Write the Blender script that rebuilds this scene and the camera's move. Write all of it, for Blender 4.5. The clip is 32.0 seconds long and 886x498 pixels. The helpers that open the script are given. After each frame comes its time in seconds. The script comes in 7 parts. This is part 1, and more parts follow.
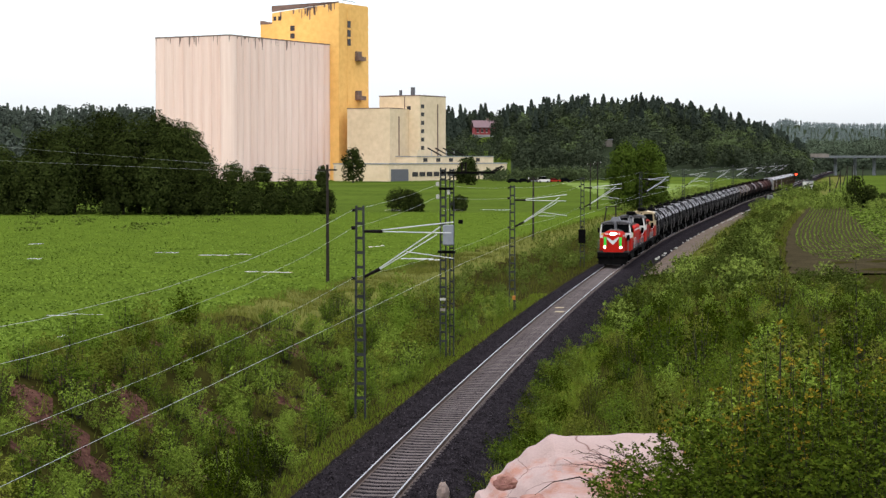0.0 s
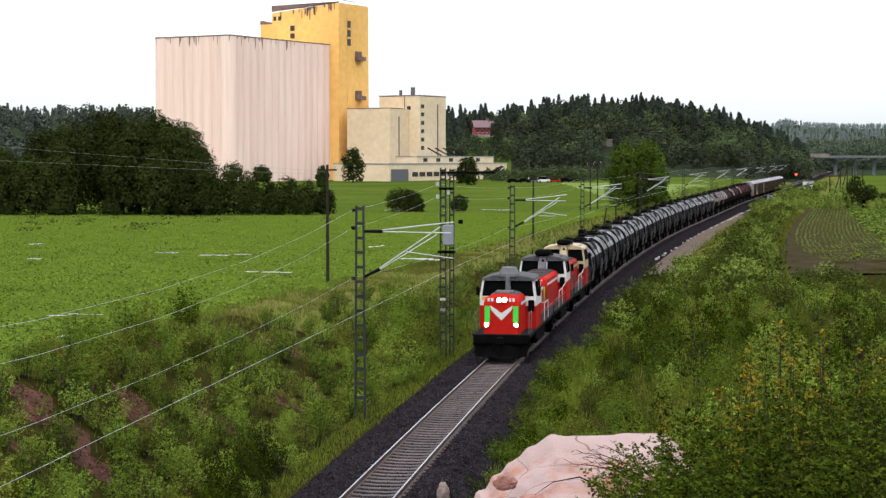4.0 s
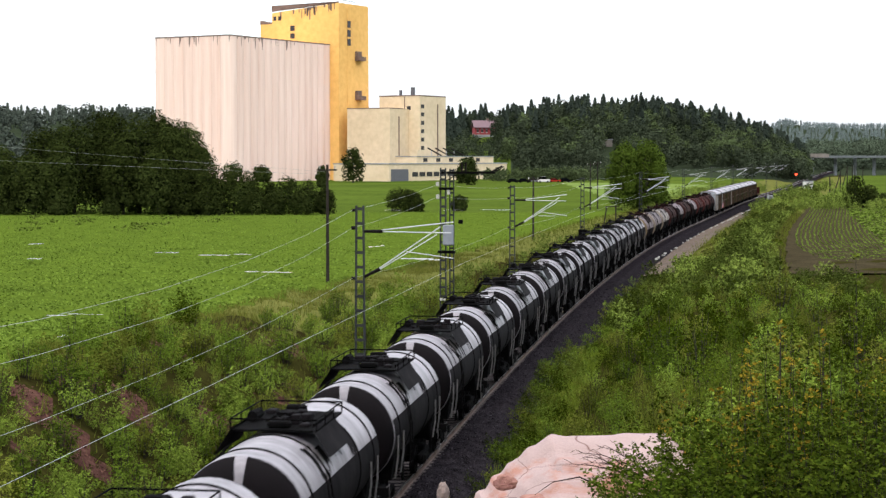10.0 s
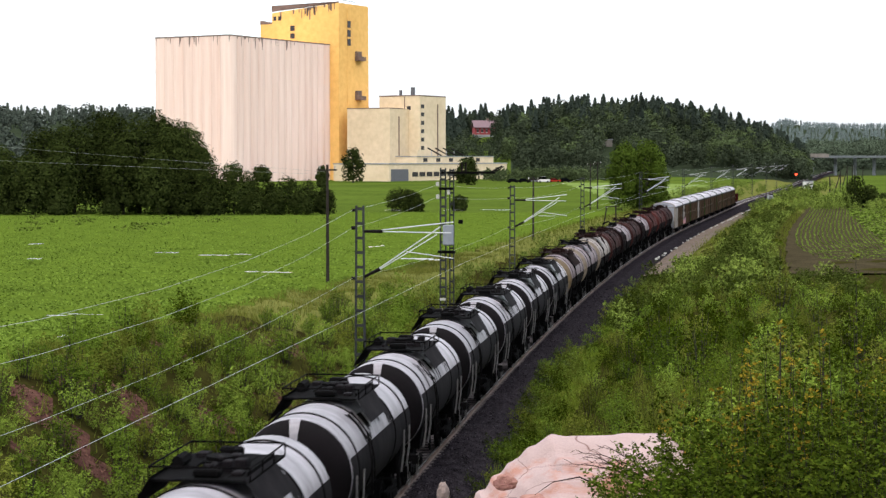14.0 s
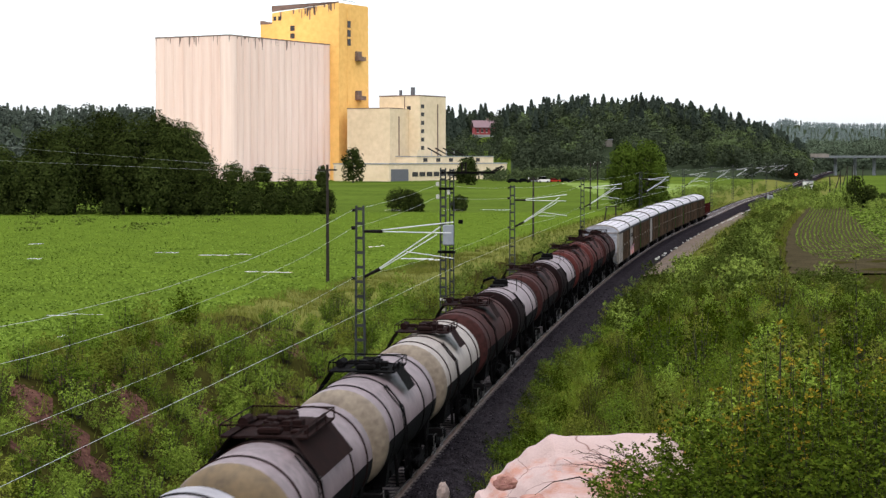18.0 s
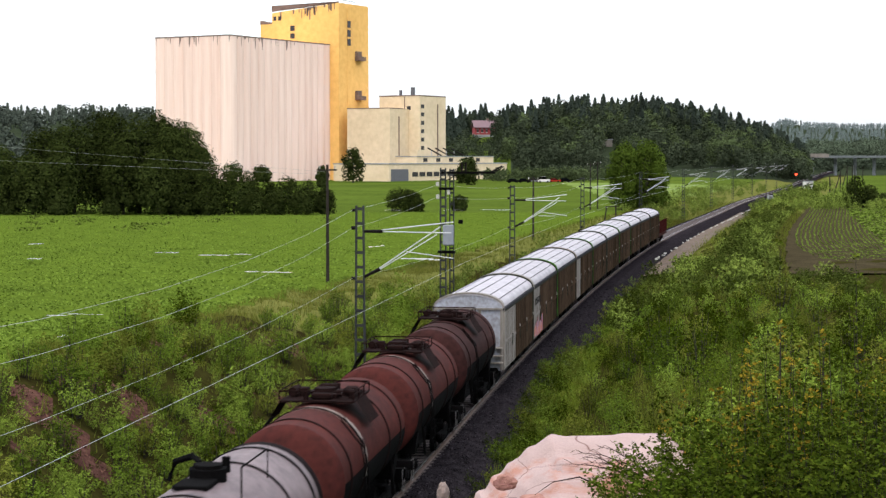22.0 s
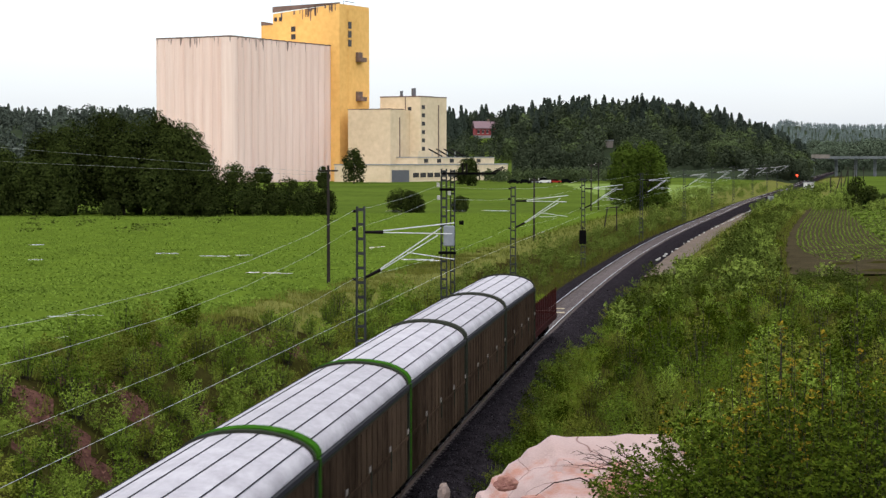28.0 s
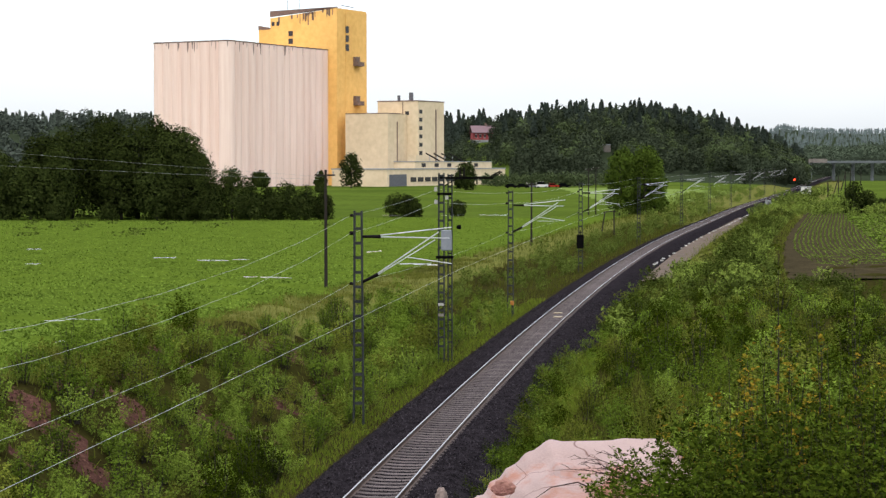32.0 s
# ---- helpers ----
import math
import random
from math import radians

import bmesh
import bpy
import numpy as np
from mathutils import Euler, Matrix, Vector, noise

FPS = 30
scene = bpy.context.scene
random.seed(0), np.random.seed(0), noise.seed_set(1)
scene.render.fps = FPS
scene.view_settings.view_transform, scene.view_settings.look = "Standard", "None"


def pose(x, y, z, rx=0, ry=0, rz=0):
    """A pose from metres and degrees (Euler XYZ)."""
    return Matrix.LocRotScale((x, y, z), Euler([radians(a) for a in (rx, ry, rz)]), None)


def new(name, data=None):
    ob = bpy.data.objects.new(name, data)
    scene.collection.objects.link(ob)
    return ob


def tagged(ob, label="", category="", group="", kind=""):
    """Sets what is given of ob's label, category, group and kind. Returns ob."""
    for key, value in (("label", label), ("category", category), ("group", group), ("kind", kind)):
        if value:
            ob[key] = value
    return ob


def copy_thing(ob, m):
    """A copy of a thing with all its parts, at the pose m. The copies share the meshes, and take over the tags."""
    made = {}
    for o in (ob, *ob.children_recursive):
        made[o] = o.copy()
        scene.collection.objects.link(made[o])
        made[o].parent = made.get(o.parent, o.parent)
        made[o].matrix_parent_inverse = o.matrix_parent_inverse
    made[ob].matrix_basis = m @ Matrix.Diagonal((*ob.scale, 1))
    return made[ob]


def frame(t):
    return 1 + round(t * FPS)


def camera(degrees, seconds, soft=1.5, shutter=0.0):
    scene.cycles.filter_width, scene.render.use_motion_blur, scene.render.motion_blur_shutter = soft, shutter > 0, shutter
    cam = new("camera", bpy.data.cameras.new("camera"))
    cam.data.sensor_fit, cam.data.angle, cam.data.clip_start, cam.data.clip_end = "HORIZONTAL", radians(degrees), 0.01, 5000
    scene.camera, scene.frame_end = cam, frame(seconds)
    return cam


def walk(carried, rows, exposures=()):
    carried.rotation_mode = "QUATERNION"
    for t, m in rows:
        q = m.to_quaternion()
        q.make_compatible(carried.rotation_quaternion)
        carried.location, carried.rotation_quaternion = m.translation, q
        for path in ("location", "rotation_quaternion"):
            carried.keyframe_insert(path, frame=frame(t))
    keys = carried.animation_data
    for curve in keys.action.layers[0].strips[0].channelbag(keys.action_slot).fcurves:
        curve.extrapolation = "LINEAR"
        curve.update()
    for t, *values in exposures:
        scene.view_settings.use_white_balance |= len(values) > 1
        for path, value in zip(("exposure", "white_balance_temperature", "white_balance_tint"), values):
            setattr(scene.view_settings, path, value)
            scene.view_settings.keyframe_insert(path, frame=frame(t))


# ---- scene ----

# ---------- camera ----------
EYE_Z, TILT = 10.27, 2.894
cam = camera(27.25, 32.0, soft=1.4, shutter=0.3)


def view(right, down):
    """Camera pose whose picture is shifted by small angles (degrees) to the right and down."""
    return pose(0, 0, EYE_Z, 90 - TILT + down, 0, right)


PX = 0.01772
SHAKE = [(0, 0, 0), (26, 0, 0), (27.5, 0, 0), (27.75, .6, .6), (28, 1.4, 1.5), (28.25, 1.3, .8), (28.5, .7, .1), (29, 0, 0), (29.25, 0, 1.8),
         (29.5, -.1, 4.6), (29.75, -.8, 5.6), (30, -1.6, 6.1), (30.5, 0, 7.0), (31, .3, 7.2), (31.5, 0, 7.2), (31.75, -.8, 7.8), (32, -3.1, 9.2)]
# the film's own exposure opens a little while the dark tank wagons pass
STOPS = [(0, 0.08), (3.5, 0.13), (7, 0.24), (11, 0.30), (14, 0.28), (18, 0.25), (21, 0.31), (22.5, 0.22), (24, 0.04), (27, 0), (29, 0.02), (32, 0.08)]
walk(cam, [(t, view(a * PX, b * PX)) for t, a, b in SHAKE], STOPS)

# ---------- world, sun ----------
SUN_EL, SUN_AZ = 58, 195
world = bpy.data.worlds.new("overcast_sky")
scene.world = world
world.use_nodes = True
wn, wl = world.node_tree.nodes, world.node_tree.links
wn.clear()
sky = wn.new("ShaderNodeTexSky")
sky.sky_type, sky.sun_disc = "NISHITA", False
sky.sun_elevation, sky.sun_rotation = radians(SUN_EL), radians(SUN_AZ)
sky.air_density, sky.dust_density = 1.0, 3.0
bg_sky, bg_cloud = wn.new("ShaderNodeBackground"), wn.new("ShaderNodeBackground")
bg_sky.inputs["Strength"].default_value = 0.10
wl.new(sky.outputs[0], bg_sky.inputs["Color"])
wtc, wmap, wno = wn.new("ShaderNodeTexCoord"), wn.new("ShaderNodeMapping"), wn.new("ShaderNodeTexNoise")
wmap.inputs["Scale"].default_value = (1.2, 1.2, 4.0)
wl.new(wtc.outputs["Generated"], wmap.inputs["Vector"])
wl.new(wmap.outputs[0], wno.inputs["Vector"])
wno.inputs["Scale"].default_value, wno.inputs["Detail"].default_value = 1.6, 5
wramp = wn.new("ShaderNodeValToRGB")
wramp.color_ramp.elements[0].position, wramp.color_ramp.elements[0].color = 0.3, (0.80, 0.86, 0.95, 1)
wramp.color_ramp.elements[1].position, wramp.color_ramp.elements[1].color = 0.7, (0.98, 0.985, 1.0, 1)
wl.new(wno.outputs["Fac"], wramp.inputs["Fac"])
wl.new(wramp.outputs[0], bg_cloud.inputs["Color"])
wsep, wgrad = wn.new("ShaderNodeSeparateXYZ"), wn.new("ShaderNodeMapRange")
wl.new(wtc.outputs["Generated"], wsep.inputs[0])
wl.new(wsep.outputs["Z"], wgrad.inputs["Value"])
wgrad.inputs["To Min"].default_value, wgrad.inputs["To Max"].default_value = 0.77, 2.45
wl.new(wgrad.outputs[0], bg_cloud.inputs["Strength"])
wadd, wout = wn.new("ShaderNodeAddShader"), wn.new("ShaderNodeOutputWorld")
wl.new(bg_sky.outputs[0], wadd.inputs[0])
wl.new(bg_cloud.outputs[0], wadd.inputs[1])
wl.new(wadd.outputs[0], wout.inputs["Surface"])
sun = new("sun", bpy.data.lights.new("sun", "SUN"))
sun.data.energy, sun.data.angle, sun.data.color = 0.9, radians(40), (1.0, 0.96, 0.9)
sun.matrix_world = pose(0, 0, 200, 90 - SUN_EL, 0, 180 - SUN_AZ)

# ---------- materials ----------


def mat(name, base, other=None, rough=0.75, metal=0.0, scale=3.0, fine=30.0, bump=0.15, spread=0.5, stretch=(1, 1, 1), rnd=0.0, spec=0.2):
    """A painted, mineral or metal surface: two colours mixed by noise at two sizes, with fine relief."""
    m = bpy.data.materials.new(name)
    m.use_nodes = True
    n, l = m.node_tree.nodes, m.node_tree.links
    p = n["Principled BSDF"]
    other = other or tuple(c * 0.65 for c in base)
    tc, mp = n.new("ShaderNodeTexCoord"), n.new("ShaderNodeMapping")
    mp.inputs["Scale"].default_value = stretch
    l.new(tc.outputs["Object"], mp.inputs["Vector"])
    a, b = n.new("ShaderNodeTexNoise"), n.new("ShaderNodeTexNoise")
    a.inputs["Scale"].default_value, a.inputs["Detail"].default_value = scale, 6
    b.inputs["Scale"].default_value, b.inputs["Detail"].default_value = fine, 4
    l.new(mp.outputs[0], a.inputs["Vector"])
    l.new(mp.outputs[0], b.inputs["Vector"])
    mx = n.new("ShaderNodeMath")
    mx.operation = "MULTIPLY_ADD"
    l.new(b.outputs["Fac"], mx.inputs[0])
    mx.inputs[1].default_value = 0.5
    ml = n.new("ShaderNodeMath")
    ml.operation = "MULTIPLY"
    l.new(a.outputs["Fac"], ml.inputs[0])
    ml.inputs[1].default_value = 0.5
    l.new(ml.outputs[0], mx.inputs[2])
    r = n.new("ShaderNodeValToRGB")
    r.color_ramp.elements[0].position, r.color_ramp.elements[1].position = 0.5 - spread * 0.3, 0.5 + spread * 0.3
    r.color_ramp.elements[0].color, r.color_ramp.elements[1].color = (*other, 1), (*base, 1)
    l.new(mx.outputs[0], r.inputs["Fac"])
    out = r.outputs[0]
    if rnd:
        oi, hs = n.new("ShaderNodeObjectInfo"), n.new("ShaderNodeHueSaturation")
        mr = n.new("ShaderNodeMapRange")
        mr.inputs["To Min"].default_value, mr.inputs["To Max"].default_value = 1 - rnd, 1 + rnd
        l.new(oi.outputs["Random"], mr.inputs["Value"])
        l.new(mr.outputs[0], hs.inputs["Value"])
        l.new(out, hs.inputs["Color"])
        out = hs.outputs[0]
    l.new(out, p.inputs["Base Color"])
    p.inputs["Roughness"].default_value, p.inputs["Metallic"].default_value = rough, metal
    p.inputs["Specular IOR Level"].default_value = spec
    if bump:
        bp = n.new("ShaderNodeBump")
        bp.inputs["Strength"].default_value, bp.inputs["Distance"].default_value = bump, 0.05
        l.new(b.outputs["Fac"], bp.inputs["Height"])
        l.new(bp.outputs[0], p.inputs["Normal"])
    return m


def leaf(name, a, b, through_light=0.35, rnd=0.25, patch=0.0, size=0.5):
    """Foliage: colour varies from leaf to leaf, from plant to plant and in drifts of a given size; light passes through."""
    m = bpy.data.materials.new(name)
    m.use_nodes = True
    n, l = m.node_tree.nodes, m.node_tree.links
    n.clear()
    g, oi, r = n.new("ShaderNodeNewGeometry"), n.new("ShaderNodeObjectInfo"), n.new("ShaderNodeValToRGB")
    r.color_ramp.elements[0].color, r.color_ramp.elements[1].color = (*a, 1), (*b, 1)
    l.new(g.outputs["Random Per Island"], r.inputs["Fac"])
    mr, hs = n.new("ShaderNodeMapRange"), n.new("ShaderNodeHueSaturation")
    mr.inputs["To Min"].default_value, mr.inputs["To Max"].default_value = 1 - rnd, 1 + rnd
    l.new(oi.outputs["Random"], mr.inputs["Value"])
    value = mr.outputs[0]
    if patch:
        tc, no, pr, mu = n.new("ShaderNodeTexCoord"), n.new("ShaderNodeTexNoise"), n.new("ShaderNodeMapRange"), n.new("ShaderNodeMath")
        l.new(tc.outputs["Object"], no.inputs["Vector"])
        no.inputs["Scale"].default_value, no.inputs["Detail"].default_value = size, 2
        l.new(no.outputs["Fac"], pr.inputs["Value"])
        pr.inputs["From Min"].default_value, pr.inputs["From Max"].default_value = 0.3, 0.7
        pr.inputs["To Min"].default_value, pr.inputs["To Max"].default_value = 1 - patch, 1 + patch
        mu.operation = "MULTIPLY"
        l.new(value, mu.inputs[0])
        l.new(pr.outputs[0], mu.inputs[1])
        value = mu.outputs[0]
    l.new(value, hs.inputs["Value"])
    l.new(r.outputs[0], hs.inputs["Color"])
    d, t, mix, out = n.new("ShaderNodeBsdfDiffuse"), n.new("ShaderNodeBsdfTranslucent"), n.new("ShaderNodeMixShader"), n.new("ShaderNodeOutputMaterial")
    l.new(hs.outputs[0], d.inputs["Color"])
    l.new(hs.outputs[0], t.inputs["Color"])
    mix.inputs[0].default_value = through_light
    l.new(d.outputs[0], mix.inputs[1])
    l.new(t.outputs[0], mix.inputs[2])
    l.new(mix.outputs[0], out.inputs["Surface"])
    return m


def glow(name, colour, strength):
    m = bpy.data.materials.new(name)
    m.use_nodes = True
    p = m.node_tree.nodes["Principled BSDF"]
    p.inputs["Base Color"].default_value = (*colour, 1)
    p.inputs["Emission Color"].default_value, p.inputs["Emission Strength"].default_value = (*colour, 1), strength
    return m


M = {}
# ground darkened in its colour to stand in for shadow under the brush
M["verge"] = mat("verge_grass", (0.036, 0.036, 0.008), (0.012, 0.009, 0.004), rough=1.0, scale=0.25, fine=4, bump=0.6, spread=0.7, spec=0.0)
M["crop"] = mat("crop_field", (0.080, 0.116, 0.013), (0.036, 0.056, 0.008), rough=1.0, scale=0.35, fine=2.6, bump=0.7, spread=0.7, spec=0.0)
M["meadow"] = mat("meadow_grass", (0.066, 0.092, 0.014), (0.036, 0.056, 0.009), rough=1.0, scale=0.03, fine=0.6, bump=0.3, spec=0.0)
M["pale_meadow"] = mat("pale_meadow", (0.13, 0.17, 0.045), (0.08, 0.115, 0.028), rough=1.0, scale=0.03, fine=0.6, bump=0.3, spec=0.0)
M["dry"] = mat("dry_grass", (0.115, 0.115, 0.03), (0.055, 0.06, 0.015), rough=1.0, scale=0.4, fine=5, bump=0.5, spec=0.0)
M["soil"] = mat("pink_soil", (0.105, 0.050, 0.038), (0.017, 0.009, 0.0075), rough=1.0, scale=1.8, fine=9, bump=0.9, spread=0.7, spec=0.0)
M["tilled"] = mat("tilled_soil", (0.046, 0.037, 0.020), (0.022, 0.018, 0.010), rough=1.0, scale=0.5, fine=6, bump=0.5, spec=0.0)
M["forest_floor"] = mat("forest_floor", (0.028, 0.036, 0.020), (0.018, 0.024, 0.013), rough=1.0, scale=0.03, fine=0.3, bump=0.3, spec=0.0)
M["ballast"] = mat("ballast_stone", (0.025, 0.021, 0.024), (0.0035, 0.003, 0.0035), rough=1.0, scale=2.5, fine=16, bump=1.0, spread=0.5, spec=0.0)
M["sleeper"] = mat("sleeper_concrete", (0.125, 0.105, 0.102), (0.065, 0.054, 0.052), rough=1.0, scale=3, fine=25, rnd=0.15, spec=0.0)
M["rail_side"] = mat("rusty_rail", (0.10, 0.065, 0.05), (0.06, 0.04, 0.032), rough=0.8, scale=4)
M["rail_top"] = mat("polished_rail", (0.42, 0.42, 0.44), (0.32, 0.32, 0.34), rough=0.32, metal=1.0, scale=2, bump=0.02)


def granite(name, pale, pink, crack):
    """Smooth granite: pale skin, reddish patches where it has flaked, and long cracks."""
    m = mat(name, pale, tuple(c * 0.8 for c in pale), rough=0.85, scale=2.2, fine=60, bump=0.25, spread=0.6, spec=0.15)
    n, l = m.node_tree.nodes, m.node_tree.links
    bsdf = next(q for q in n if q.type == "BSDF_PRINCIPLED")
    src = bsdf.inputs["Base Color"].links[0].from_socket
    tc, mp = n.new("ShaderNodeTexCoord"), n.new("ShaderNodeMapping")
    mp.inputs["Scale"].default_value = (0.55, 0.9, 2.6)
    mp.inputs["Rotation"].default_value = (0, 0, 0.5)
    l.new(tc.outputs["Object"], mp.inputs["Vector"])
    flake, ramp, mix = n.new("ShaderNodeTexNoise"), n.new("ShaderNodeValToRGB"), n.new("ShaderNodeMixRGB")
    flake.inputs["Scale"].default_value, flake.inputs["Detail"].default_value, flake.inputs["Roughness"].default_value = 1.7, 7, 0.62
    l.new(mp.outputs[0], flake.inputs["Vector"])
    ramp.color_ramp.elements[0].position, ramp.color_ramp.elements[1].position = 0.50, 0.60
    l.new(flake.outputs["Fac"], ramp.inputs["Fac"])
    l.new(ramp.outputs[0], mix.inputs[0])
    l.new(src, mix.inputs[1])
    mix.inputs[2].default_value = (*pink, 1)
    warp, vor, ramp2, mix2, add = n.new("ShaderNodeTexNoise"), n.new("ShaderNodeTexVoronoi"), n.new("ShaderNodeValToRGB"), n.new("ShaderNodeMixRGB"), n.new("ShaderNodeMixRGB")
    warp.inputs["Scale"].default_value = 2.0
    l.new(mp.outputs[0], warp.inputs["Vector"])
    add.blend_type = "ADD"
    add.inputs[0].default_value = 0.35
    l.new(mp.outputs[0], add.inputs[1])
    l.new(warp.outputs["Color"], add.inputs[2])
    vor.feature = "DISTANCE_TO_EDGE"
    vor.inputs["Scale"].default_value = 0.95
    l.new(add.outputs[0], vor.inputs["Vector"])
    ramp2.color_ramp.elements[0].position, ramp2.color_ramp.elements[1].position = 0.0, 0.007
    l.new(vor.outputs["Distance"], ramp2.inputs["Fac"])
    l.new(ramp2.outputs[0], mix2.inputs[0])
    mix2.inputs[1].default_value = (*crack, 1)
    l.new(mix.outputs[0], mix2.inputs[2])
    l.new(mix2.outputs[0], bsdf.inputs["Base Color"])
    return m


M["rock"] = granite("pink_granite", (0.33, 0.238, 0.218), (0.28, 0.135, 0.10), (0.10, 0.05, 0.042))
M["rock_face"] = mat("reddish_granite", (0.31, 0.165, 0.125), (0.20, 0.09, 0.075), rough=0.9, scale=4, fine=22, bump=0.7)
M["twig"] = mat("dry_twig", (0.022, 0.014, 0.012), (0.012, 0.008, 0.007), rough=1.0, spec=0.0)
M["bark"] = mat("bark", (0.035, 0.028, 0.022), (0.016, 0.013, 0.011), rough=0.9, scale=6, bump=0.5)
M["steel"] = mat("galvanised_steel", (0.040, 0.042, 0.041), (0.020, 0.021, 0.021), rough=0.8, scale=3, spec=0.03)
M["alu"] = mat("aluminium_tube", (0.50, 0.50, 0.52), (0.36, 0.36, 0.38), rough=0.5, metal=0.2, scale=3, bump=0.02)
M["wire"] = mat("wire", (0.30, 0.31, 0.30), (0.24, 0.25, 0.24), rough=0.5, bump=0)
M["cabinet"] = mat("grey_cabinet", (0.20, 0.215, 0.235), (0.15, 0.16, 0.175), rough=0.7)
M["insul"] = mat("brown_insulator", (0.008, 0.006, 0.006), rough=0.6, spec=0.03)
M["pole"] = mat("tarred_pole", (0.03, 0.025, 0.021), rough=0.9, scale=4, stretch=(1, 1, 0.1), spec=0.02)
M["red"] = mat("loco_red", (0.40, 0.012, 0.007), (0.27, 0.011, 0.008), rough=0.55, scale=1.2, fine=9, bump=0.03, spec=0.02)
M["red_old"] = mat("faded_red", (0.30, 0.022, 0.014), (0.16, 0.016, 0.012), rough=0.6, scale=1.2, fine=9, bump=0.03, spec=0.02)
M["white"] = mat("loco_white", (0.60, 0.585, 0.565), (0.42, 0.40, 0.38), rough=0.45, scale=1.5, fine=10, bump=0.03)
M["cream"] = mat("loco_cream", (0.42, 0.335, 0.20), (0.26, 0.20, 0.12), rough=0.5, scale=1.5, fine=10, bump=0.03, spec=0.1)
M["roof"] = mat("sooty_roof", (0.085, 0.082, 0.084), (0.04, 0.038, 0.039), rough=0.8, scale=1.5, fine=8, spec=0.08)
M["roof_brown"] = mat("sooty_brown_sheet", (0.052, 0.042, 0.040), (0.026, 0.021, 0.020), rough=0.85, scale=1.5, fine=8, spec=0.04)
M["roof2"] = mat("grey_roof", (0.13, 0.118, 0.112), (0.07, 0.062, 0.06), rough=0.85, scale=1.5, fine=8, spec=0.05)
M["grey"] = mat("grey_paint", (0.12, 0.12, 0.13), (0.07, 0.07, 0.075), rough=0.6)
M["rail_grey"] = mat("grey_handrail", (0.13, 0.12, 0.118), (0.07, 0.066, 0.064), rough=0.7)
M["grime"] = mat("grimy_plate", (0.022, 0.019, 0.018), (0.008, 0.007, 0.007), rough=0.9, spec=0.02)
M["frame"] = mat("dirty_black", (0.0045, 0.004, 0.004), (0.002, 0.002, 0.002), rough=0.9, scale=2, spec=0.02)
M["glass"] = mat("cab_glass", (0.003, 0.0035, 0.0035), (0.002, 0.0025, 0.003), rough=0.35, bump=0, spec=0.0)
M["green"] = mat("green_marker", (0.05, 0.52, 0.05), (0.04, 0.42, 0.04), rough=0.5, bump=0)
M["amber"] = mat("amber_plate", (0.55, 0.33, 0.04), rough=0.5)
M["t_white"] = mat("tank_white", (0.33, 0.305, 0.32), (0.04, 0.034, 0.038), rough=0.42, scale=0.9, fine=3.5, bump=0.04, spread=0.85, stretch=(2.4, 0.6, 0.4), rnd=0.12)
M["t_black"] = mat("tank_black", (0.0055, 0.0038, 0.0045), (0.0025, 0.002, 0.0022), rough=0.6, scale=1, spec=0.05)
M["t_cream"] = mat("tank_cream", (0.27, 0.232, 0.205), (0.10, 0.082, 0.070), rough=0.5, scale=0.9, fine=5, spread=0.8, spec=0.1, stretch=(1, 1, 0.45))
M["t_beige"] = mat("tank_beige", (0.175, 0.138, 0.100), (0.075, 0.056, 0.042), rough=0.5, scale=0.9, fine=5)
M["t_olive"] = mat("tank_olive", (0.125, 0.085, 0.043), (0.06, 0.042, 0.024), rough=0.45, scale=0.9, fine=5)
M["t_brown"] = mat("tank_brown", (0.040, 0.0155, 0.014), (0.014, 0.0072, 0.0066), rough=0.6, scale=0.9, fine=5, spec=0.01)
M["t_red"] = mat("tank_red", (0.066, 0.018, 0.015), (0.028, 0.0105, 0.0095), rough=0.6, scale=0.9, fine=5, spec=0.01)
M["t_mauve"] = mat("tank_mauve", (0.20, 0.152, 0.156), (0.04, 0.028, 0.030), rough=0.5, scale=0.9, fine=5, spread=0.9, spec=0.1, stretch=(1, 1, 0.45))
M["v_roof"] = mat("van_roof", (0.33, 0.31, 0.325), (0.215, 0.20, 0.213), rough=0.55, scale=1.0, fine=7, bump=0.05, rnd=0.08, spec=0.1)
M["v_seam"] = mat("roof_seam", (0.030, 0.030, 0.034), rough=0.8, spec=0.02)
M["v_side"] = mat("van_side", (0.060, 0.040, 0.026), (0.024, 0.0155, 0.0105), rough=0.85, scale=0.8, fine=6, rnd=0.35, stretch=(1, 1, 0.35), spec=0.0)
M["v_pale"] = mat("van_pale", (0.22, 0.195, 0.17), (0.115, 0.10, 0.085), rough=0.7, scale=0.9, fine=6, stretch=(1, 1, 0.35))
M["v_end"] = mat("van_end", (0.34, 0.355, 0.41), (0.15, 0.145, 0.15), rough=0.6, scale=1.2, fine=7, spread=0.6)
M["v_hoop"] = mat("dark_hoop", (0.028, 0.028, 0.022), (0.018, 0.022, 0.013), rough=0.9, spec=0.02)
M["v_moss"] = mat("mossy_hoop", (0.030, 0.105, 0.008), (0.016, 0.045, 0.007), rough=1.0, spec=0.0)
M["v_rust"] = mat("rusty_hoop", (0.20, 0.15, 0.125), (0.12, 0.09, 0.08), rough=0.9)
M["stake"] = mat("red_stake", (0.034, 0.007, 0.006), (0.014, 0.004, 0.0035), rough=0.9, spec=0.02)
M["silo_pink"] = mat("silo_pink", (0.77, 0.605, 0.525), (0.64, 0.455, 0.38), rough=0.95, scale=0.10, fine=0.5, bump=0.03, stretch=(3, 3, 0.12), spread=0.8, rnd=0.03, spec=0.05)
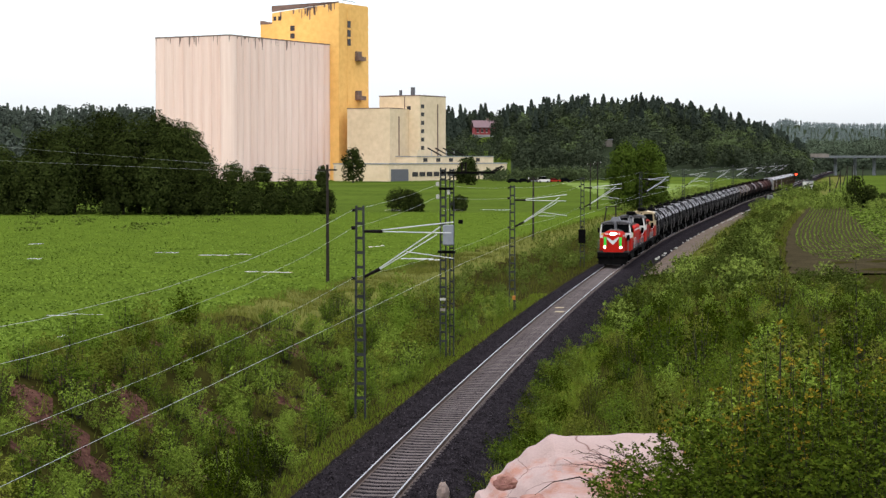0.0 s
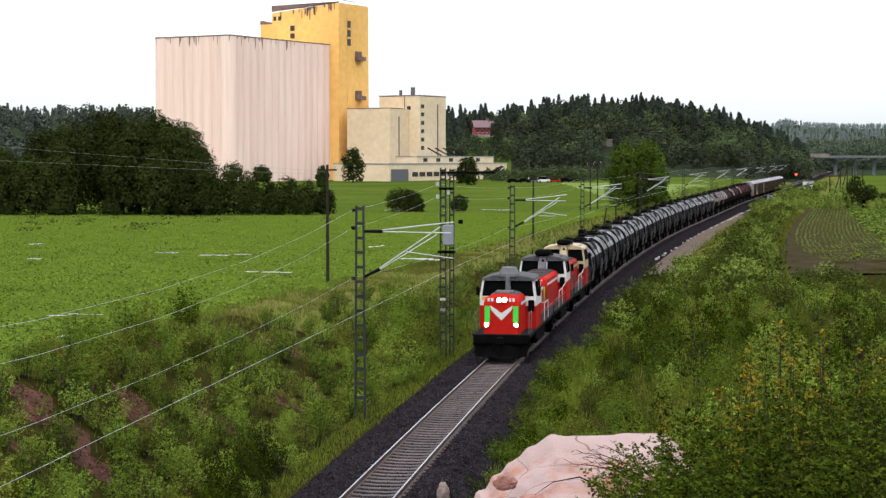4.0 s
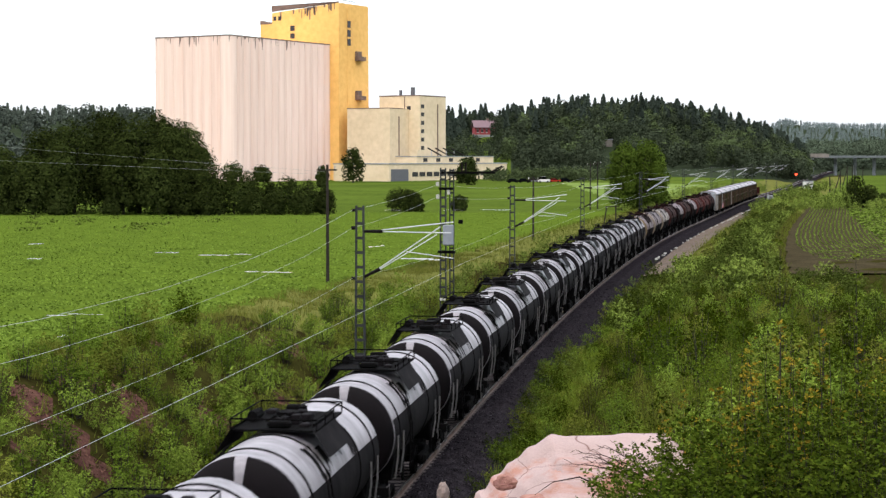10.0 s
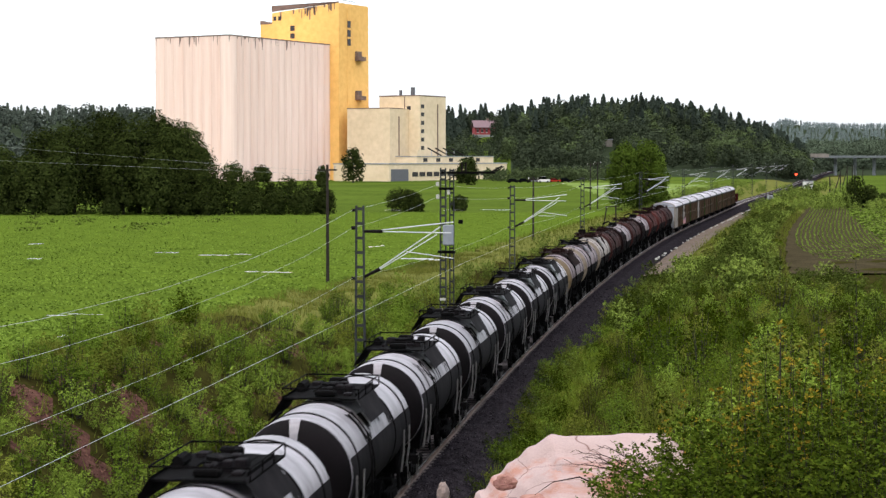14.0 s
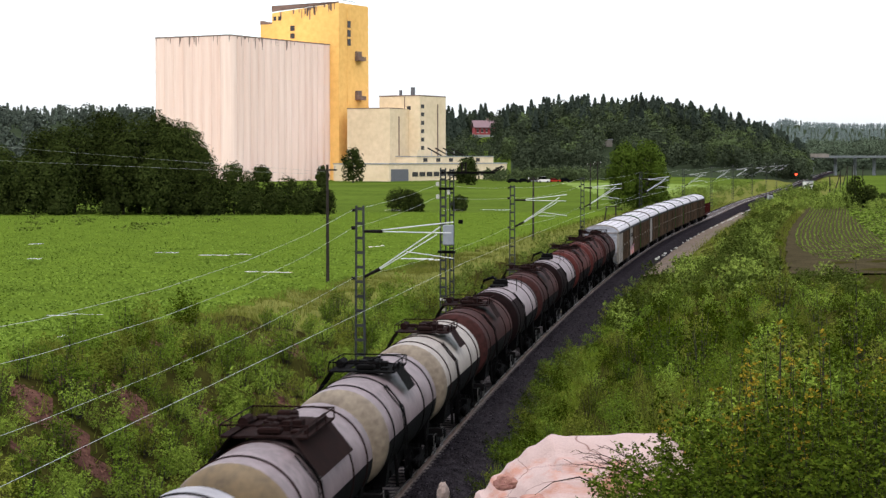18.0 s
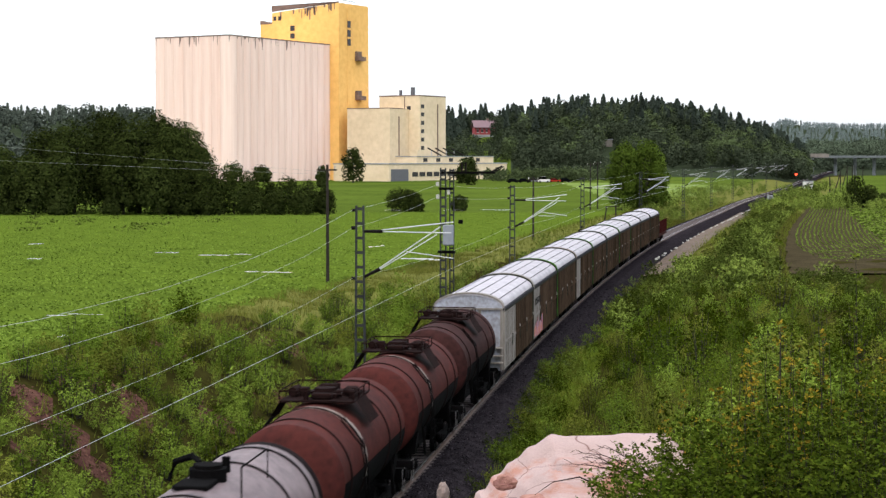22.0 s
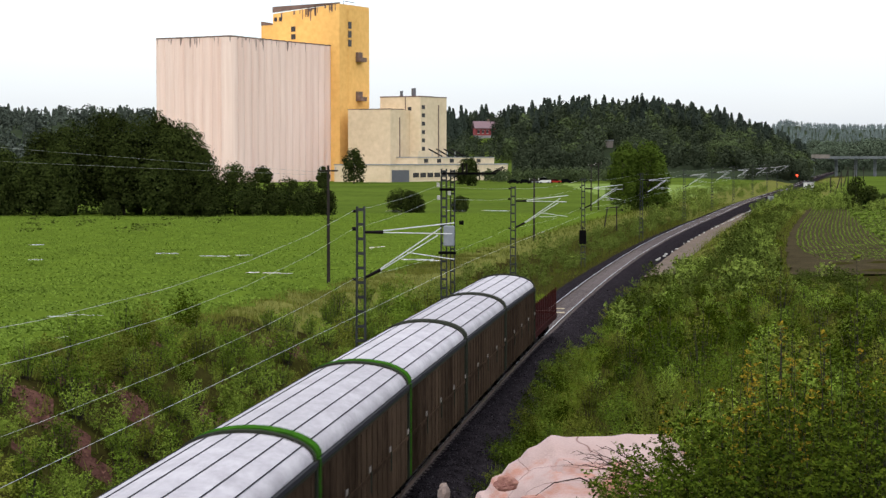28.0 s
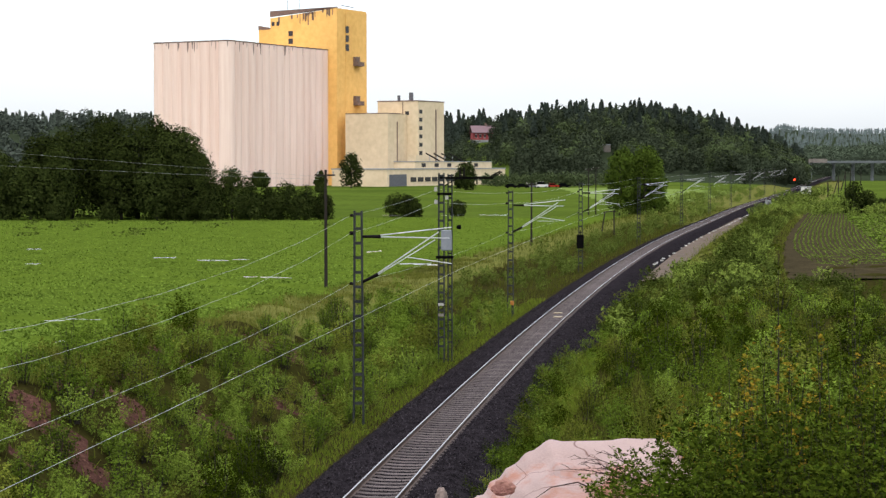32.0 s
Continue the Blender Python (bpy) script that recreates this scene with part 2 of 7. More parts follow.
M["silo_yellow"] = mat("silo_yellow", (0.80, 0.475, 0.155), (0.66, 0.37, 0.11), rough=0.9, scale=0.06, fine=0.5, bump=0.05, spec=0.05)
M["mill_beige"] = mat("mill_beige", (0.66, 0.53, 0.36), (0.52, 0.41, 0.27), rough=0.9, scale=0.06, fine=0.5, bump=0.05, spec=0.05)
M["parapet"] = mat("stained_parapet", (0.20, 0.13, 0.10), (0.10, 0.07, 0.06), rough=0.9, scale=0.5, fine=3)
M["streak"] = mat("rain_streak", (0.30, 0.22, 0.19), (0.12, 0.09, 0.08), rough=0.95, scale=0.5, fine=3, spec=0.0)
M["window"] = mat("dark_window", (0.05, 0.045, 0.045), rough=0.2, bump=0)
M["concrete"] = mat("concrete", (0.27, 0.28, 0.28), (0.19, 0.20, 0.20), rough=0.9, scale=0.3, fine=3)
M["lamp"] = glow("headlamp_glow", (1.0, 0.9, 0.72), 40)
M["signal"] = glow("signal_glow", (1.0, 0.05, 0.015), 3.5)
M["stone_white"] = mat("white_stone", (0.42, 0.40, 0.37), (0.26, 0.25, 0.23), rough=0.9, scale=3)
M["bridge"] = mat("weathered_concrete", (0.13, 0.14, 0.145), (0.08, 0.09, 0.09), rough=0.9, scale=0.3, fine=3)
M["spray_red"] = mat("spray_red", (0.35, 0.05, 0.03), (0.2, 0.03, 0.03), rough=0.6)
M["spray_orange"] = mat("spray_orange", (0.5, 0.2, 0.03), (0.4, 0.1, 0.03), rough=0.6)
M["spray_lilac"] = mat("spray_lilac", (0.32, 0.26, 0.38), (0.2, 0.16, 0.26), rough=0.6)
M["beacon"] = mat("beacon_plate", (0.40, 0.34, 0.22), (0.28, 0.23, 0.15), rough=0.8)
M["gravel"] = mat("brown_gravel", (0.105, 0.070, 0.048), (0.046, 0.034, 0.022), rough=0.95, scale=0.6, fine=8, bump=0.5)
M["orange"] = mat("orange_cap", (0.42, 0.16, 0.03), rough=0.5)
# pale base: part of the sky's reflection is put into the colour
M["puddle"] = mat("puddle_water", (0.34, 0.33, 0.30), (0.26, 0.25, 0.23), rough=0.08, fine=9, bump=0.3, spec=1.0)
M["house_red"] = mat("red_boards", (0.30, 0.045, 0.05), (0.2, 0.035, 0.04), rough=0.8)
M["house_roof"] = mat("roof_tiles", (0.17, 0.10, 0.11), (0.10, 0.07, 0.075), rough=0.8)
M["stone"] = leaf("crushed_stone", (0.004, 0.0035, 0.004), (0.060, 0.051, 0.058), 0.0, 0.1)
M["clod"] = leaf("soil_clods", (0.016, 0.008, 0.007), (0.135, 0.070, 0.052), 0.0, 0.1)
M["leaf_bush"] = leaf("bush_leaves", (0.046, 0.074, 0.008), (0.094, 0.136, 0.016), 0.12, 0.4, 0.25, 0.4)
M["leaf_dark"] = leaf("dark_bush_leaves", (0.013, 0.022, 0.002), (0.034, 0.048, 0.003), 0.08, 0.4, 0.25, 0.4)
M["leaf_lime"] = leaf("lime_bush_leaves", (0.078, 0.114, 0.014), (0.150, 0.204, 0.030), 0.15, 0.35, 0.25, 0.4)
M["leaf_birch"] = leaf("birch_leaves", (0.020, 0.034, 0.003), (0.078, 0.102, 0.010), 0.12, 0.35, 0.4, 0.9)
# darker copy of the birch leaf; its colour stands in for shaded gaps
M["leaf_birch_shade"] = leaf("shaded_birch_leaves", (0.012, 0.022, 0.002), (0.054, 0.076, 0.008), 0.1, 0.3, 0.4, 0.9)
M["leaf_olive"] = leaf("olive_bush_leaves", (0.062, 0.074, 0.010), (0.118, 0.132, 0.020), 0.12, 0.4, 0.25, 0.4)
# greens retoned for growth far off; distance is put into the colour
M["leaf_far_pale"] = leaf("far_pale_leaves", (0.078, 0.106, 0.018), (0.128, 0.165, 0.032), 0.12, 0.4, 0.4, 0.25)
M["leaf_far_dark"] = leaf("far_dark_leaves", (0.044, 0.062, 0.010), (0.078, 0.102, 0.020), 0.1, 0.4, 0.4, 0.25)
M["blade_fresh"] = leaf("fresh_grass_blades", (0.07, 0.10, 0.010), (0.13, 0.17, 0.02))
M["blade_dry"] = leaf("dry_grass_blades", (0.075, 0.085, 0.012), (0.15, 0.145, 0.035))
M["leaf_yellow"] = leaf("yellowing_leaves", (0.055, 0.060, 0.006), (0.20, 0.13, 0.014), 0.2)
M["leaf_tree"] = leaf("tree_leaves", (0.013, 0.018, 0.005), (0.028, 0.037, 0.009), 0.06, 0.25, 0.35, 0.25)
M["wood_light"] = leaf("light_far_leaves", (0.044, 0.058, 0.024), (0.056, 0.074, 0.030), 0.1, 0.2, 0.4, 0.06)
M["leaf_far"] = leaf("birch_crown", (0.036, 0.058, 0.008), (0.066, 0.096, 0.014), 0.12, 0.2, 0.25, 0.3)
M["conifer"] = leaf("conifer_needles", (0.019, 0.025, 0.019), (0.025, 0.032, 0.024), 0.05, 0.2, 0.45, 0.06)
# next two: the haze of distance is put into the leaf colour
M["conifer_haze"] = leaf("hazed_conifer_needles", (0.044, 0.053, 0.041), (0.049, 0.059, 0.046), 0.05, 0.2, 0.35, 0.03)
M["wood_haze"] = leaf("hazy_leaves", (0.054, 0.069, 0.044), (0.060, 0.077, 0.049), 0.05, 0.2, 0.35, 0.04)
M["wood_green"] = leaf("far_leaves", (0.030, 0.038, 0.022), (0.040, 0.050, 0.028), 0.08, 0.2, 0.45, 0.06)
# far ridge: blue-grey haze is put into the leaf colour
M["ridge_haze"] = leaf("hazed_ridge_wood", (0.118, 0.142, 0.140), (0.124, 0.150, 0.146), 0.0, 0.1, 0.1, 0.01)
M["blade"] = leaf("grass_blades", (0.05, 0.062, 0.008), (0.115, 0.13, 0.02))
M["crop_leaf"] = leaf("crop_leaves", (0.068, 0.102, 0.014), (0.108, 0.156, 0.024), 0.2, 0.1, 0.22, 0.25)

# ---------- mesh building ----------


class Geo:
    """A plain vertex and face list."""

    def __init__(self):
        self.v, self.f = [], []

    def add(self, verts, faces):
        k = len(self.v)
        self.v += [tuple(p) for p in verts]
        self.f += [tuple(i + k for i in q) for q in faces]
        return self

    def box(self, x0, x1, y0, y1, z0, z1, c=0.0):
        """A box; c chamfers its edges."""
        if c <= 0:
            v = [(x, y, z) for x in (x0, x1) for y in (y0, y1) for z in (z0, z1)]
            return self.add(v, [(0, 1, 3, 2), (4, 6, 7, 5), (0, 4, 5, 1), (2, 3, 7, 6), (0, 2, 6, 4), (1, 5, 7, 3)])
        rings = []
        for z, d in ((z0, c), (z0 + c, 0), (z1 - c, 0), (z1, c)):
            a, b, e, g = x0 + d, x1 - d, y0 + d, y1 - d
            k = c
            rings.append([(a + k, e, z), (b - k, e, z), (b, e + k, z), (b, g - k, z), (b - k, g, z), (a + k, g, z), (a, g - k, z), (a, e + k, z)])
        return self.loft(rings, True)

    def loft(self, rings, caps=True, closed=True):
        k, n = len(self.v), len(rings[0])
        for r in rings:
            self.v += [tuple(p) for p in r]
        for i in range(len(rings) - 1):
            for j in range(n if closed else n - 1):
                a, b = k + i * n + j, k + i * n + (j + 1) % n
                self.f.append((a, b, b + n, a + n))
        if caps:
            self.f.append(tuple(k + j for j in reversed(range(n))))
            self.f.append(tuple(k + (len(rings) - 1) * n + j for j in range(n)))
        return self

    def tube(self, path, r, n=6, caps=True):
        """A round bar along a path; r is one radius or one per point."""
        pts = [Vector(p) for p in path]
        rs = r if isinstance(r, (list, tuple)) else [r] * len(pts)
        rings, up = [], None
        for i, p in enumerate(pts):
            d = (pts[min(i + 1, len(pts) - 1)] - pts[max(i - 1, 0)]).normalized()
            ref = Vector((0, 0, 1)) if abs(d.z) < 0.9 else Vector((1, 0, 0))
            a = d.cross(ref).normalized()
            b = d.cross(a)
            rings.append([p + rs[i] * (a * math.cos(2 * math.pi * j / n) + b * math.sin(2 * math.pi * j / n)) for j in range(n)])
        return self.loft(rings, caps)

    def lathe_x(self, prof, n=24, cz=0.0, a0=0.0, a1=2 * math.pi, caps=False):
        """Turn (x, radius) pairs about the x axis at height cz."""
        full = a1 - a0 > 6.28
        m = n if full else n + 1
        rings = [[(x, r * math.cos(a0 + (a1 - a0) * j / n), cz + r * math.sin(a0 + (a1 - a0) * j / n)) for j in range(m)] for x, r in prof]
        return self.loft(rings, caps, full)

    def prism_x(self, prof, x0, x1):
        """A (y, z) outline drawn out along x."""
        return self.loft([[(x, y, z) for y, z in prof] for x in (x0, x1)], True)

    def mesh(self, name, smooth=False):
        me = bpy.data.meshes.new(name)
        me.from_pydata(self.v, [], self.f)
        me.validate()
        if smooth:
            me.shade_smooth()
        return me


def part(name, g, material, parent=None, label="", smooth=False):
    """Link one mesh object under a thing or part; g is a Geo or a ready mesh."""
    me = g if isinstance(g, bpy.types.Mesh) else g.mesh(name, smooth)
    if smooth:
        me.set_sharp_from_angle(angle=radians(42))
    if not me.materials:
        me.materials.append(M[material])
    ob = new(name, me)
    if parent:
        ob.parent = parent
    if label:
        ob["label"] = label
    return ob


def thing(name, label, category, group="", kind="", m=None):
    ob = new(name)
    ob.empty_display_size = 0.3
    if m:
        ob.matrix_basis = m
    return tagged(ob, label, category, group, kind)


# ---------- the line of the railway ----------
KNOT = [-560, -20, 40, 80, 120, 170, 230, 300, 400, 520, 700, 1600]
BEND = [0.3, 0.3336, 0.4086, 0.3658, 0.3402, 0.3831, 0.3984, -0.1636, 0.3335, -0.1679, 0.0267, 0.0]
S_AX = np.arange(-560, 1600.5, 1.0)
bend = np.interp(S_AX, KNOT, BEND) / 1000
S_0 = 560
turn = np.concatenate([[0], np.cumsum((bend[1:] + bend[:-1]) / 2)])
turn = turn - turn[S_0] + 0.12366


def running(a):
    c = np.concatenate([[0], np.cumsum((a[1:] + a[:-1]) / 2)])
    return c - c[S_0]


X_AX, Y_AX = running(np.sin(turn)) - 5.484, running(np.cos(turn)) + 30


def track(s, side=0.0):
    """Point beside the railway's centre line (side to the right, looking away from the camera) and heading."""
    h = float(np.interp(s, S_AX, turn))
    return float(np.interp(s, S_AX, X_AX)) + side * math.cos(h), float(np.interp(s, S_AX, Y_AX)) - side * math.sin(h), h


def beside(x, y):
    """Distance along and to the right of the railway for arrays of plan points."""
    x, y = np.asarray(x, float), np.asarray(y, float)
    along, off = np.empty(x.shape), np.empty(x.shape)
    fx, fy = X_AX[::4], Y_AX[::4]
    for i in range(0, x.size, 4000):
        a, b = x.flat[i:i + 4000], y.flat[i:i + 4000]
        j = np.argmin((fx[None] - a[:, None]) ** 2 + (fy[None] - b[:, None]) ** 2, 1) * 4
        h = turn[j]
        along.flat[i:i + 4000] = S_AX[j] + (a - X_AX[j]) * np.sin(h) + (b - Y_AX[j]) * np.cos(h)
        off.flat[i:i + 4000] = (a - X_AX[j]) * np.cos(h) - (b - Y_AX[j]) * np.sin(h)
    return along, off


def smooth_step(a, b, x):
    t = np.clip((x - a) / (b - a), 0, 1)
    return t * t * (3 - 2 * t)


def ripple(x, y, size, seed=0):
    """Cheap smooth unevenness, about -1 to 1."""
    a, b = x / size + seed, y / size - seed * 1.7
    return 0.4 * np.sin(a * 2.1 + 1.3 * np.sin(b * 1.7)) + 0.35 * np.sin(b * 2.7 + 1.1 * np.sin(a * 1.3 + 2)) + 0.25 * np.sin((a + b) * 4.3 + seed)


def ground_z(x, y):
    """Height of the land: railway bed, cutting banks, fields, and hills far off."""
    x, y = np.asarray(x, float), np.asarray(y, float)
    s, l = beside(x, y)
    left = np.interp(s, [-300, 0, 37, 68, 105, 180, 300, 900], [3.5, 3.2, 2.5, 1.6, 0.9, 0.3, 0.2, 0.2])
    right = np.interp(s, [-300, -35, -22, -10, 5, 25, 50, 80, 110, 150, 900], [9.5, 8.6, 7.9, 6.2, 4.6, 3.4, 2.2, 1.2, 0.6, 0.3, 0.2])
    zl = -1.0 + (left + 1.0) * smooth_step(-5.6, -13.5, l)
    zr = -1.0 + (right + 1.0) * smooth_step(3.8, np.interp(s, [-30, 60, 140], [8.0, 11.0, 9.0]), l)
    z = np.where(l < 0, zl, zr)
    z = np.where(np.abs(l) < 3.8, -1.0, z)
    bank = smooth_step(4.5, 8.0, np.abs(l)) * smooth_step(40, 24, np.abs(l))
    z = z + bank * (0.22 * ripple(x, y, 2.3) + 0.3 * ripple(x, y, 6.0, 3)) * smooth_step(230, 100, s)
    d = np.hypot(x, y)
    # level of the fields far off, and hills behind them
    z = z + smooth_step(380, 700, d) * smooth_step(10, 60, np.abs(l)) * np.where(l < 0, 1.0, 0.2)
    ang = np.degrees(np.arctan2(x, np.maximum(y, 1)))
    front = np.where(y > 0, 1.0, 0.0)
    hill = front * np.interp(ang, [-4, -1.5, 0.3, 2, 4, 6.5, 8.5, 10, 10.8, 11.4], [0, 18, 22, 24, 29, 29, 22, 13, 5, 0])
    z = z + hill * smooth_step(790, 1120, d)
    west = front * np.interp(ang, [-40, -14, -9, -7, -2, -0.5], [36, 36, 35, 33, 28, 0])
    z = z + west * smooth_step(850, 1400, d)
    east = front * np.interp(ang, [9.5, 11, 14, 40], [0, 6, 9, 14])
    z = z + east * smooth_step(1300, 1800, d)
    z = z + front * np.interp(ang, [9, 10.5, 12, 15, 40], [0, 61, 57, 53, 49]) * smooth_step(2300, 3600, d)
    return z


def gz(x, y):
    return float(ground_z(np.array([x]), np.array([y]))[0])


# ---------- ground ----------
ang_ax = np.radians(np.concatenate([np.arange(-180, -20, 8), np.arange(-20, -15, 1), np.arange(-15, 15.01, 0.16), np.arange(16, 21, 1), np.arange(24, 180, 8)]))
rad_ax = [3.0]
while rad_ax[-1] < 5200:
    rad_ax.append(rad_ax[-1] * 1.021 + 0.02)
rad_ax = np.array(rad_ax)
RR, AA = np.meshgrid(rad_ax, ang_ax, indexing="ij")
GX, GY = RR * np.sin(AA), RR * np.cos(AA)
GZ = ground_z(GX, GY)
na = len(ang_ax)
verts = np.stack([GX, GY, GZ], -1).reshape(-1, 3).tolist() + [(0, 0, float(GZ[0].mean()))]
faces = [(i * na + j, (i + 1) * na + j, (i + 1) * na + (j + 1) % na, i * na + (j + 1) % na) for i in range(len(rad_ax) - 1) for j in range(na)]
n_ring = len(faces)
faces += [(len(verts) - 1, j, (j + 1) % na) for j in range(na)]
me = bpy.data.meshes.new("ground")
me.from_pydata(verts, [], faces)
ZONES = ["verge", "crop", "meadow", "pale_meadow", "dry", "soil", "tilled", "forest_floor"]
for k in ZONES:
    me.materials.append(M[k])
cx = (GX[:-1] + GX[1:]) / 2
cy = (GY[:-1] + GY[1:]) / 2
CS, CL = beside(cx, cy)
wob = ripple(cx, cy, 5.0, 5)
zone = np.zeros(cx.shape, int)
dist = np.hypot(cx, cy)
zone[(CL < -16.5 - wob * 0.8) & (cy < 330 + 0.1 * cx) & (cy > 0)] = 1
zone[(CL < -16.5) & (cy >= 330 + 0.1 * cx)] = 2
zone[(CL < -11) & (CL > -16.5 - wob) & (CS > 60)] = 4
zone[(CL < -9) & (cy > 385) & (cy < 640) & (cx > 40)] = 3
zone[(CL > 15) & (CS > 312)] = 2
zone[(np.abs(CL) > 4) & (np.abs(CL) <= 16) & (CS > 300) & (CS < 900)] = 4
zone[(CL > 5) & (CL < 12) & (CS > 150) & (CS < 290) & (wob > -0.2)] = 4
zone[(CL < -6.5) & (CL > -12.5) & (CS < 60) & (CS > 5) & (ripple(cx, cy, 2.6, 9) > 0.3)] = 5
azi = np.degrees(np.arctan2(cx, cy))
zone[(dist > 1000) & ~((azi > -0.3) & (azi < 1.75) & (dist < 1080))] = 7
zone[(dist > 850) & (azi < -5) & (azi > -20)] = 7
zone[(dist > 805) & (azi > 2.0) & (azi < 11.3)] = 7
me.polygons.foreach_set("material_index", np.concatenate([zone.reshape(-1), np.zeros(na, int)]).astype(np.int32))
me.shade_smooth()
tagged(new("ground", me), kind="structure")

# ---------- railway track ----------
railway = thing("railway_track", "single railway track on dark crushed-stone ballast with concrete sleepers", "railway track", kind="structure")


def sweep(prof, s0, s1, step):
    """Draw an outline of (side, height) along the railway."""
    rings = []
    for s in np.arange(s0, s1 + step * 0.5, step):
        rings.append([(*track(s, a)[:2], b) for a, b in prof])
    return rings


bed = Geo()
rings = []
for s in np.concatenate([np.arange(-300, 0, 10.0), np.arange(0, 140, 0.7), np.arange(140, 420, 4.0), np.arange(420, 1500, 20)]):
    j = [random.uniform(-0.10, 0.10) for _ in range(4)]
    rings.append([(*track(s, a)[:2], b) for a, b in ((-3.7 + j[0], -1.15), (-3.0 + j[1], -0.75), (-1.9, -0.19 + j[2] * 0.2), (-1.04 + j[3] * 0.5, -0.155), (-0.9, -0.20), (0, -0.218), (0.9, -0.20), (1.02 + j[1] * 0.5, -0.155), (1.9, -0.18 + j[0] * 0.2), (3.0 + j[2], -0.75), (3.7 + j[3], -1.15))])
bed.loft(rings, False, False)
part("ballast", bed, "ballast", railway, "dark grey crushed-stone ballast")
for side in (-0.798, 0.798):
    g = Geo().loft(sweep([(side - 0.07, -0.172), (side + 0.07, -0.172), (side + 0.02, -0.15), (side + 0.02, -0.04), (side + 0.035, -0.03), (side + 0.035, -0.006), (side - 0.035, -0.006), (side - 0.035, -0.03), (side - 0.02, -0.04), (side - 0.02, -0.15)], -300, 1500, 3.0), True)
    r = part("rail", g, "rail_side", railway, "rusty steel rail with a polished head")
    part("rail_head", Geo().loft(sweep([(side - 0.026, -0.008), (side + 0.026, -0.008), (side + 0.023, 0.0), (side - 0.023, 0.0)], -300, 1500, 3.0), True), "rail_top", r, "shiny worn running surface")


# ---------- rolling stock ----------
SPEED = 20.0


def run(s0, t):
    """Where a point of the train that stands at s0 at 13 s is at t seconds."""
    return s0 - SPEED * (t - 13) - 0.008 * max(0.0, t - 20) ** 2


def ride(s, base):
    """Pose of a vehicle whose middle is at s and whose bogies are base apart; x points the way it goes."""
    ax, ay, _ = track(s - base / 2)
    bx, by, _ = track(s + base / 2)
    return pose((ax + bx) / 2, (ay + by) / 2, 0, 0, 0, math.degrees(math.atan2(ay - by, ax - bx)))


TRAIN = []


def enter(ob, s0, base):
    """Put a vehicle on the rails and remember how it rides."""
    ob.matrix_basis = ride(run(s0, 0), base)
    TRAIN.append((ob, s0, base))
    return ob


def wheel_geo():
    g = Geo()
    prof = [(-0.07, 0.0), (-0.07, 0.2), (-0.03, 0.22), (-0.03, 0.38), (-0.065, 0.40), (-0.065, 0.475), (0.055, 0.49), (0.06, 0.52), (0.085, 0.52), (0.085, 0.40), (0.04, 0.38), (0.04, 0.2), (0.09, 0.18), (0.09, 0.0)]
    n = 12
    g.loft([[(r * math.cos(2 * math.pi * j / n), x, r * math.sin(2 * math.pi * j / n)) for j in range(n)] for x, r in prof], False)
    return g


WHEEL = wheel_geo().mesh("wheel")
WHEEL.materials.append(M["frame"])
FLIP = pose(0, 0, 0, 0, 0, 180)


def bogie(parent, x, axle=0.925):
    """A two-axle bogie with side frames, springs and four wheels."""
    g = Geo()
    for y in (-1.0, 1.0):
        g.box(-axle - 0.35, axle + 0.35, y - 0.07, y + 0.07, 0.52, 0.68, 0.03)
        g.box(-0.45, 0.45, y - 0.10, y + 0.10, 0.28, 0.56, 0.04)
        for a in (-axle, axle):
            g.box(a - 0.16, a + 0.16, y - 0.12, y + 0.12, 0.38, 0.66, 0.04)
    g.box(-0.25, 0.25, -1.05, 1.05, 0.50, 0.86, 0.04)
    b = part("bogie", g, "frame", parent)
    b.location = (x, 0, 0)
    for a in (-axle, axle):
        part("axle", Geo().tube([(a, -0.8, 0.49), (a, 0.8, 0.49)], 0.09, 8), "frame", b)
        for sd in (-1, 1):
            w = part("wheel", WHEEL, "frame", b)
            w.matrix_basis = pose(a, sd * 0.798, 0.49, 0, 0, 0 if sd < 0 else 180)
    return b


def coupler(parent, x, sign):
    g = Geo().box(min(x, x + sign * 0.75), max(x, x + sign * 0.75), -0.11, 0.11, 0.92, 1.16, 0.03)
    g.box(min(x + sign * 0.45, x + sign * 0.85), max(x + sign * 0.45, x + sign * 0.85), -0.2, 0.17, 0.86, 1.24, 0.05)
    return part("coupler", g, "frame", parent)


def rail_bars(parent, pts, posts, r=0.022, material="white", name="handrail"):
    g = Geo().tube(pts, r, 5)
    for a, b in posts:
        g.tube([a, b], r, 5)
    return part(name, g, material, parent)


def arch(half, z0, z1, n=10):
    """Points of a shallow arch from -half to half between the heights z0 and z1."""
    return [(half * math.cos(math.pi * (1 - i / n)), z0 + (z1 - z0) * math.sin(math.pi * i / n)) for i in range(n + 1)]


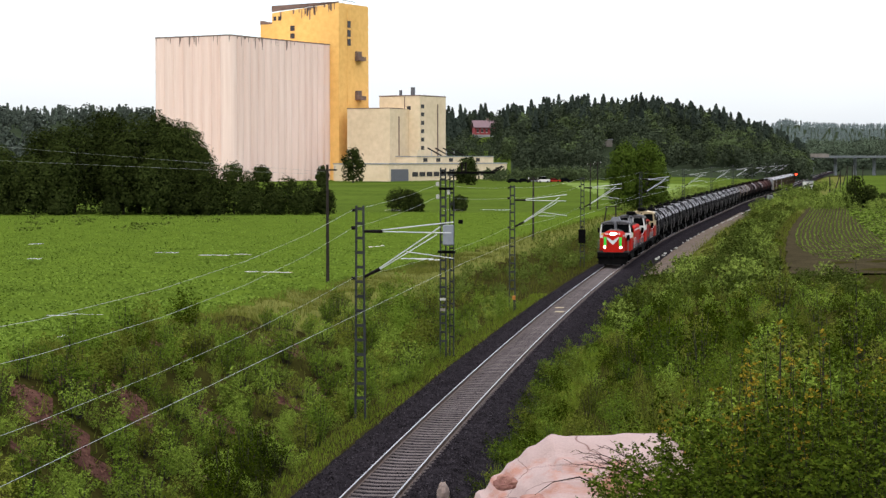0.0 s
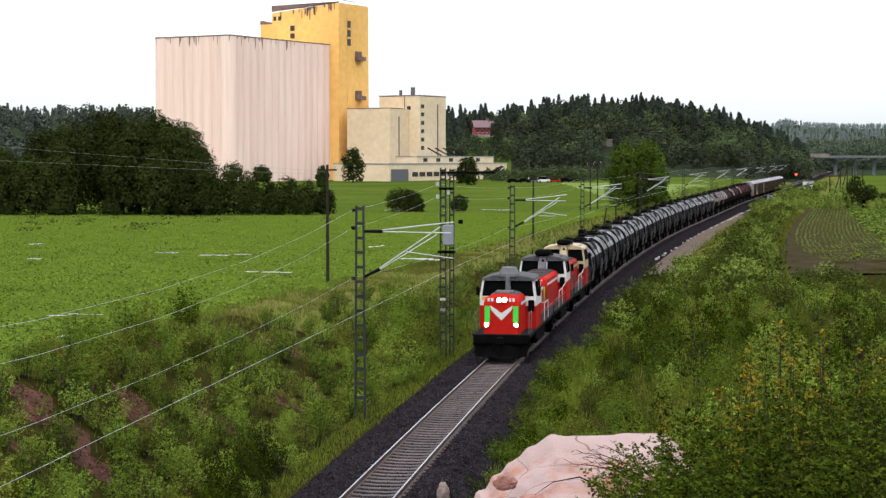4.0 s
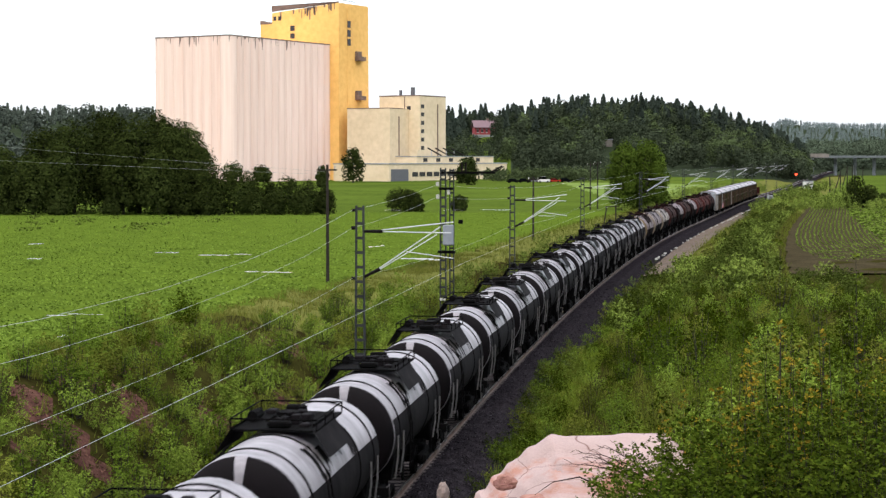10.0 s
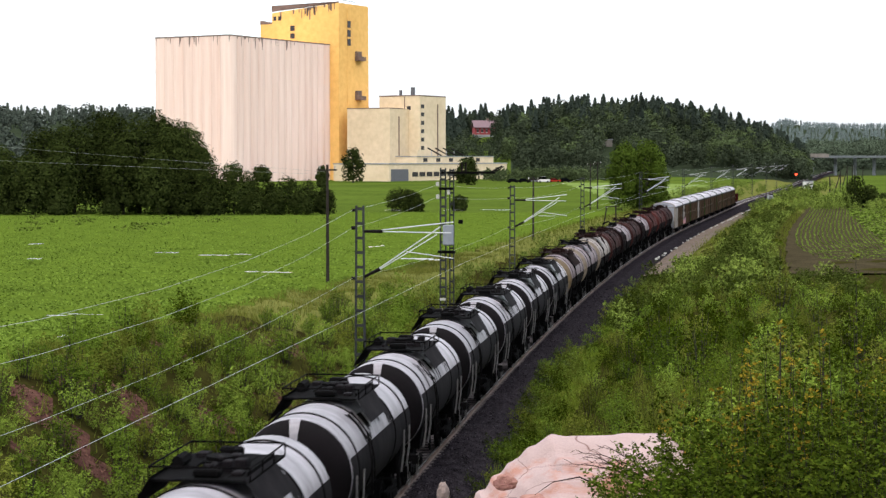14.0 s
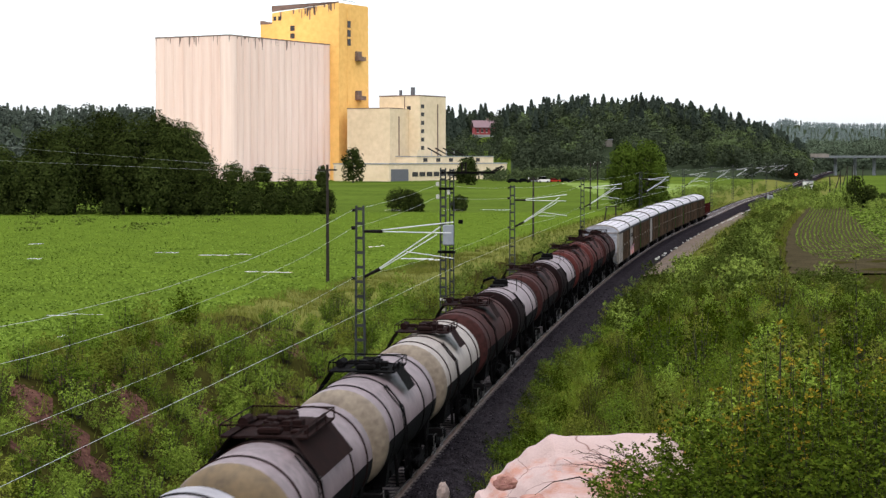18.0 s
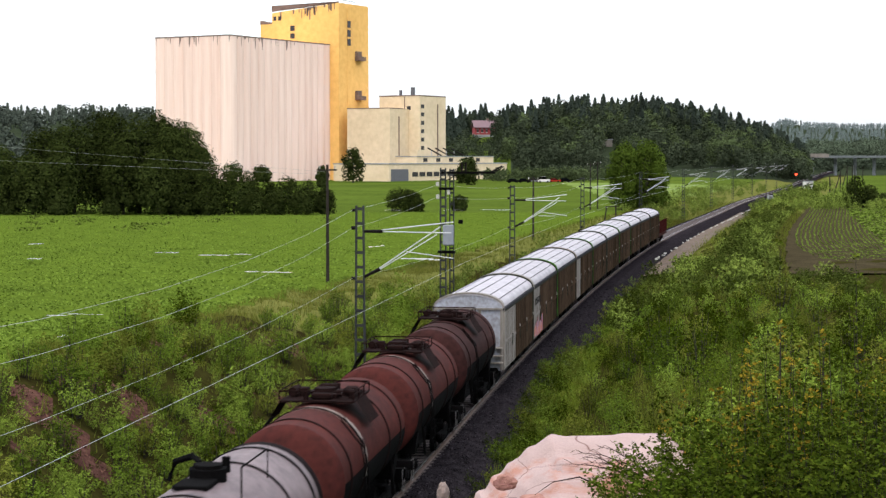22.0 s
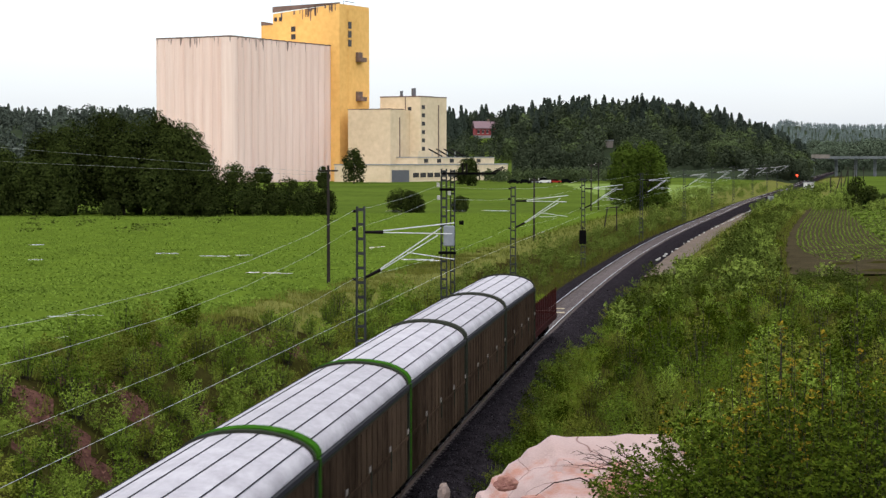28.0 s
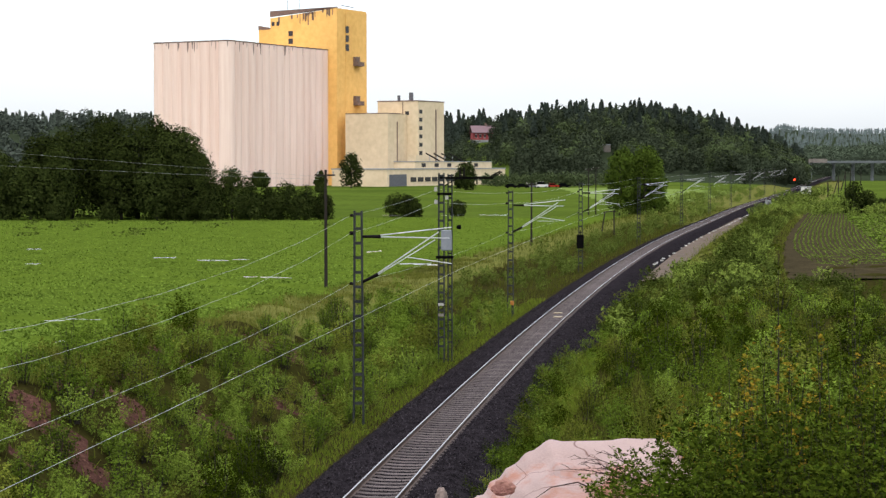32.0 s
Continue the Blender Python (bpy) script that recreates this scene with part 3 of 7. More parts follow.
def locomotive(label, hood="red", cab="white", roof="roof", lit=False, box="grey", stripe="white", stack_end=1):
    """Diesel locomotive with a cab between a short hood (towards +x) and a long hood; stack_end: at which cab end the exhaust stands."""
    ob = thing("diesel_locomotive", label, "locomotive", "locomotives of the goods train")
    # frame, walkway and running gear
    part("underframe", Geo().box(-6.55, 6.55, -1.38, 1.38, 1.0, 1.22, 0.03).box(-4.2, 4.2, -0.9, 0.9, 0.55, 1.0, 0.05), "frame", ob)
    part("walkway", Geo().box(-6.6, 6.6, -1.48, 1.48, 1.22, 1.34, 0.02), "grime", ob, "dark walkway along the hoods")
    for x in (-4.1, 4.1):
        bogie(ob, x, 1.2)
    for sd in (-1, 1):
        part("buffer_beam", Geo().box(6.5 * sd - 0.12, 6.5 * sd + 0.12, -1.42, 1.42, 0.85, 1.32, 0.03), "frame", ob)
        part("snow_plough", Geo().add([(6.6 * sd, -1.3, 0.2), (6.6 * sd, 1.3, 0.2), (6.35 * sd, 1.4, 0.85), (6.35 * sd, -1.4, 0.85), (6.95 * sd, 0, 0.2), (6.6 * sd, 0, 0.85)], [(0, 4, 5, 3), (4, 1, 2, 5), (0, 3, 2, 1)]), "frame", ob)
        coupler(ob, 6.5 * sd, sd)
        for y in (-1, 1):
            part("buffer", Geo().tube([(6.55 * sd, y * 0.95, 1.08), (6.95 * sd, y * 0.95, 1.08)], 0.09, 8).tube([(6.95 * sd, y * 0.95, 1.08), (7.02 * sd, y * 0.95, 1.08)], 0.22, 12), "frame", ob)
            for z in (0.35, 0.75):
                part("step", Geo().box(min(5.7 * sd, 6.3 * sd), max(5.7 * sd, 6.3 * sd), y * 1.44 - 0.05, y * 1.44 + 0.05, z, z + 0.07), "frame", ob)
    for y in (-1, 1):
        part("fuel_tank", Geo().box(-2.0, 2.0, y * 1.15 - 0.25, y * 1.15 + 0.25, 0.45, 1.0, 0.08), "frame", ob)
    w = 0.93
    for x0, x1, tip in ((3.55, 6.42, 1), (-6.35, 0.75, -1)):
        name = "short_hood" if tip > 0 else "long_hood"
        a, b = (x0, x1) if tip > 0 else (x1, x0)
        out = b
        def ring(x, hw, z0, zs, zt):
            return [(x, -hw, z0), (x, hw, z0), (x, hw, zs)] + [(x, y, z) for y, z in reversed(arch(hw * 0.99, zs + 0.02, zt, 8))][0:] + [(x, -hw, zs)]
        zs, zt = (2.95, 3.36) if tip > 0 else (3.10, 3.34)
        g = Geo().loft([ring(a, w, 1.34, zs, zt), ring(out - tip * 0.35, w, 1.34, zs, zt), ring(out - tip * 0.12, w * 0.985, 1.34, zs - 0.10, 3.22), ring(out, w * 0.93, 1.34, 2.62, 2.92)])
        h = part(name, g, hood, ob)
        # dark roof sheet with hatches, pale line under it
        top = Geo().loft([[(x, y * k, zs + 0.035 + (zt - zs - 0.02) * math.sqrt(1 - (y * k / 0.93) ** 2)) for y in np.linspace(-0.74, 0.74, 9)] for x, k in ((a, 1.0), (a + (out - a) * 0.55, 0.95), (out - tip * 0.36, 0.62 if tip > 0 else 0.95))], False, False)
        part("hood_top", top, roof if tip > 0 else "roof_brown", h, "sooty sheet top")
        n_hatch = 1 if tip > 0 else 3
        for i in range(n_hatch):
            c = a + (out - a) * (i + 0.6) / (n_hatch + 0.2)
            part("hatch", Geo().box(c - 0.45, c + 0.45, -0.45, 0.45, zt - 0.03, zt + (0.07 if tip > 0 else 0.035), 0.03), "roof2" if tip > 0 else "roof_brown", h)
        for y in (-1, 1):
            part("pale_line", Geo().box(min(a, out - tip * 0.6), max(a, out - tip * 0.6), y * (w + 0.004) - 0.006, y * (w + 0.004) + 0.006, 2.76, 2.90), stripe, h)
            if tip < 0:
                for i in range(6):
                    c = -5.6 + i * 1.02
                    part("side_door", Geo().box(c - 0.46, c + 0.46, y * (w + 0.012) - 0.012, y * (w + 0.012) + 0.012, 1.42, 2.66, 0.01), hood, h)
                    if i % 2 == 0:
                        lv = Geo()
                        for q in range(7):
                            lv.box(c - 0.36, c + 0.36, y * (w + 0.03) - 0.012, y * (w + 0.03) + 0.012, 1.72 + q * 0.11, 1.76 + q * 0.11)
                        part("louvre", lv, "roof", h)
        # end markings: chevron, green bars, number plate bars, lamps
        f = out + tip * 0.012
        def plate(y0, y1, z0, z1, k=0.0):
            return Geo().box(min(f, f + tip * (0.02 + k)), max(f, f + tip * (0.02 + k)), y0, y1, z0, z1)
        ch = Geo()
        for y in (-1, 1):
            ch.add([(f + tip * 0.015, 0, 2.02), (f + tip * 0.015, 0, 2.40), (f + tip * 0.015, y * 0.57, 2.78), (f + tip * 0.015, y * 0.50, 2.52)], [(0, 1, 2, 3), (3, 2, 1, 0)])
        part("chevron", ch, "white", h, "white painted chevron")
        for y in (-0.72, 0.72):
            part("marker_bar", plate(y - 0.13, y + 0.13, 1.92, 2.74), "green", h, "bright green marker bar")
        for y in (-0.56, 0.52):
            for q in (-0.09, 0.09):
                part("number_bar", Geo().box(min(f, f - tip * 0.05), max(f, f - tip * 0.05), y + q - 0.055, y + q + 0.055, 2.98, 3.14), "white", h)
        band = Geo().loft([[(out - tip * 0.02, y, z) for y, z in arch(w * 0.95, 2.80, 3.06, 8)], [(out - tip * 0.17, y, z) for y, z in arch(w * 0.95, 2.90, 3.26, 8)]], False, False)
        band.f += [tuple(reversed(q)) for q in band.f]
        lamps = [(-0.75, 1.80, 0.10), (0.75, 1.80, 0.10), (-0.11, 3.06, 0.115), (0.17, 3.06, 0.115)]
        for y, z, r in lamps:
            lh = part("lamp_housing", Geo().tube([(out - tip * 0.06, y, z), (out + tip * 0.07, y, z)], r * 1.25, 14), "frame", h)
            part("lamp_lens", Geo().tube([(out + tip * 0.06, y, z), (out + tip * 0.09, y, z)], r, 14), "lamp" if lit and tip > 0 else "glass", lh, "glowing headlamp" if lit and tip > 0 else "unlit headlamp")
        part("hose", Geo().tube([(6.6 * tip, -0.35, 1.1), (6.85 * tip, -0.35, 0.75), (6.8 * tip, -0.3, 0.5)], 0.03, 5), "frame", ob)
    # cab
    hw, x0, x1 = 1.47, 0.72, 3.58
    part("cab_lower", Geo().box(x0, x1, -hw, hw, 1.34, 2.55, 0.03), hood, ob)
    up = Geo().loft([[(x0, -hw, 2.55), (x1, -hw, 2.55), (x1, hw, 2.55), (x0, hw, 2.55)], [(x0, -hw, 3.05), (x1, -hw, 3.05), (x1, hw, 3.05), (x0, hw, 3.05)],
                     [(x0 + 0.12, -hw + 0.13, 3.92), (x1 - 0.12, -hw + 0.13, 3.92), (x1 - 0.12, hw - 0.13, 3.92), (x0 + 0.12, hw - 0.13, 3.92)]])
    part("cab_upper", up, cab, ob)
    rf = Geo().loft([[(x, y, z) for y, z in arch(hw - 0.06 - i, 3.88, 4.18 - i * 0.4, 10)] + [(x, -(hw - 0.06 - i), 3.84), (x, hw - 0.06 - i, 3.84)][::-1] for x, i in ((x0 + 0.0, 0.1), (x0 + 0.15, 0), (x1 - 0.15, 0), (x1 + 0.02, 0.1))])
    part("cab_roof", rf, roof if cab != "cream" else cab, ob, "sooty domed roof" if cab != "cream" else "cream domed roof")
    for xe, tip in ((x1, 1), (x0, -1)):
        def lean(z):
            return xe - tip * (0.12 * max(0, z - 3.05) / 0.87) + tip * 0.012
        wide = 0.61 if tip > 0 or stack_end > 0 else 0.53
        for y in (-0.74 - (0.61 - wide), 0.74 + (0.61 - wide)):
            a, b = (y - wide, y + wide)
            g = Geo().add([(lean(3.04), a, 3.04), (lean(3.04), b, 3.04), (lean(3.83), b - (0.10 if y > 0 else -0.0), 3.83), (lean(3.83), a + (0.10 if y < 0 else 0), 3.83)], [(0, 1, 2, 3), (3, 2, 1, 0)])
            part("windscreen", g, "glass", ob, "dark cab window")
        part("marker_plate", Geo().box(min(xe, xe + tip * 0.02), max(xe, xe + tip * 0.02), -1.2 * tip - 0.18, -1.2 * tip + 0.18, 2.82, 2.98), "amber", ob)
        part("vent", Geo().box(min(xe, xe + tip * 0.1), max(xe, xe + tip * 0.1), 1.22 * tip - 0.16, 1.22 * tip + 0.16, 2.25, 2.85, 0.03), "frame", ob, "black box beside the hood")
    if stack_end > 0:
        part("exhaust_stack", Geo().box(x1 - 0.12, x1 + 0.2, -0.11, 0.11, 3.3, 4.1, 0.04), "grey", ob)
        part("roof_box", Geo().loft([[(x, y, z) for x, y in ((x1 - 1.0 + i, -0.46 + i), (x1 + 0.1 - i, -0.46 + i), (x1 + 0.1 - i, 0.46 - i), (x1 - 1.0 + i, 0.46 - i))] for z, i in ((4.06, 0), (4.18, 0), (4.52, 0.12))]), box, ob, "box-shaped exhaust silencer on the roof")
    else:
        # casing that climbs from the long hood to the roof, with a rounded black silencer above it
        stack = part("exhaust_stack", Geo().loft([[(x0 - f, -h, z), (x0 + 0.25, -h, z), (x0 + 0.25, h, z), (x0 - f, h, z)] for z, f, h in ((3.28, 0.42, 0.25), (3.42, 0.38, 0.23), (3.86, 0.14, 0.20), (4.10, 0.06, 0.19), (4.14, 0.0, 0.16))]), cab if cab == "cream" else "grey", ob, "sloping exhaust casing")
        part("outlet", Geo().box(x0 - 0.24, x0 - 0.1, -0.10, 0.04, 3.80, 3.95, 0.02), "frame", stack, "black outlet")
        part("soot_mark", Geo().box(x0 - 0.43, x0 - 0.38, -0.14, 0.14, 3.30, 3.38, 0.01), "frame", stack, "sooty foot")
        part("roof_box", Geo().loft([[(x0 + 0.35 + p, q, z) for p, q in [((0.62 - i) * math.copysign(abs(math.cos(a)) ** 0.45, math.cos(a)), (0.50 - i) * math.copysign(abs(math.sin(a)) ** 0.45, math.sin(a))) for a in np.linspace(0.131, 6.414, 25)[:-1]]] for z, i in ((4.17, 0.12), (4.22, 0.02), (4.32, 0), (4.44, 0.03), (4.52, 0.13))]), box, ob, "rounded black exhaust silencer on the roof")
        part("neck", Geo().box(x0 - 0.02, x0 + 0.7, -0.22, 0.22, 4.0, 4.2, 0.02), "frame", ob)
        for k in range(4):
            part("roof_rib", Geo().box(x0 + 0.5 + 0.34 * k, x0 + 0.58 + 0.34 * k, -1.12, -0.72, 4.02, 4.10, 0.01), "v_rust" if cab == "cream" else roof, ob)
    part("aerial", Geo().tube([(x0 + 0.6, 0.7, 4.05), (x0 + 0.6, 0.7, 4.5)], 0.02, 5), "frame", ob)
    part("horn", Geo().tube([(x0 + 0.3, -0.5, 4.2), (x0 + 0.75, -0.5, 4.22)], [0.03, 0.09], 8), "frame", ob)
    for y in (-1, 1):
        for a, b in ((0.95, 1.75), (1.9, 3.3)):
            q = 0.012
            part("side_window", Geo().add([(a, y * (hw - 0.0 + q), 3.08), (b, y * (hw + q), 3.08), (b, y * (hw - 0.11 + q), 3.78), (a, y * (hw - 0.11 + q), 3.78)], [(0, 1, 2, 3), (3, 2, 1, 0)]), "glass", ob)
        part("mirror", Geo().box(x1 - 0.25, x1 - 0.1, y * 1.6 - 0.09, y * 1.6 + 0.09, 3.05, 3.5, 0.03), "frame", ob)
        part("cab_door", Geo().box(1.0, 1.65, y * (hw + 0.012) - 0.012, y * (hw + 0.012) + 0.012, 1.4, 2.5), hood, ob)
        # handrails along the long hood and at the ends
        yy = y * 1.42
        rail_bars(ob, [(0.6, yy, 2.5), (-1.5, yy, 2.32), (-3.6, yy, 2.32)], [((x, yy, 1.34), (x, yy, 2.32)) for x in (-1.5, -3.6)], 0.02)
        g = Geo()
        for x in np.arange(-6.2, 0.3, 0.65):
            g.tube([(x, yy, 1.34), (x, yy, 1.95)], 0.018, 4)
        g.tube([(-6.2, yy, 1.95), (0.4, yy, 1.95)], 0.018, 4)
        part("guard_rail", g, "grey", ob)
        for x in (6.3, 5.2):
            part("handrail", Geo().tube([(x, y * 1.38, 1.3), (x, y * 1.38, 2.3), (x - 0.25, y * 1.38, 2.45)], 0.018, 5), "rail_grey", ob)
        part("sand_box", Geo().box(2.2, 3.3, y * 1.35 - 0.08, y * 1.35 + 0.08, 0.75, 1.2, 0.04), "frame", ob)
    return ob


LOCO = 14.05
HEAD = -118.2
l1 = locomotive("red diesel locomotive with white cab, green bars and lit headlamps", lit=True)
enter(l1, HEAD + LOCO / 2, 8.2)
# the second and third run with the long hood ahead
l2 = locomotive("red diesel locomotive with white cab coupled behind another", box="frame", stack_end=-1)
l3 = locomotive("faded red diesel locomotive with cream cab and black roof box", "red_old", "cream", "roof2", box="frame", stripe="cream", stack_end=-1)
for ob, k in ((l2, 1.5), (l3, 2.5)):
    for c in ob.children:
        c.matrix_basis = FLIP @ c.matrix_basis
    enter(ob, HEAD + LOCO * k, 8.2)

TANK, TANK_R, TANK_Z = 12.23, 1.42, 2.42


def tank_wagon(label, shell, end, stripe=False, stain=None, gear="frame", hood=False, bare=False, seed=5, ring=False):
    """Four-axle tank wagon: barrel with domed ends, straps, top platform, frame and bogies."""
    ob = thing("tank_wagon", label, "tank wagon", "tank wagons of the goods train")
    half, dome = 4.75, 0.42
    barrel = Geo().lathe_x([(-half, TANK_R), (half, TANK_R)], 40, TANK_Z)
    part("barrel", barrel, shell, ob, smooth=True)
    for sd in (-1, 1):
        prof = [(sd * (half + dome * math.sin(a)), TANK_R * math.cos(a)) for a in np.linspace(0, math.pi / 2 - 0.02, 8)]
        cap = part("end_cap", Geo().lathe_x(prof if sd > 0 else prof, 40, TANK_Z), shell if stripe else end, ob, smooth=True)
        if stripe:
            # black halves of the end with a white upright stripe between them
            for y in (-1, 1):
                pr = [(sd * (half + dome * math.sin(a) + 0.008), TANK_R * math.cos(a) + 0.004) for a in np.linspace(0.14, math.pi / 2 - 0.09, 8)]
                g = Geo().lathe_x(pr, 18, TANK_Z, math.pi / 2 + 0.10 if y < 0 else -math.pi / 2 + 0.02, 3 * math.pi / 2 - 0.02 if y < 0 else math.pi / 2 - 0.10)
                part("black_panel", g, "t_black", cap, "black painted half of the tank end", smooth=True)
        elif stain:
            g = Geo().lathe_x([(sd * (half - 3.1 * (sd > 0) - 0.0), TANK_R + 0.006), (sd * half, TANK_R + 0.006)] + [(sd * (half + dome * math.sin(a) + 0.006), TANK_R * math.cos(a) + 0.004) for a in np.linspace(0.1, 1.5, 7)], 30, TANK_Z, math.pi * 0.76, math.pi * 2.24)
            part("dark_end", g, stain, cap, "dark painted tank end", smooth=True)
            full = [(sd * (half - 0.35), TANK_R + 0.008), (sd * half, TANK_R + 0.008)] + [(sd * (half + dome * math.sin(a) + 0.008), TANK_R * math.cos(a) + 0.005) for a in np.linspace(0.1, 1.5, 7)]
            part("dark_band", Geo().lathe_x(full, 40, TANK_Z), stain, cap, "dark paint round the whole end", smooth=True)
    for x in (-3.9, -1.9, 1.9, 3.9):
        part("strap", Geo().lathe_x([(x - 0.05, TANK_R + 0.004), (x - 0.04, TANK_R + 0.03), (x + 0.04, TANK_R + 0.03), (x + 0.05, TANK_R + 0.004)], 32, TANK_Z, -0.6, math.pi + 0.6), gear, ob)
    if stripe:
        # tapering oil runs down both flanks, thickest below the platform
        gs = np.random.default_rng(seed)
        for sd in (-1, 1):
            for q in range(11):
                x, w, top, low = gs.normal(0.2, 1.5), gs.uniform(0.05, 0.2), gs.uniform(0.7, 1.1), gs.uniform(0.0, 0.55)
                rings = []
                for k in range(7):
                    f = k / 6
                    a, ww = top + (low - top) * f, w * (1 - f) ** 0.6 * (1 + 0.25 * math.sin(5 * f + q)) + 0.012
                    rings.append([(x + e * ww + 0.03 * math.sin(4 * f + q), sd * (TANK_R + 0.006) * math.cos(a), TANK_Z + (TANK_R + 0.006) * math.sin(a)) for e in (-1, 1)])
                part("oil_streak", Geo().loft(rings, False, False), "t_stain", ob, "black oil streak run down the shell", smooth=True)
            for x in (-4.35, -3.35, 3.35, 4.35):
                part("side_stay", Geo().tube([(x, sd * (TANK_R + 0.03), TANK_Z - 0.05), (x, sd * (TANK_R + 0.02), 1.75), (x, sd * 1.36, 1.15)], 0.026, 6), "rail_grey", ob, "pale grey upright stay")
    if ring:
        part("paint_ring", Geo().lathe_x([(1.55, TANK_R + 0.003), (1.6, TANK_R + 0.007), (1.92, TANK_R + 0.007), (1.97, TANK_R + 0.003)], 30, TANK_Z, -0.25, math.pi + 0.25), "t_cream", ob, "worn cream ring painted round the shell", smooth=True)
    # top hatch and platform
    zt = TANK_Z + TANK_R
    part("dome_hatch", Geo().tube([(0, 0, zt - 0.05), (0, 0, zt + 0.22)], 0.38, 16).tube([(0, 0, zt + 0.22), (0, 0, zt + 0.3)], 0.3, 16), gear, ob)
    part("valve", Geo().tube([(-0.9, 0.15, zt - 0.05), (-0.9, 0.15, zt + 0.3)], 0.09, 8), gear, ob)
    if bare:
        # no walkway: a flat cover and a bent filling pipe beside the hatch
        part("cover_plate", Geo().box(0.35, 1.25, -0.4, 0.3, zt - 0.03, zt + 0.07, 0.02), gear, ob)
        part("filling_pipe", Geo().tube([(-0.3, -0.25, zt - 0.05), (-0.3, -0.25, zt + 0.28), (-0.55, -0.45, zt + 0.36), (-1.0, -0.95, zt + 0.16), (-1.05, -1.1, zt - 0.25)], 0.07, 8), "frame", ob, "bent black filling pipe")
        part("railing", Geo().tube([(0.9, 0.9, zt - 0.2), (0.9, 0.9, zt + 0.4), (-1.4, 0.9, zt + 0.4), (-1.4, 0.9, zt - 0.2)], 0.02, 5), gear, ob)
    else:
        xa, xb, yw = (-1.5, 1.7, 1.02) if stripe or hood else (-1.15, 1.2, 0.98)
        plat = part("platform", Geo().box(xa, -0.5, -0.5, 0.5, zt + 0.05, zt + 0.10), gear, ob, "dirty walkway round the filling hatch")
        part("walkway_plate", Geo().box(0.5, xb, -0.5, 0.5, zt + 0.05, zt + 0.10), gear, plat)
        for y in (-1, 1):
            part("walkway_plate", Geo().box(xa, xb, min(y * 0.5, y * yw), max(y * 0.5, y * yw), zt + 0.04, zt + 0.09), gear, plat)
            if hood:
                g = Geo().add([(-1.9, y * 0.7, zt + 0.15), (2.1, y * 0.7, zt + 0.15), (2.1, y * 1.42, zt - 0.75), (-1.9, y * 1.42, zt - 0.75)], [(0, 1, 2, 3), (3, 2, 1, 0)])
            elif stripe:
                g = Geo().add([(-0.7, y * 0.95, zt + 0.16), (1.9, y * 0.95, zt + 0.16), (1.9, y * 1.37, zt - 0.50), (-0.7, y * 1.37, zt - 0.50)], [(0, 1, 2, 3), (3, 2, 1, 0)])
            else:
                g = Geo().add([(-0.5, y * 1.0, zt + 0.08), (0.9, y * 1.0, zt + 0.08), (0.9, y * 1.36, zt - 0.5), (-0.5, y * 1.36, zt - 0.5)], [(0, 1, 2, 3), (3, 2, 1, 0)])
            part("side_plate", g, "t_stain" if stripe else gear, plat, "sloping plate beside the walkway")
            r = Geo().tube([(xa, y * yw, zt + 0.34), (xb, y * yw, zt + 0.34)], 0.018, 5)
            for q in range(4):
                x = xa + (xb - xa) * q / 3
                r.tube([(x, y * yw, zt + 0.07), (x, y * yw, zt + 0.34)], 0.018, 5)
            part("railing", r, gear, plat)
        for x in (xa, xb):
            part("railing", Geo().tube([(x, -yw, zt + 0.34), (x, yw, zt + 0.34)], 0.022, 5), gear, plat)
        part("vent_box", Geo().box(xa + 0.2, xa + 0.5, -0.3, 0.2, zt + 0.1, zt + 0.3, 0.04), gear, plat)
        part("vent_box", Geo().box(xb - 0.5, xb - 0.2, -0.2, 0.35, zt + 0.1, zt + 0.26, 0.04), gear, plat)
        gc = np.random.default_rng(seed + 40)
        for q in range(9):
            x, y, w, h = gc.uniform(xa + 0.1, xb - 0.1), gc.uniform(-0.85, 0.85), gc.uniform(0.06, 0.22), gc.uniform(0.08, 0.26)
            if q % 3:
                part("valve_box", Geo().box(x - w, x + w, y - w * 0.7, y + w * 0.7, zt + 0.08, zt + 0.08 + h, 0.02), "t_stain" if stripe else gear, plat)
            else:
                part("pipe", Geo().tube([(x, y, zt + 0.06), (x, y, zt + 0.1 + h), (x + w * 2, y + 0.2, zt + 0.12 + h)], 0.05, 6), "t_stain" if stripe else gear, plat)
        if seed % 2:
            part("edge_bar", Geo().box(xa + 0.5, xb - 0.4, 0.86, 0.90, zt + 0.10, zt + 0.20), gear, plat)
        part("hose_reel", Geo().tube([(-0.2, -0.78, zt + 0.22), (0.5, -0.78, zt + 0.22)], 0.13, 8), gear, plat)
    step = math.pi / 20
    up = 2 * step if stripe else 0.0
    # striped tanks: oil; the others: black painted in for shade below the middle
    low = Geo().lathe_x([(-half, TANK_R + 0.006), (half, TANK_R + 0.006)], 24 if stripe else 20, TANK_Z, math.pi - up, 2 * math.pi + up)
    part("grimy_belly", low, "t_stain" if stripe else "frame", ob, "underside, oil-black on striped tanks, painted shade on others", smooth=True)
    # ladder down one side at each end of the platform
    for y in (-1, 1):
        g = Geo()
        for x in (2.15, 2.55):
            g.tube([(x, y * 0.9, zt - 0.18), (x, y * 1.42, TANK_Z + 0.6), (x, y * 1.52, TANK_Z), (x, y * 1.52, 1.2)], 0.022, 4)
        for z in np.arange(1.3, 3.3, 0.3):
            yy = 1.52 if z < TANK_Z else 1.52 - 0.17 * (z - TANK_Z)
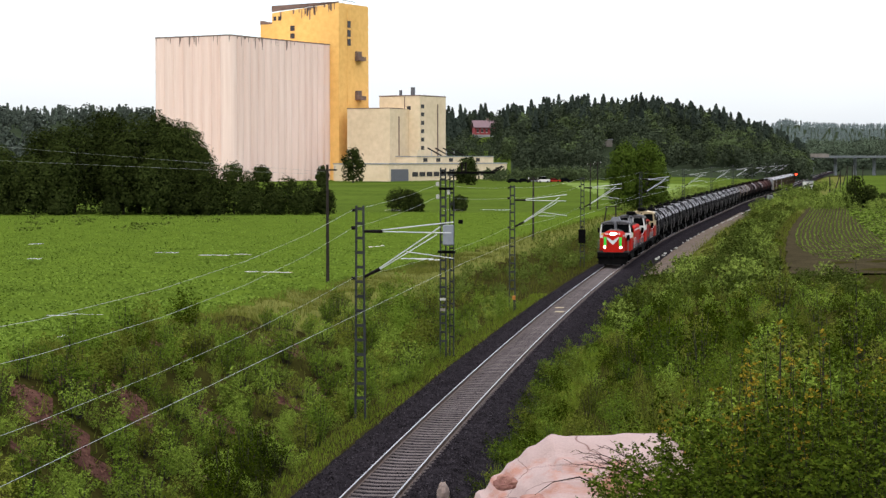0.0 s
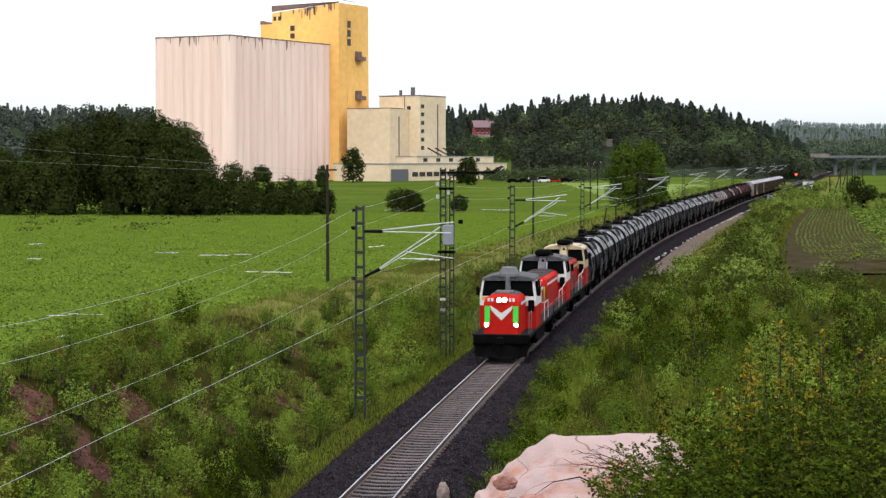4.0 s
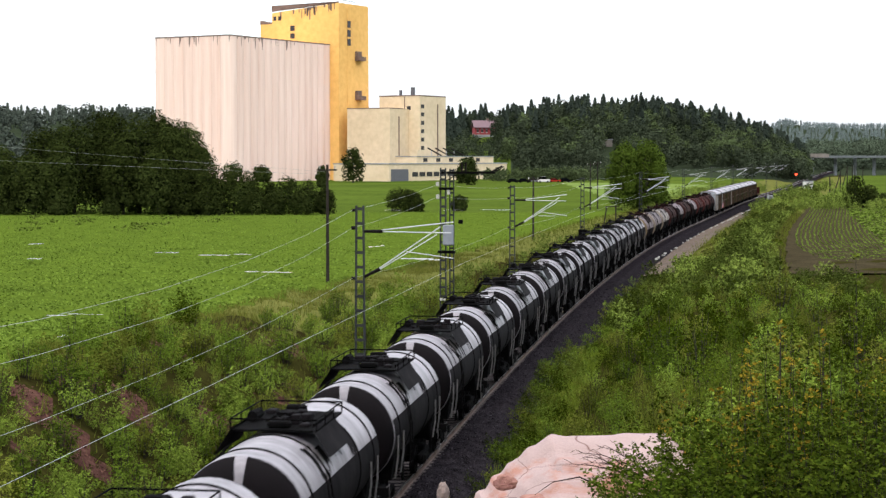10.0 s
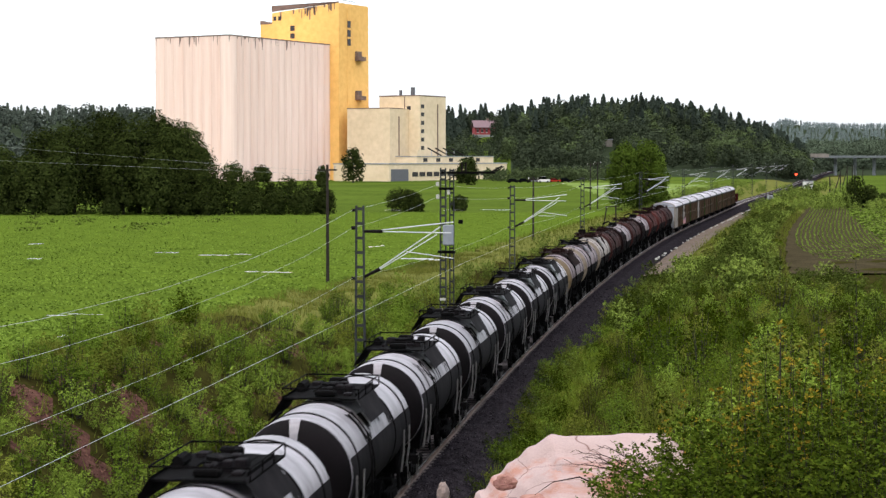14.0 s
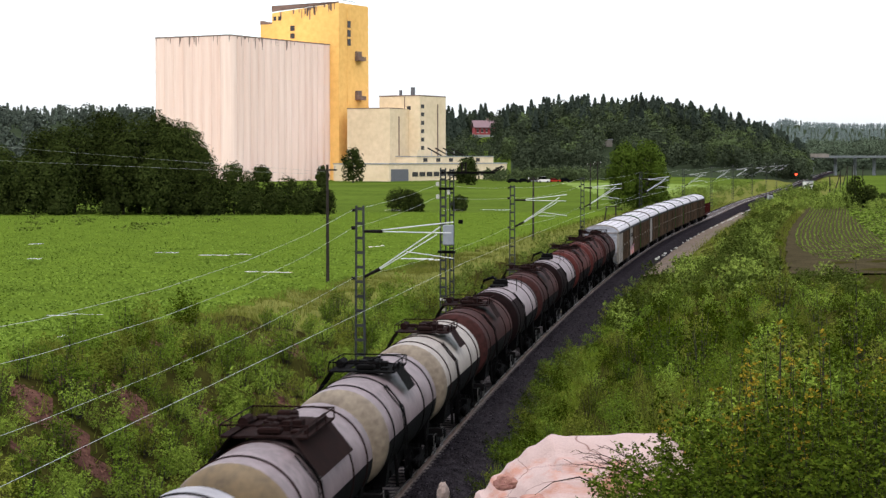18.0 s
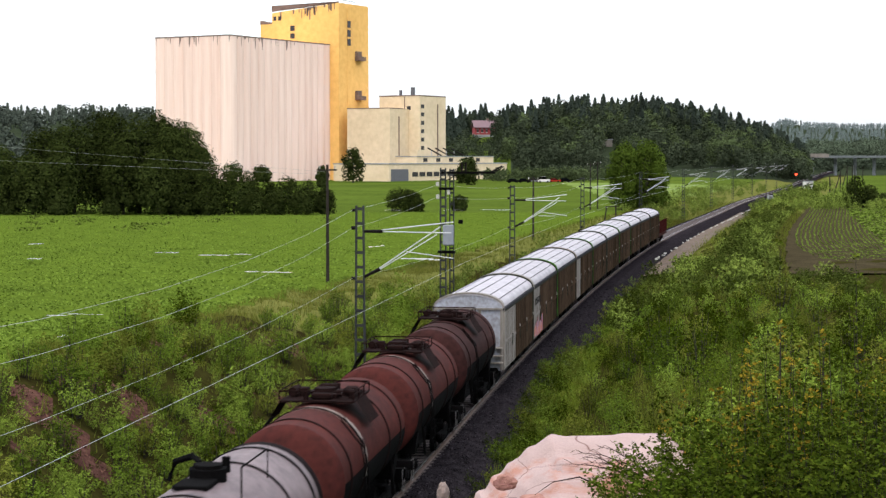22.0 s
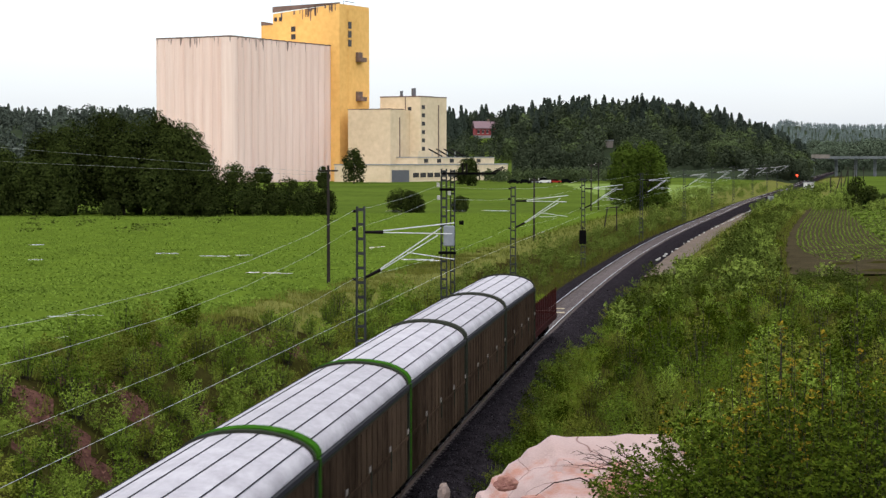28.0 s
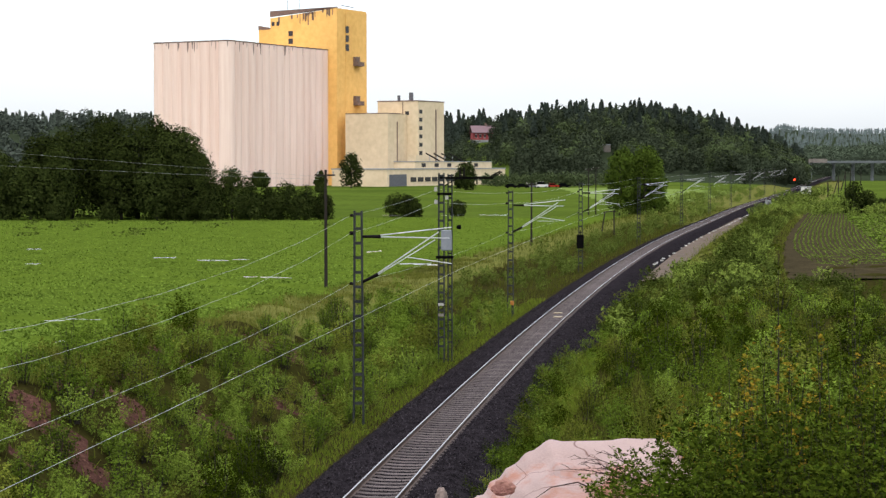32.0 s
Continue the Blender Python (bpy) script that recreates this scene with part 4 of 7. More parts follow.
            g.tube([(2.15, y * yy, z), (2.55, y * yy, z)], 0.018, 4)
        part("ladder", g, "frame", ob)
    # frame
    part("underframe", Geo().box(-5.45, 5.45, -0.62, 0.62, 0.62, 1.08, 0.03).box(-5.5, -5.3, -1.35, 1.35, 0.8, 1.08).box(5.3, 5.5, -1.35, 1.35, 0.8, 1.08), "frame", ob)
    for x in (-3.9, 3.9):
        for y in (-1, 1):
            part("saddle", Geo().add([(x - 0.25, y * 0.4, 1.05), (x + 0.25, y * 0.4, 1.05), (x + 0.25, y * 1.32, 1.95), (x - 0.25, y * 1.32, 1.95), (x - 0.25, y * 1.2, 1.05), (x + 0.25, y * 1.2, 1.05)], [(0, 1, 2, 3), (4, 3, 2, 5), (0, 3, 4), (1, 5, 2), (0, 4, 5, 1)]), "frame", ob)
        bogie(ob, x)
    for sd in (-1, 1):
        coupler(ob, 5.4 * sd, sd)
        for y in (-1.3, 1.3):
            part("foot_step", Geo().tube([(5.4 * sd, y, 1.1), (5.4 * sd, y, 0.45), (5.4 * sd - 0.35 * sd, y, 0.45), (5.4 * sd - 0.35 * sd, y, 1.1)], 0.02, 4), "rail_grey", ob, "pale grey foot step")
    part("brake_gear", Geo().tube([(-1.2, 0.6, 0.75), (0.4, 0.6, 0.75)], 0.18, 10).box(-2.6, 2.6, -0.05, 0.05, 0.55, 0.62), "frame", ob)
    for y in (-1, 1):
        for x in (-2.9, 2.9):
            part("brace", Geo().tube([(x, y * 1.3, 1.75), (x, y * 1.36, 0.85)], 0.05, 5), "frame", ob)
    return ob


M["t_stain"] = mat("oil_stained", (0.014, 0.012, 0.0125), (0.003, 0.0025, 0.003), rough=0.8, scale=0.9, fine=4, stretch=(1.5, 1, 0.5), spec=0.03)
M["gear_brown"] = mat("brown_gear", (0.014, 0.0065, 0.0058), (0.006, 0.0035, 0.0032), rough=0.9, spec=0.02)
KINDS = {
    "s": tank_wagon("black and white tank wagon with oil-blackened top platform", "t_white", "t_black", stripe=True),
    "S": tank_wagon("black and white tank wagon with long oil runs", "t_white", "t_black", stripe=True, seed=8),
    "o": tank_wagon("grey tank wagon with olive-brown ends and covered platform", "t_mauve", "t_olive", gear="gear_brown", hood=True),
    "g": tank_wagon("grey tank wagon with beige rounded ends", "t_mauve", "t_beige"),
    "w": tank_wagon("cream-white tank wagon with beige rounded ends", "t_cream", "t_beige", gear="gear_brown"),
    "b": tank_wagon("rusty brown tank wagon with brown platform", "t_brown", "t_brown", gear="gear_brown"),
    "d": tank_wagon("mauve-white tank wagon with dark brown lower ends", "t_mauve", "t_brown", stain="t_dark", bare=True),
    "r": tank_wagon("brick-red tank wagon with rusty platform", "t_red", "t_red", gear="gear_brown", ring=True, seed=7),
} if M.setdefault("t_dark", mat("tank_dark", (0.009, 0.0048, 0.0048), (0.005, 0.003, 0.003), rough=0.7, spec=0.01)) else {}
ORDER = "sSssSsSSssSsSss" + "ogwbdbdrrb"
FIRST_TANK = -70.5
used = set()
for i, k in enumerate(ORDER):
    ob = KINDS[k] if k not in used else copy_thing(KINDS[k], Matrix())
    used.add(k)
    enter(ob, FIRST_TANK + TANK * i, 7.8)

VAN = 13.43


def van(label, hoops, pale=0):
    """Closed van with arched sheet roof, ribbed sliding sides and end frames. pale: how many side panels are light."""
    ob = thing("closed_van", label, "van", "closed vans of the goods train")
    hx, hy, ze, zt = 6.6, 1.5, 3.72, 4.30
    part("underframe", Geo().box(-hx, hx, -1.3, 1.3, 0.85, 1.1, 0.03), "frame", ob)
    roof = part("roof", Geo().loft([[(x, y, z) for y, z in arch(hy, ze, zt, 16)] + [(x, y, z - 0.05) for y, z in reversed(arch(hy - 0.03, ze, zt, 16))] for x in (-hx, hx)]), "v_roof", ob, "pale grey arched sheet roof", True)
    pts = arch(hy, ze, zt, 16)
    for i in (3, 5, 7, 9, 11, 13):
        y, z = pts[i]
        part("roof_seam", Geo().tube([(-hx + 0.15, y, z), (hx - 0.15, y, z)], 0.022, 4), "v_seam", roof)
    for y in (-1, 1):
        part("gutter", Geo().box(-hx, hx, y * (hy + 0.03) - 0.05, y * (hy + 0.03) + 0.05, ze - 0.12, ze - 0.02), "v_seam", ob)
        part("eave_rail", Geo().box(-hx, hx, y * (hy + 0.05) - 0.02, y * (hy + 0.05) + 0.02, ze - 0.20, ze - 0.14), "v_hoop", ob)
    for sd, kind in ((1, hoops[0]), (-1, "v_hoop")):
        a = arch(hy + 0.04, ze, zt + 0.04, 16)
        x0, x1 = sorted((sd * hx, sd * (hx - (0.44 if sd > 0 else 0.14))))
        part("end_hoop", Geo().loft([[(x, y, z + 0.03) for y, z in a] + [(x, y * 0.97, z - 0.05) for y, z in reversed(a)] for x in (x0, x1)]), kind, ob, "mossy green roof hoop" if kind == "v_moss" else "dark roof hoop at the van end", True)
        for y in (-1, 1):
            part("corner_post", Geo().box(sd * hx - 0.14 if sd > 0 else x0, x1 if sd > 0 else sd * hx + 0.1, y * (hy + 0.02) - 0.07, y * (hy + 0.02) + 0.07, 1.0, ze, 0.02), kind if sd > 0 else "v_hoop", ob)
    # sides: eight ribbed panels each
    n = 8
    wpan = (2 * hx - 0.3) / n
    for y in (-1, 1):
        for i in range(n):
            x1 = hx - 0.15 - i * wpan
            x0 = x1 - wpan
            light = i < pale
            g = Geo().box(x0 + 0.01, x1 - 0.01, y * hy - 0.03, y * hy + 0.03, 0.98, ze - 0.2)
            p = part("side_panel", g, "v_pale" if light else "v_side", ob, "pale weathered panel" if light else "")
            rb = Geo()
            for q in range(2):
                c = x0 + wpan * (q + 0.5) / 2
                rb.box(c - 0.05, c + 0.05, y * (hy + 0.035) - 0.012, y * (hy + 0.035) + 0.012, 1.05, ze - 0.28)
            rb.box(x0 + 0.02, x1 - 0.02, y * (hy + 0.045) - 0.02, y * (hy + 0.045) + 0.02, 2.12, 2.22)
            part("rib", rb, "v_pale" if light else "v_side", p)
            if i % 2 == 1:
                part("door_handle", Geo().box(x0 - 0.03, x0 + 0.03, y * (hy + 0.08) - 0.015, y * (hy + 0.08) + 0.015, 1.75, 2.3), "v_hoop", p)
                part("label_plate", Geo().box(x0 + 0.12, x0 + 0.34, y * (hy + 0.09) - 0.008, y * (hy + 0.09) + 0.008, 2.32, 2.46), "v_pale", p)
    for sd in (-1, 1):
        x = sd * (hx - 0.06)
        e = part("end_wall", Geo().loft([[(q, -hy + 0.02, 0.98), (q, hy - 0.02, 0.98)] + [(q, yy * 0.985, z - 0.02) for yy, z in reversed(arch(hy, ze, zt, 12))] for q in sorted((x - 0.03, x + 0.03))]), "v_end", ob)
        for y in (-hy + 0.06, -0.5, 0.5, hy - 0.06):
            part("end_post", Geo().box(min(x, x + sd * 0.12), max(x, x + sd * 0.12), y - 0.05, y + 0.05, 1.0, ze - 0.03), "v_pale" if pale else "v_side", e)
        part("end_rail", Geo().box(min(x, x + sd * 0.13), max(x, x + sd * 0.13), -hy, hy, ze - 0.1, ze - 0.02), "v_pale" if pale else "v_side", e)
        coupler(ob, sd * (hx - 0.6), sd)
        g = Geo()
        for z in (1.3, 1.6, 1.95):
            g.box(min(x, x + sd * 0.3), max(x, x + sd * 0.3), 0.75, hy, z, z + 0.05)
        part("end_steps", g, "v_pale" if pale else "v_side", e)
    for x in (-5.0, 5.0):
        bogie(ob, x)
    return ob


HOOPS = ["v_pale", "v_pale", "v_moss", "v_rust", "v_moss", "v_hoop", "v_moss", "v_moss", "v_hoop", "v_hoop", "v_hoop"]
FIRST_VAN = FIRST_TANK + TANK * 24.5 + VAN / 2 + 0.5
N_VAN = 10
for i in range(N_VAN):
    v = van("pale-fronted closed van with grey arched roof" if i == 0 else "brown weathered closed van with grey arched roof", (HOOPS[i], HOOPS[i + 1]), 3 if i == 0 else (2 if i in (1, 3) else 0))
    if i == 1:
        gr = np.random.default_rng(17)
        for k in range(16):
            x0 = 6.4 - 0.27 * k
            part("spray_paint", Geo().box(x0 - 0.16, x0 + 0.1, 1.585, 1.590, 1.05 + 0.1 * gr.uniform(), 1.45 + 0.55 * gr.uniform()), ("spray_red", "spray_orange", "spray_lilac")[k % 3], v, "spray-painted patch")
        for k in range(6):
            x0 = 6.0 - 0.5 * k
            part("spray_bar", Geo().box(x0 - 0.16, x0 + 0.12, 1.585, 1.590, 2.7, 3.05), "frame", v, "dark sprayed bar")
    enter(v, FIRST_VAN + VAN * i, 9.4)


def stake_wagon():
    ob = thing("stake_wagon", "empty red flat wagon with rows of upright stakes", "flat wagon")
    hx = 6.6
    part("deck", Geo().box(-hx, hx, -1.4, 1.4, 1.0, 1.22, 0.03), "grime", ob)
    part("underframe", Geo().box(-hx, hx, -0.4, 0.4, 0.7, 1.0), "frame", ob)
    for y in (-1, 1):
        for x in np.arange(-6.2, 6.3, 1.03):
            part("stake", Geo().box(x - 0.04, x + 0.04, y * 1.42 - 0.04, y * 1.42 + 0.04, 0.95, 2.75, 0.012), "stake", ob)
        part("side_rail", Geo().box(-hx, hx, y * 1.42 - 0.04, y * 1.42 + 0.04, 0.95, 1.26), "stake", ob)
    for sd in (-1, 1):
        part("headboard", Geo().box(sd * hx - 0.05, sd * hx + 0.05, -1.4, 1.4, 1.0, 1.34), "stake", ob)
        part("board_cap", Geo().box(sd * hx - 0.06, sd * hx + 0.06, -1.4, 1.4, 1.34, 1.38), "v_pale", ob)
        coupler(ob, sd * hx, sd)
    for x in (-4.2, 4.2):
        bogie(ob, x)
    return ob


enter(stake_wagon(), FIRST_VAN + VAN * (N_VAN - 0.5) + 7.0, 8.4)

# ---------- silos and mill ----------
UX, UY, VX, VY = 0.8713, -0.4907, 0.4907, 0.8713


def yard(c, a, b):
    """Plan point a metres back along the front and b metres along the flank from the corner c."""
    return c[0] - UX * a + VX * b, c[1] - UY * a + VY * b


def hull(c, a0, a1, b0, b1, z0, z1, z1b=None):
    """An upright block on the silos' bearing; z1b is the height of its far end along the front."""
    z1b = z1 if z1b is None else z1b
    p = [yard(c, a0, b0), yard(c, a1, b0), yard(c, a1, b1), yard(c, a0, b1)]
    t = [z1, z1b, z1b, z1]
    return Geo().add([(*q, z0) for q in p] + [(*q, h) for q, h in zip(p, t)], [(0, 3, 2, 1), (4, 5, 6, 7), (0, 1, 5, 4), (1, 2, 6, 5), (2, 3, 7, 6), (3, 0, 4, 7)])


SC = (-75.3, 648.0)
silo = thing("grain_silo", "tall pink concrete grain silo with fluted walls and stained rim", "silo")
part("wall", hull(SC, 0.45, 33.0, 0.45, 65.4, -2, 53.0), "silo_pink", silo)
for i in range(8):
    g = Geo()
    a = (i + 0.5) * 33.6 / 8
    x, y = yard(SC, a, 2.42)
    g.tube([(x, y, -2), (x, y, 53.0)], 2.75, 24, False)
    part("flute", g, "silo_pink", silo, smooth=True)
for i in range(15):
    b = (i + 0.5) * 66 / 15
    x, y = yard(SC, 2.42, b)
    part("flute", Geo().tube([(x, y, -2), (x, y, 53.0)], 2.8, 24, False), "silo_pink", silo, smooth=True)
for i in range(8):
    x, y = yard(SC, (i + 0.5) * 33.6 / 8, 2.42)
    part("rim", Geo().tube([(x, y, 52.9), (x, y, 53.35)], 2.82, 24), "parapet", silo)
for i in range(15):
    x, y = yard(SC, 2.42, (i + 0.5) * 66 / 15)
    part("rim", Geo().tube([(x, y, 52.9), (x, y, 53.35)], 2.87, 24), "parapet", silo)

g_d = np.random.default_rng(51)
for i in range(46):
    if i % 3 == 0:
        x, y = yard(SC, (int(g_d.integers(0, 8)) + 0.5) * 33.6 / 8, 2.42)
        mid, R0 = math.atan2(-VY, -VX), 2.765
    else:
        x, y = yard(SC, 2.42, (int(g_d.integers(0, 11)) + 0.5) * 66 / 15)
        mid, R0 = math.atan2(UY, UX), 2.815
    a0, wd, ln = mid + g_d.uniform(-0.7, 0.7), g_d.uniform(0.03, 0.12), g_d.uniform(0.8, 4.5)
    pts = [(x + R0 * math.cos(a0 + wd * q), y + R0 * math.sin(a0 + wd * q)) for q in (-1, -0.3, 0.3, 1)]
    part("rain_streak", Geo().loft([[(*p, 53.0) for p in pts], [(*p, 53.0 - ln * k) for p, k in zip(pts, (0.6, 1, 0.85, 0.5))]], False, False), "streak", silo, "dark rain streak below the rim")

TC = (-39.9, 702.0)
tower = thing("elevator_tower", "tall yellow concrete elevator tower behind the silo", "tower")
part("wall", hull(TC, 0, 30.8, 0, 21.4, -2, 69.0, 66.2), "silo_yellow", tower)
part("side_wing", hull(TC, 30.8, 37.0, 1.0, 18, -2, 62.0, 63.0), "silo_yellow", tower)
part("parapet", hull(TC, -0.1, 30.9, -0.1, 0.4, 69.0, 69.5, 66.7), "parapet", tower, "dark stained parapet")
part("parapet", hull(TC, 30.8, 37.1, 0.9, 1.4, 62.0, 62.5, 63.6), "parapet", tower)
part("flank_panel", hull(TC, -0.15, 0.1, 6, 21.4, -2, 68.2), "silo_yellow", tower)
part("roof_rail", Geo().tube([(*yard(TC, 0, 3), 69), (*yard(TC, 0, 3), 70.2), (*yard(TC, 0, 12), 70.0)], 0.12, 4), "frame", tower)
for i in range(26):
    a, w, ln = g_d.uniform(0.5, 30), g_d.uniform(0.2, 0.8), g_d.uniform(0.6, 3.4) * (1.6 if i % 5 == 0 else 1)
    top = 69.0 - 2.8 * a / 30.8
    part("rain_streak", hull(TC, a, a + w, -0.06, 0.0, top - ln, top), "parapet", tower, "dark stain below the parapet")
for a in (24, 18.5):
    x, y = yard(TC, a, 2)
    part("aerial", Geo().tube([(x, y, 66), (x, y, 75)], 0.06, 4), "steel", tower)
for z in (60.0, 57.0):
    part("window", hull(TC, 20.2, 22.2, -0.15, 0.1, z - 1.0, z + 1.0), "window", tower)
for z in (64, ):
    for a in (26.5, 28.8):
        part("window", hull(TC, a, a + 1.3, -0.15, 0.1, z - 0.8, z + 0.8), "window", tower)
for z in (61.3, 57.8, 54.4):
    part("window", hull(TC, -0.3, 0.1, 6.0, 8.2, z - 1.4, z + 1.2), "window", tower)
for z in (48.8, 33.6):
    b = part("balcony", hull(TC, -2.4, -0.1, 11.5, 16.0, z - 1.4, z + 0.2), "parapet", tower, "grey-brown balcony box")
    part("hood", hull(TC, -1.4, -0.1, 11.5, 14.5, z + 0.2, z + 2.2), "parapet", b)

MC, MD = (-20.1, 690.0), (-8.9, 700.0)
mill = thing("flour_mill", "beige rendered mill block with small windows", "mill")
part("wall", hull(MC, 0, 18.9, 0, 23.4, -2, 28.4), "mill_beige", mill)
part("wall", hull(MD, 0, 18.0, 0, 20.3, -2, 33.4), "mill_beige", mill)
part("parapet", hull(MD, -0.1, 18.1, -0.1, 20.4, 33.4, 33.8), "parapet", mill)
part("parapet", hull(MC, -0.1, 19.0, -0.1, 10, 28.4, 28.7), "parapet", mill)
part("stain", hull(MD, 6.5, 6.9, -0.06, 0.0, 24, 33.3), "parapet", mill)
part("downpipe", hull(MC, -0.25, 0.0, 6.5, 6.9, 2, 25.5), "parapet", mill)
part("downpipe", hull(MD, -0.25, 0.0, 13.5, 14.0, 5, 30.5), "parapet", mill)
for z in (29.5, 26.4, 23.2, 20.0, 16.8, 13.6):
    part("window", hull(MD, -0.15, 0.1, 1.0, 3.2, z - 0.75, z + 0.75), "window", mill)
part("window", hull(MD, 4.0, 5.6, -0.15, 0.1, 28.2, 29.6), "window", mill)
for a, r, h in ((12, 0.6, 36.0), (6.5, 0.9, 37.0)):
    x, y = yard(MD, a, 6)
    part("roof_vent", Geo().tube([(x, y, 33.4), (x, y, h)], r, 10), "grey", mill)
part("door", hull(MC, 16.0, 17.6, -0.15, 0.1, 0.5, 2.9), "window", mill)

AC = (-19.86, 669.7)
annex = thing("mill_annex", "low beige loading hall with a row of windows", "hall")
part("wall", hull(AC, 0, 24, 0, 94, -2, 7.4), "mill_beige", annex)
part("wall", hull(AC, 1, 20, 22, 84, 7.0, 10.2), "mill_beige", annex)
part("roof_edge", hull(AC, -0.2, 24.2, -0.2, 94.2, 7.4, 7.8), "concrete", annex)
part("roof_edge", hull(AC, 0.8, 20.2, 21.8, 84.2, 10.2, 10.5), "concrete", annex)
part("gate", hull(AC, -0.15, 0.1, 1.5, 14.0, 0, 5.6), "grey", annex, "grey roller gate")
for i in range(14):
    b = 17 + i * 5.4
    part("window", hull(AC, -0.15, 0.1, b, b + 4.2, 2.8, 4.5), "window", annex)
for b in (27, 37, 47, 58, 69):
    part("window", hull(AC, 0.85, 1.1, b, b + 3, 8.3, 9.7), "window", annex)
for i in range(4):
    b = 35 + i * 6.0
    p0, p1 = yard(AC, 3.0, b - 1), yard(AC, 1.4, b + 6.5)
    part("loading_chute", Geo().tube([(*p0, 13.5), (*p1, 10.7)], 0.28, 8), "grime", annex, "slanting dark loading chute")
    part("chute_stay", Geo().tube([(*yard(AC, 2.6, b + 1), 12.9), (*yard(AC, 2.6, b + 1), 10.4)], 0.12, 5), "alu", annex)
part("roof_house", hull(AC, 1.5, 4.8, 23.5, 29, 10.4, 12.8), "mill_beige", annex)

# ---------- overhead line masts, poles and wires ----------


def lattice(parent, w0, w1, h, name="mast_leg", deep=0.22, step=0.62, z0=-0.9):
    """Two channel legs with cross pieces, tapering from w0 to w1, standing on the parent's origin."""
    for sd in (-1, 1):
        g = Geo().add([(sd * (w0 / 2 + q * 0.03), d, z0) for q in (-1, 1) for d in (-deep / 2, deep / 2)] + [(sd * (w1 / 2 + q * 0.03), d, h) for q in (-1, 1) for d in (-deep / 2, deep / 2)],
                      [(0, 1, 5, 4), (2, 6, 7, 3), (0, 4, 6, 2), (1, 3, 7, 5), (4, 5, 7, 6)])
        part(name, g, "steel", parent)
    z = z0 + 0.9
    while z < h:
        w = w0 + (w1 - w0) * (z - z0) / (h - z0)
        part("batten", Geo().box(-w / 2, w / 2, -deep / 2 - 0.012, -deep / 2 + 0.012, z - 0.045, z + 0.045), "steel", parent)
        part("batten", Geo().box(-w / 2, w / 2, deep / 2 - 0.012, deep / 2 + 0.012, z - 0.06, z + 0.06), "steel", parent)
        z += step


def cantilever(parent, reach):
    """Tubular arms that hold the contact line over the track; x is towards the track."""
    part("insulator", Geo().tube([(0.15, 0, 7.11), (0.98, 0, 7.11)], [0.06, 0.08], 8), "insul", parent)
    part("insulator", Geo().tube([(0.15, 0, 5.16), (0.86, 0, 5.52)], [0.06, 0.08], 8), "insul", parent)
    part("top_tube", Geo().tube([(0.95, 0, 7.17), (reach, 0, 7.52)], 0.026, 6), "alu", parent)
    part("stay_tube", Geo().tube([(0.95, 0, 7.10), (reach - 0.1, 0, 7.06)], 0.024, 6), "alu", parent)
    part("bracket_tube", Geo().tube([(0.72, 0, 5.47), (reach - 0.55, 0, 7.32)], 0.028, 6), "alu", parent)
    part("brace_tube", Geo().tube([(0.86, 0, 5.5), (reach - 0.7, 0, 6.99)], 0.024, 6), "alu", parent)
    part("steady_arm", Geo().tube([(reach - 2.0, 0, 6.26), (reach, 0, 5.99)], 0.020, 6), "alu", parent)
    part("steady_arm", Geo().tube([(reach - 2.1, 0, 5.97), (reach - 0.86, 0, 5.97)], 0.016, 6), "alu", parent)
    part("line_clamp", Geo().tube([(-0.2, 0, 8.0), (-0.34, 0, 8.0)], 0.07, 6).tube([(-0.2, 0, 7.25), (-0.36, 0, 7.25)], 0.09, 6).tube([(-0.2, 0, 5.1), (-0.36, 0, 5.12)], 0.07, 6), "insul", parent)


def mast_pose(s, side):
    x, y, h = track(s, side)
    return pose(x, y, 0, 0, 0, -math.degrees(h))


MAST_SIDE = -4.32
MASTS = [(47.2, 8.2), (103.5, 8.0), (156.5, 8.0), (224, 8.0), (292, 8.0), (360, 8.0), (425, 8.0), (490, 8.0), (555, 8.0), (620, 8.0), (-10, 8.2), (-65, 8.2)]
first = None
for s, h in MASTS:
    if first is None:
        first = thing("catenary_mast", "galvanised lattice mast with tubular arms over the track", "mast", "masts of the overhead line", m=mast_pose(s, MAST_SIDE))
        lattice(first, 0.42, 0.30, 8.2)
        cantilever(first, 4.0)
    else:
        copy_thing(first, mast_pose(s, MAST_SIDE))
tall = thing("switch_mast", "tall twin lattice mast with isolating switch on top", "mast", m=mast_pose(71.5, -4.35))
lattice(tall, 0.32, 0.28, 9.65, step=0.5)
for sd in (-1, 1):
    part("mast_leg", Geo().box(0.40 + sd * 0.11 - 0.025, 0.40 + sd * 0.11 + 0.025, 0.5, 0.68, -0.9, 9.6), "steel", tall)
z = 0.2
while z < 9.5:
    part("batten", Geo().box(0.3, 0.5, 0.49, 0.51, z - 0.05, z + 0.05), "steel", tall)
    z += 0.62
part("cross_arm", Geo().box(-0.1, 2.9, -0.03, 0.03, 9.32, 9.44), "frame", tall)
part("cross_arm", Geo().tube([(0.1, 0, 8.9), (0.9, 0, 9.35)], 0.03, 6), "frame", tall)
for q in (1.05, 1.27):
    part("switch_post", Geo().tube([(q, 0, 9.44), (q, 0, 9.95)], [0.06, 0.05], 8), "insul", tall, "dark ribbed switch insulator")
part("switch_blade", Geo().tube([(2.65, 0, 9.4), (3.3, 0, 9.75)], 0.05, 6), "insul", tall)
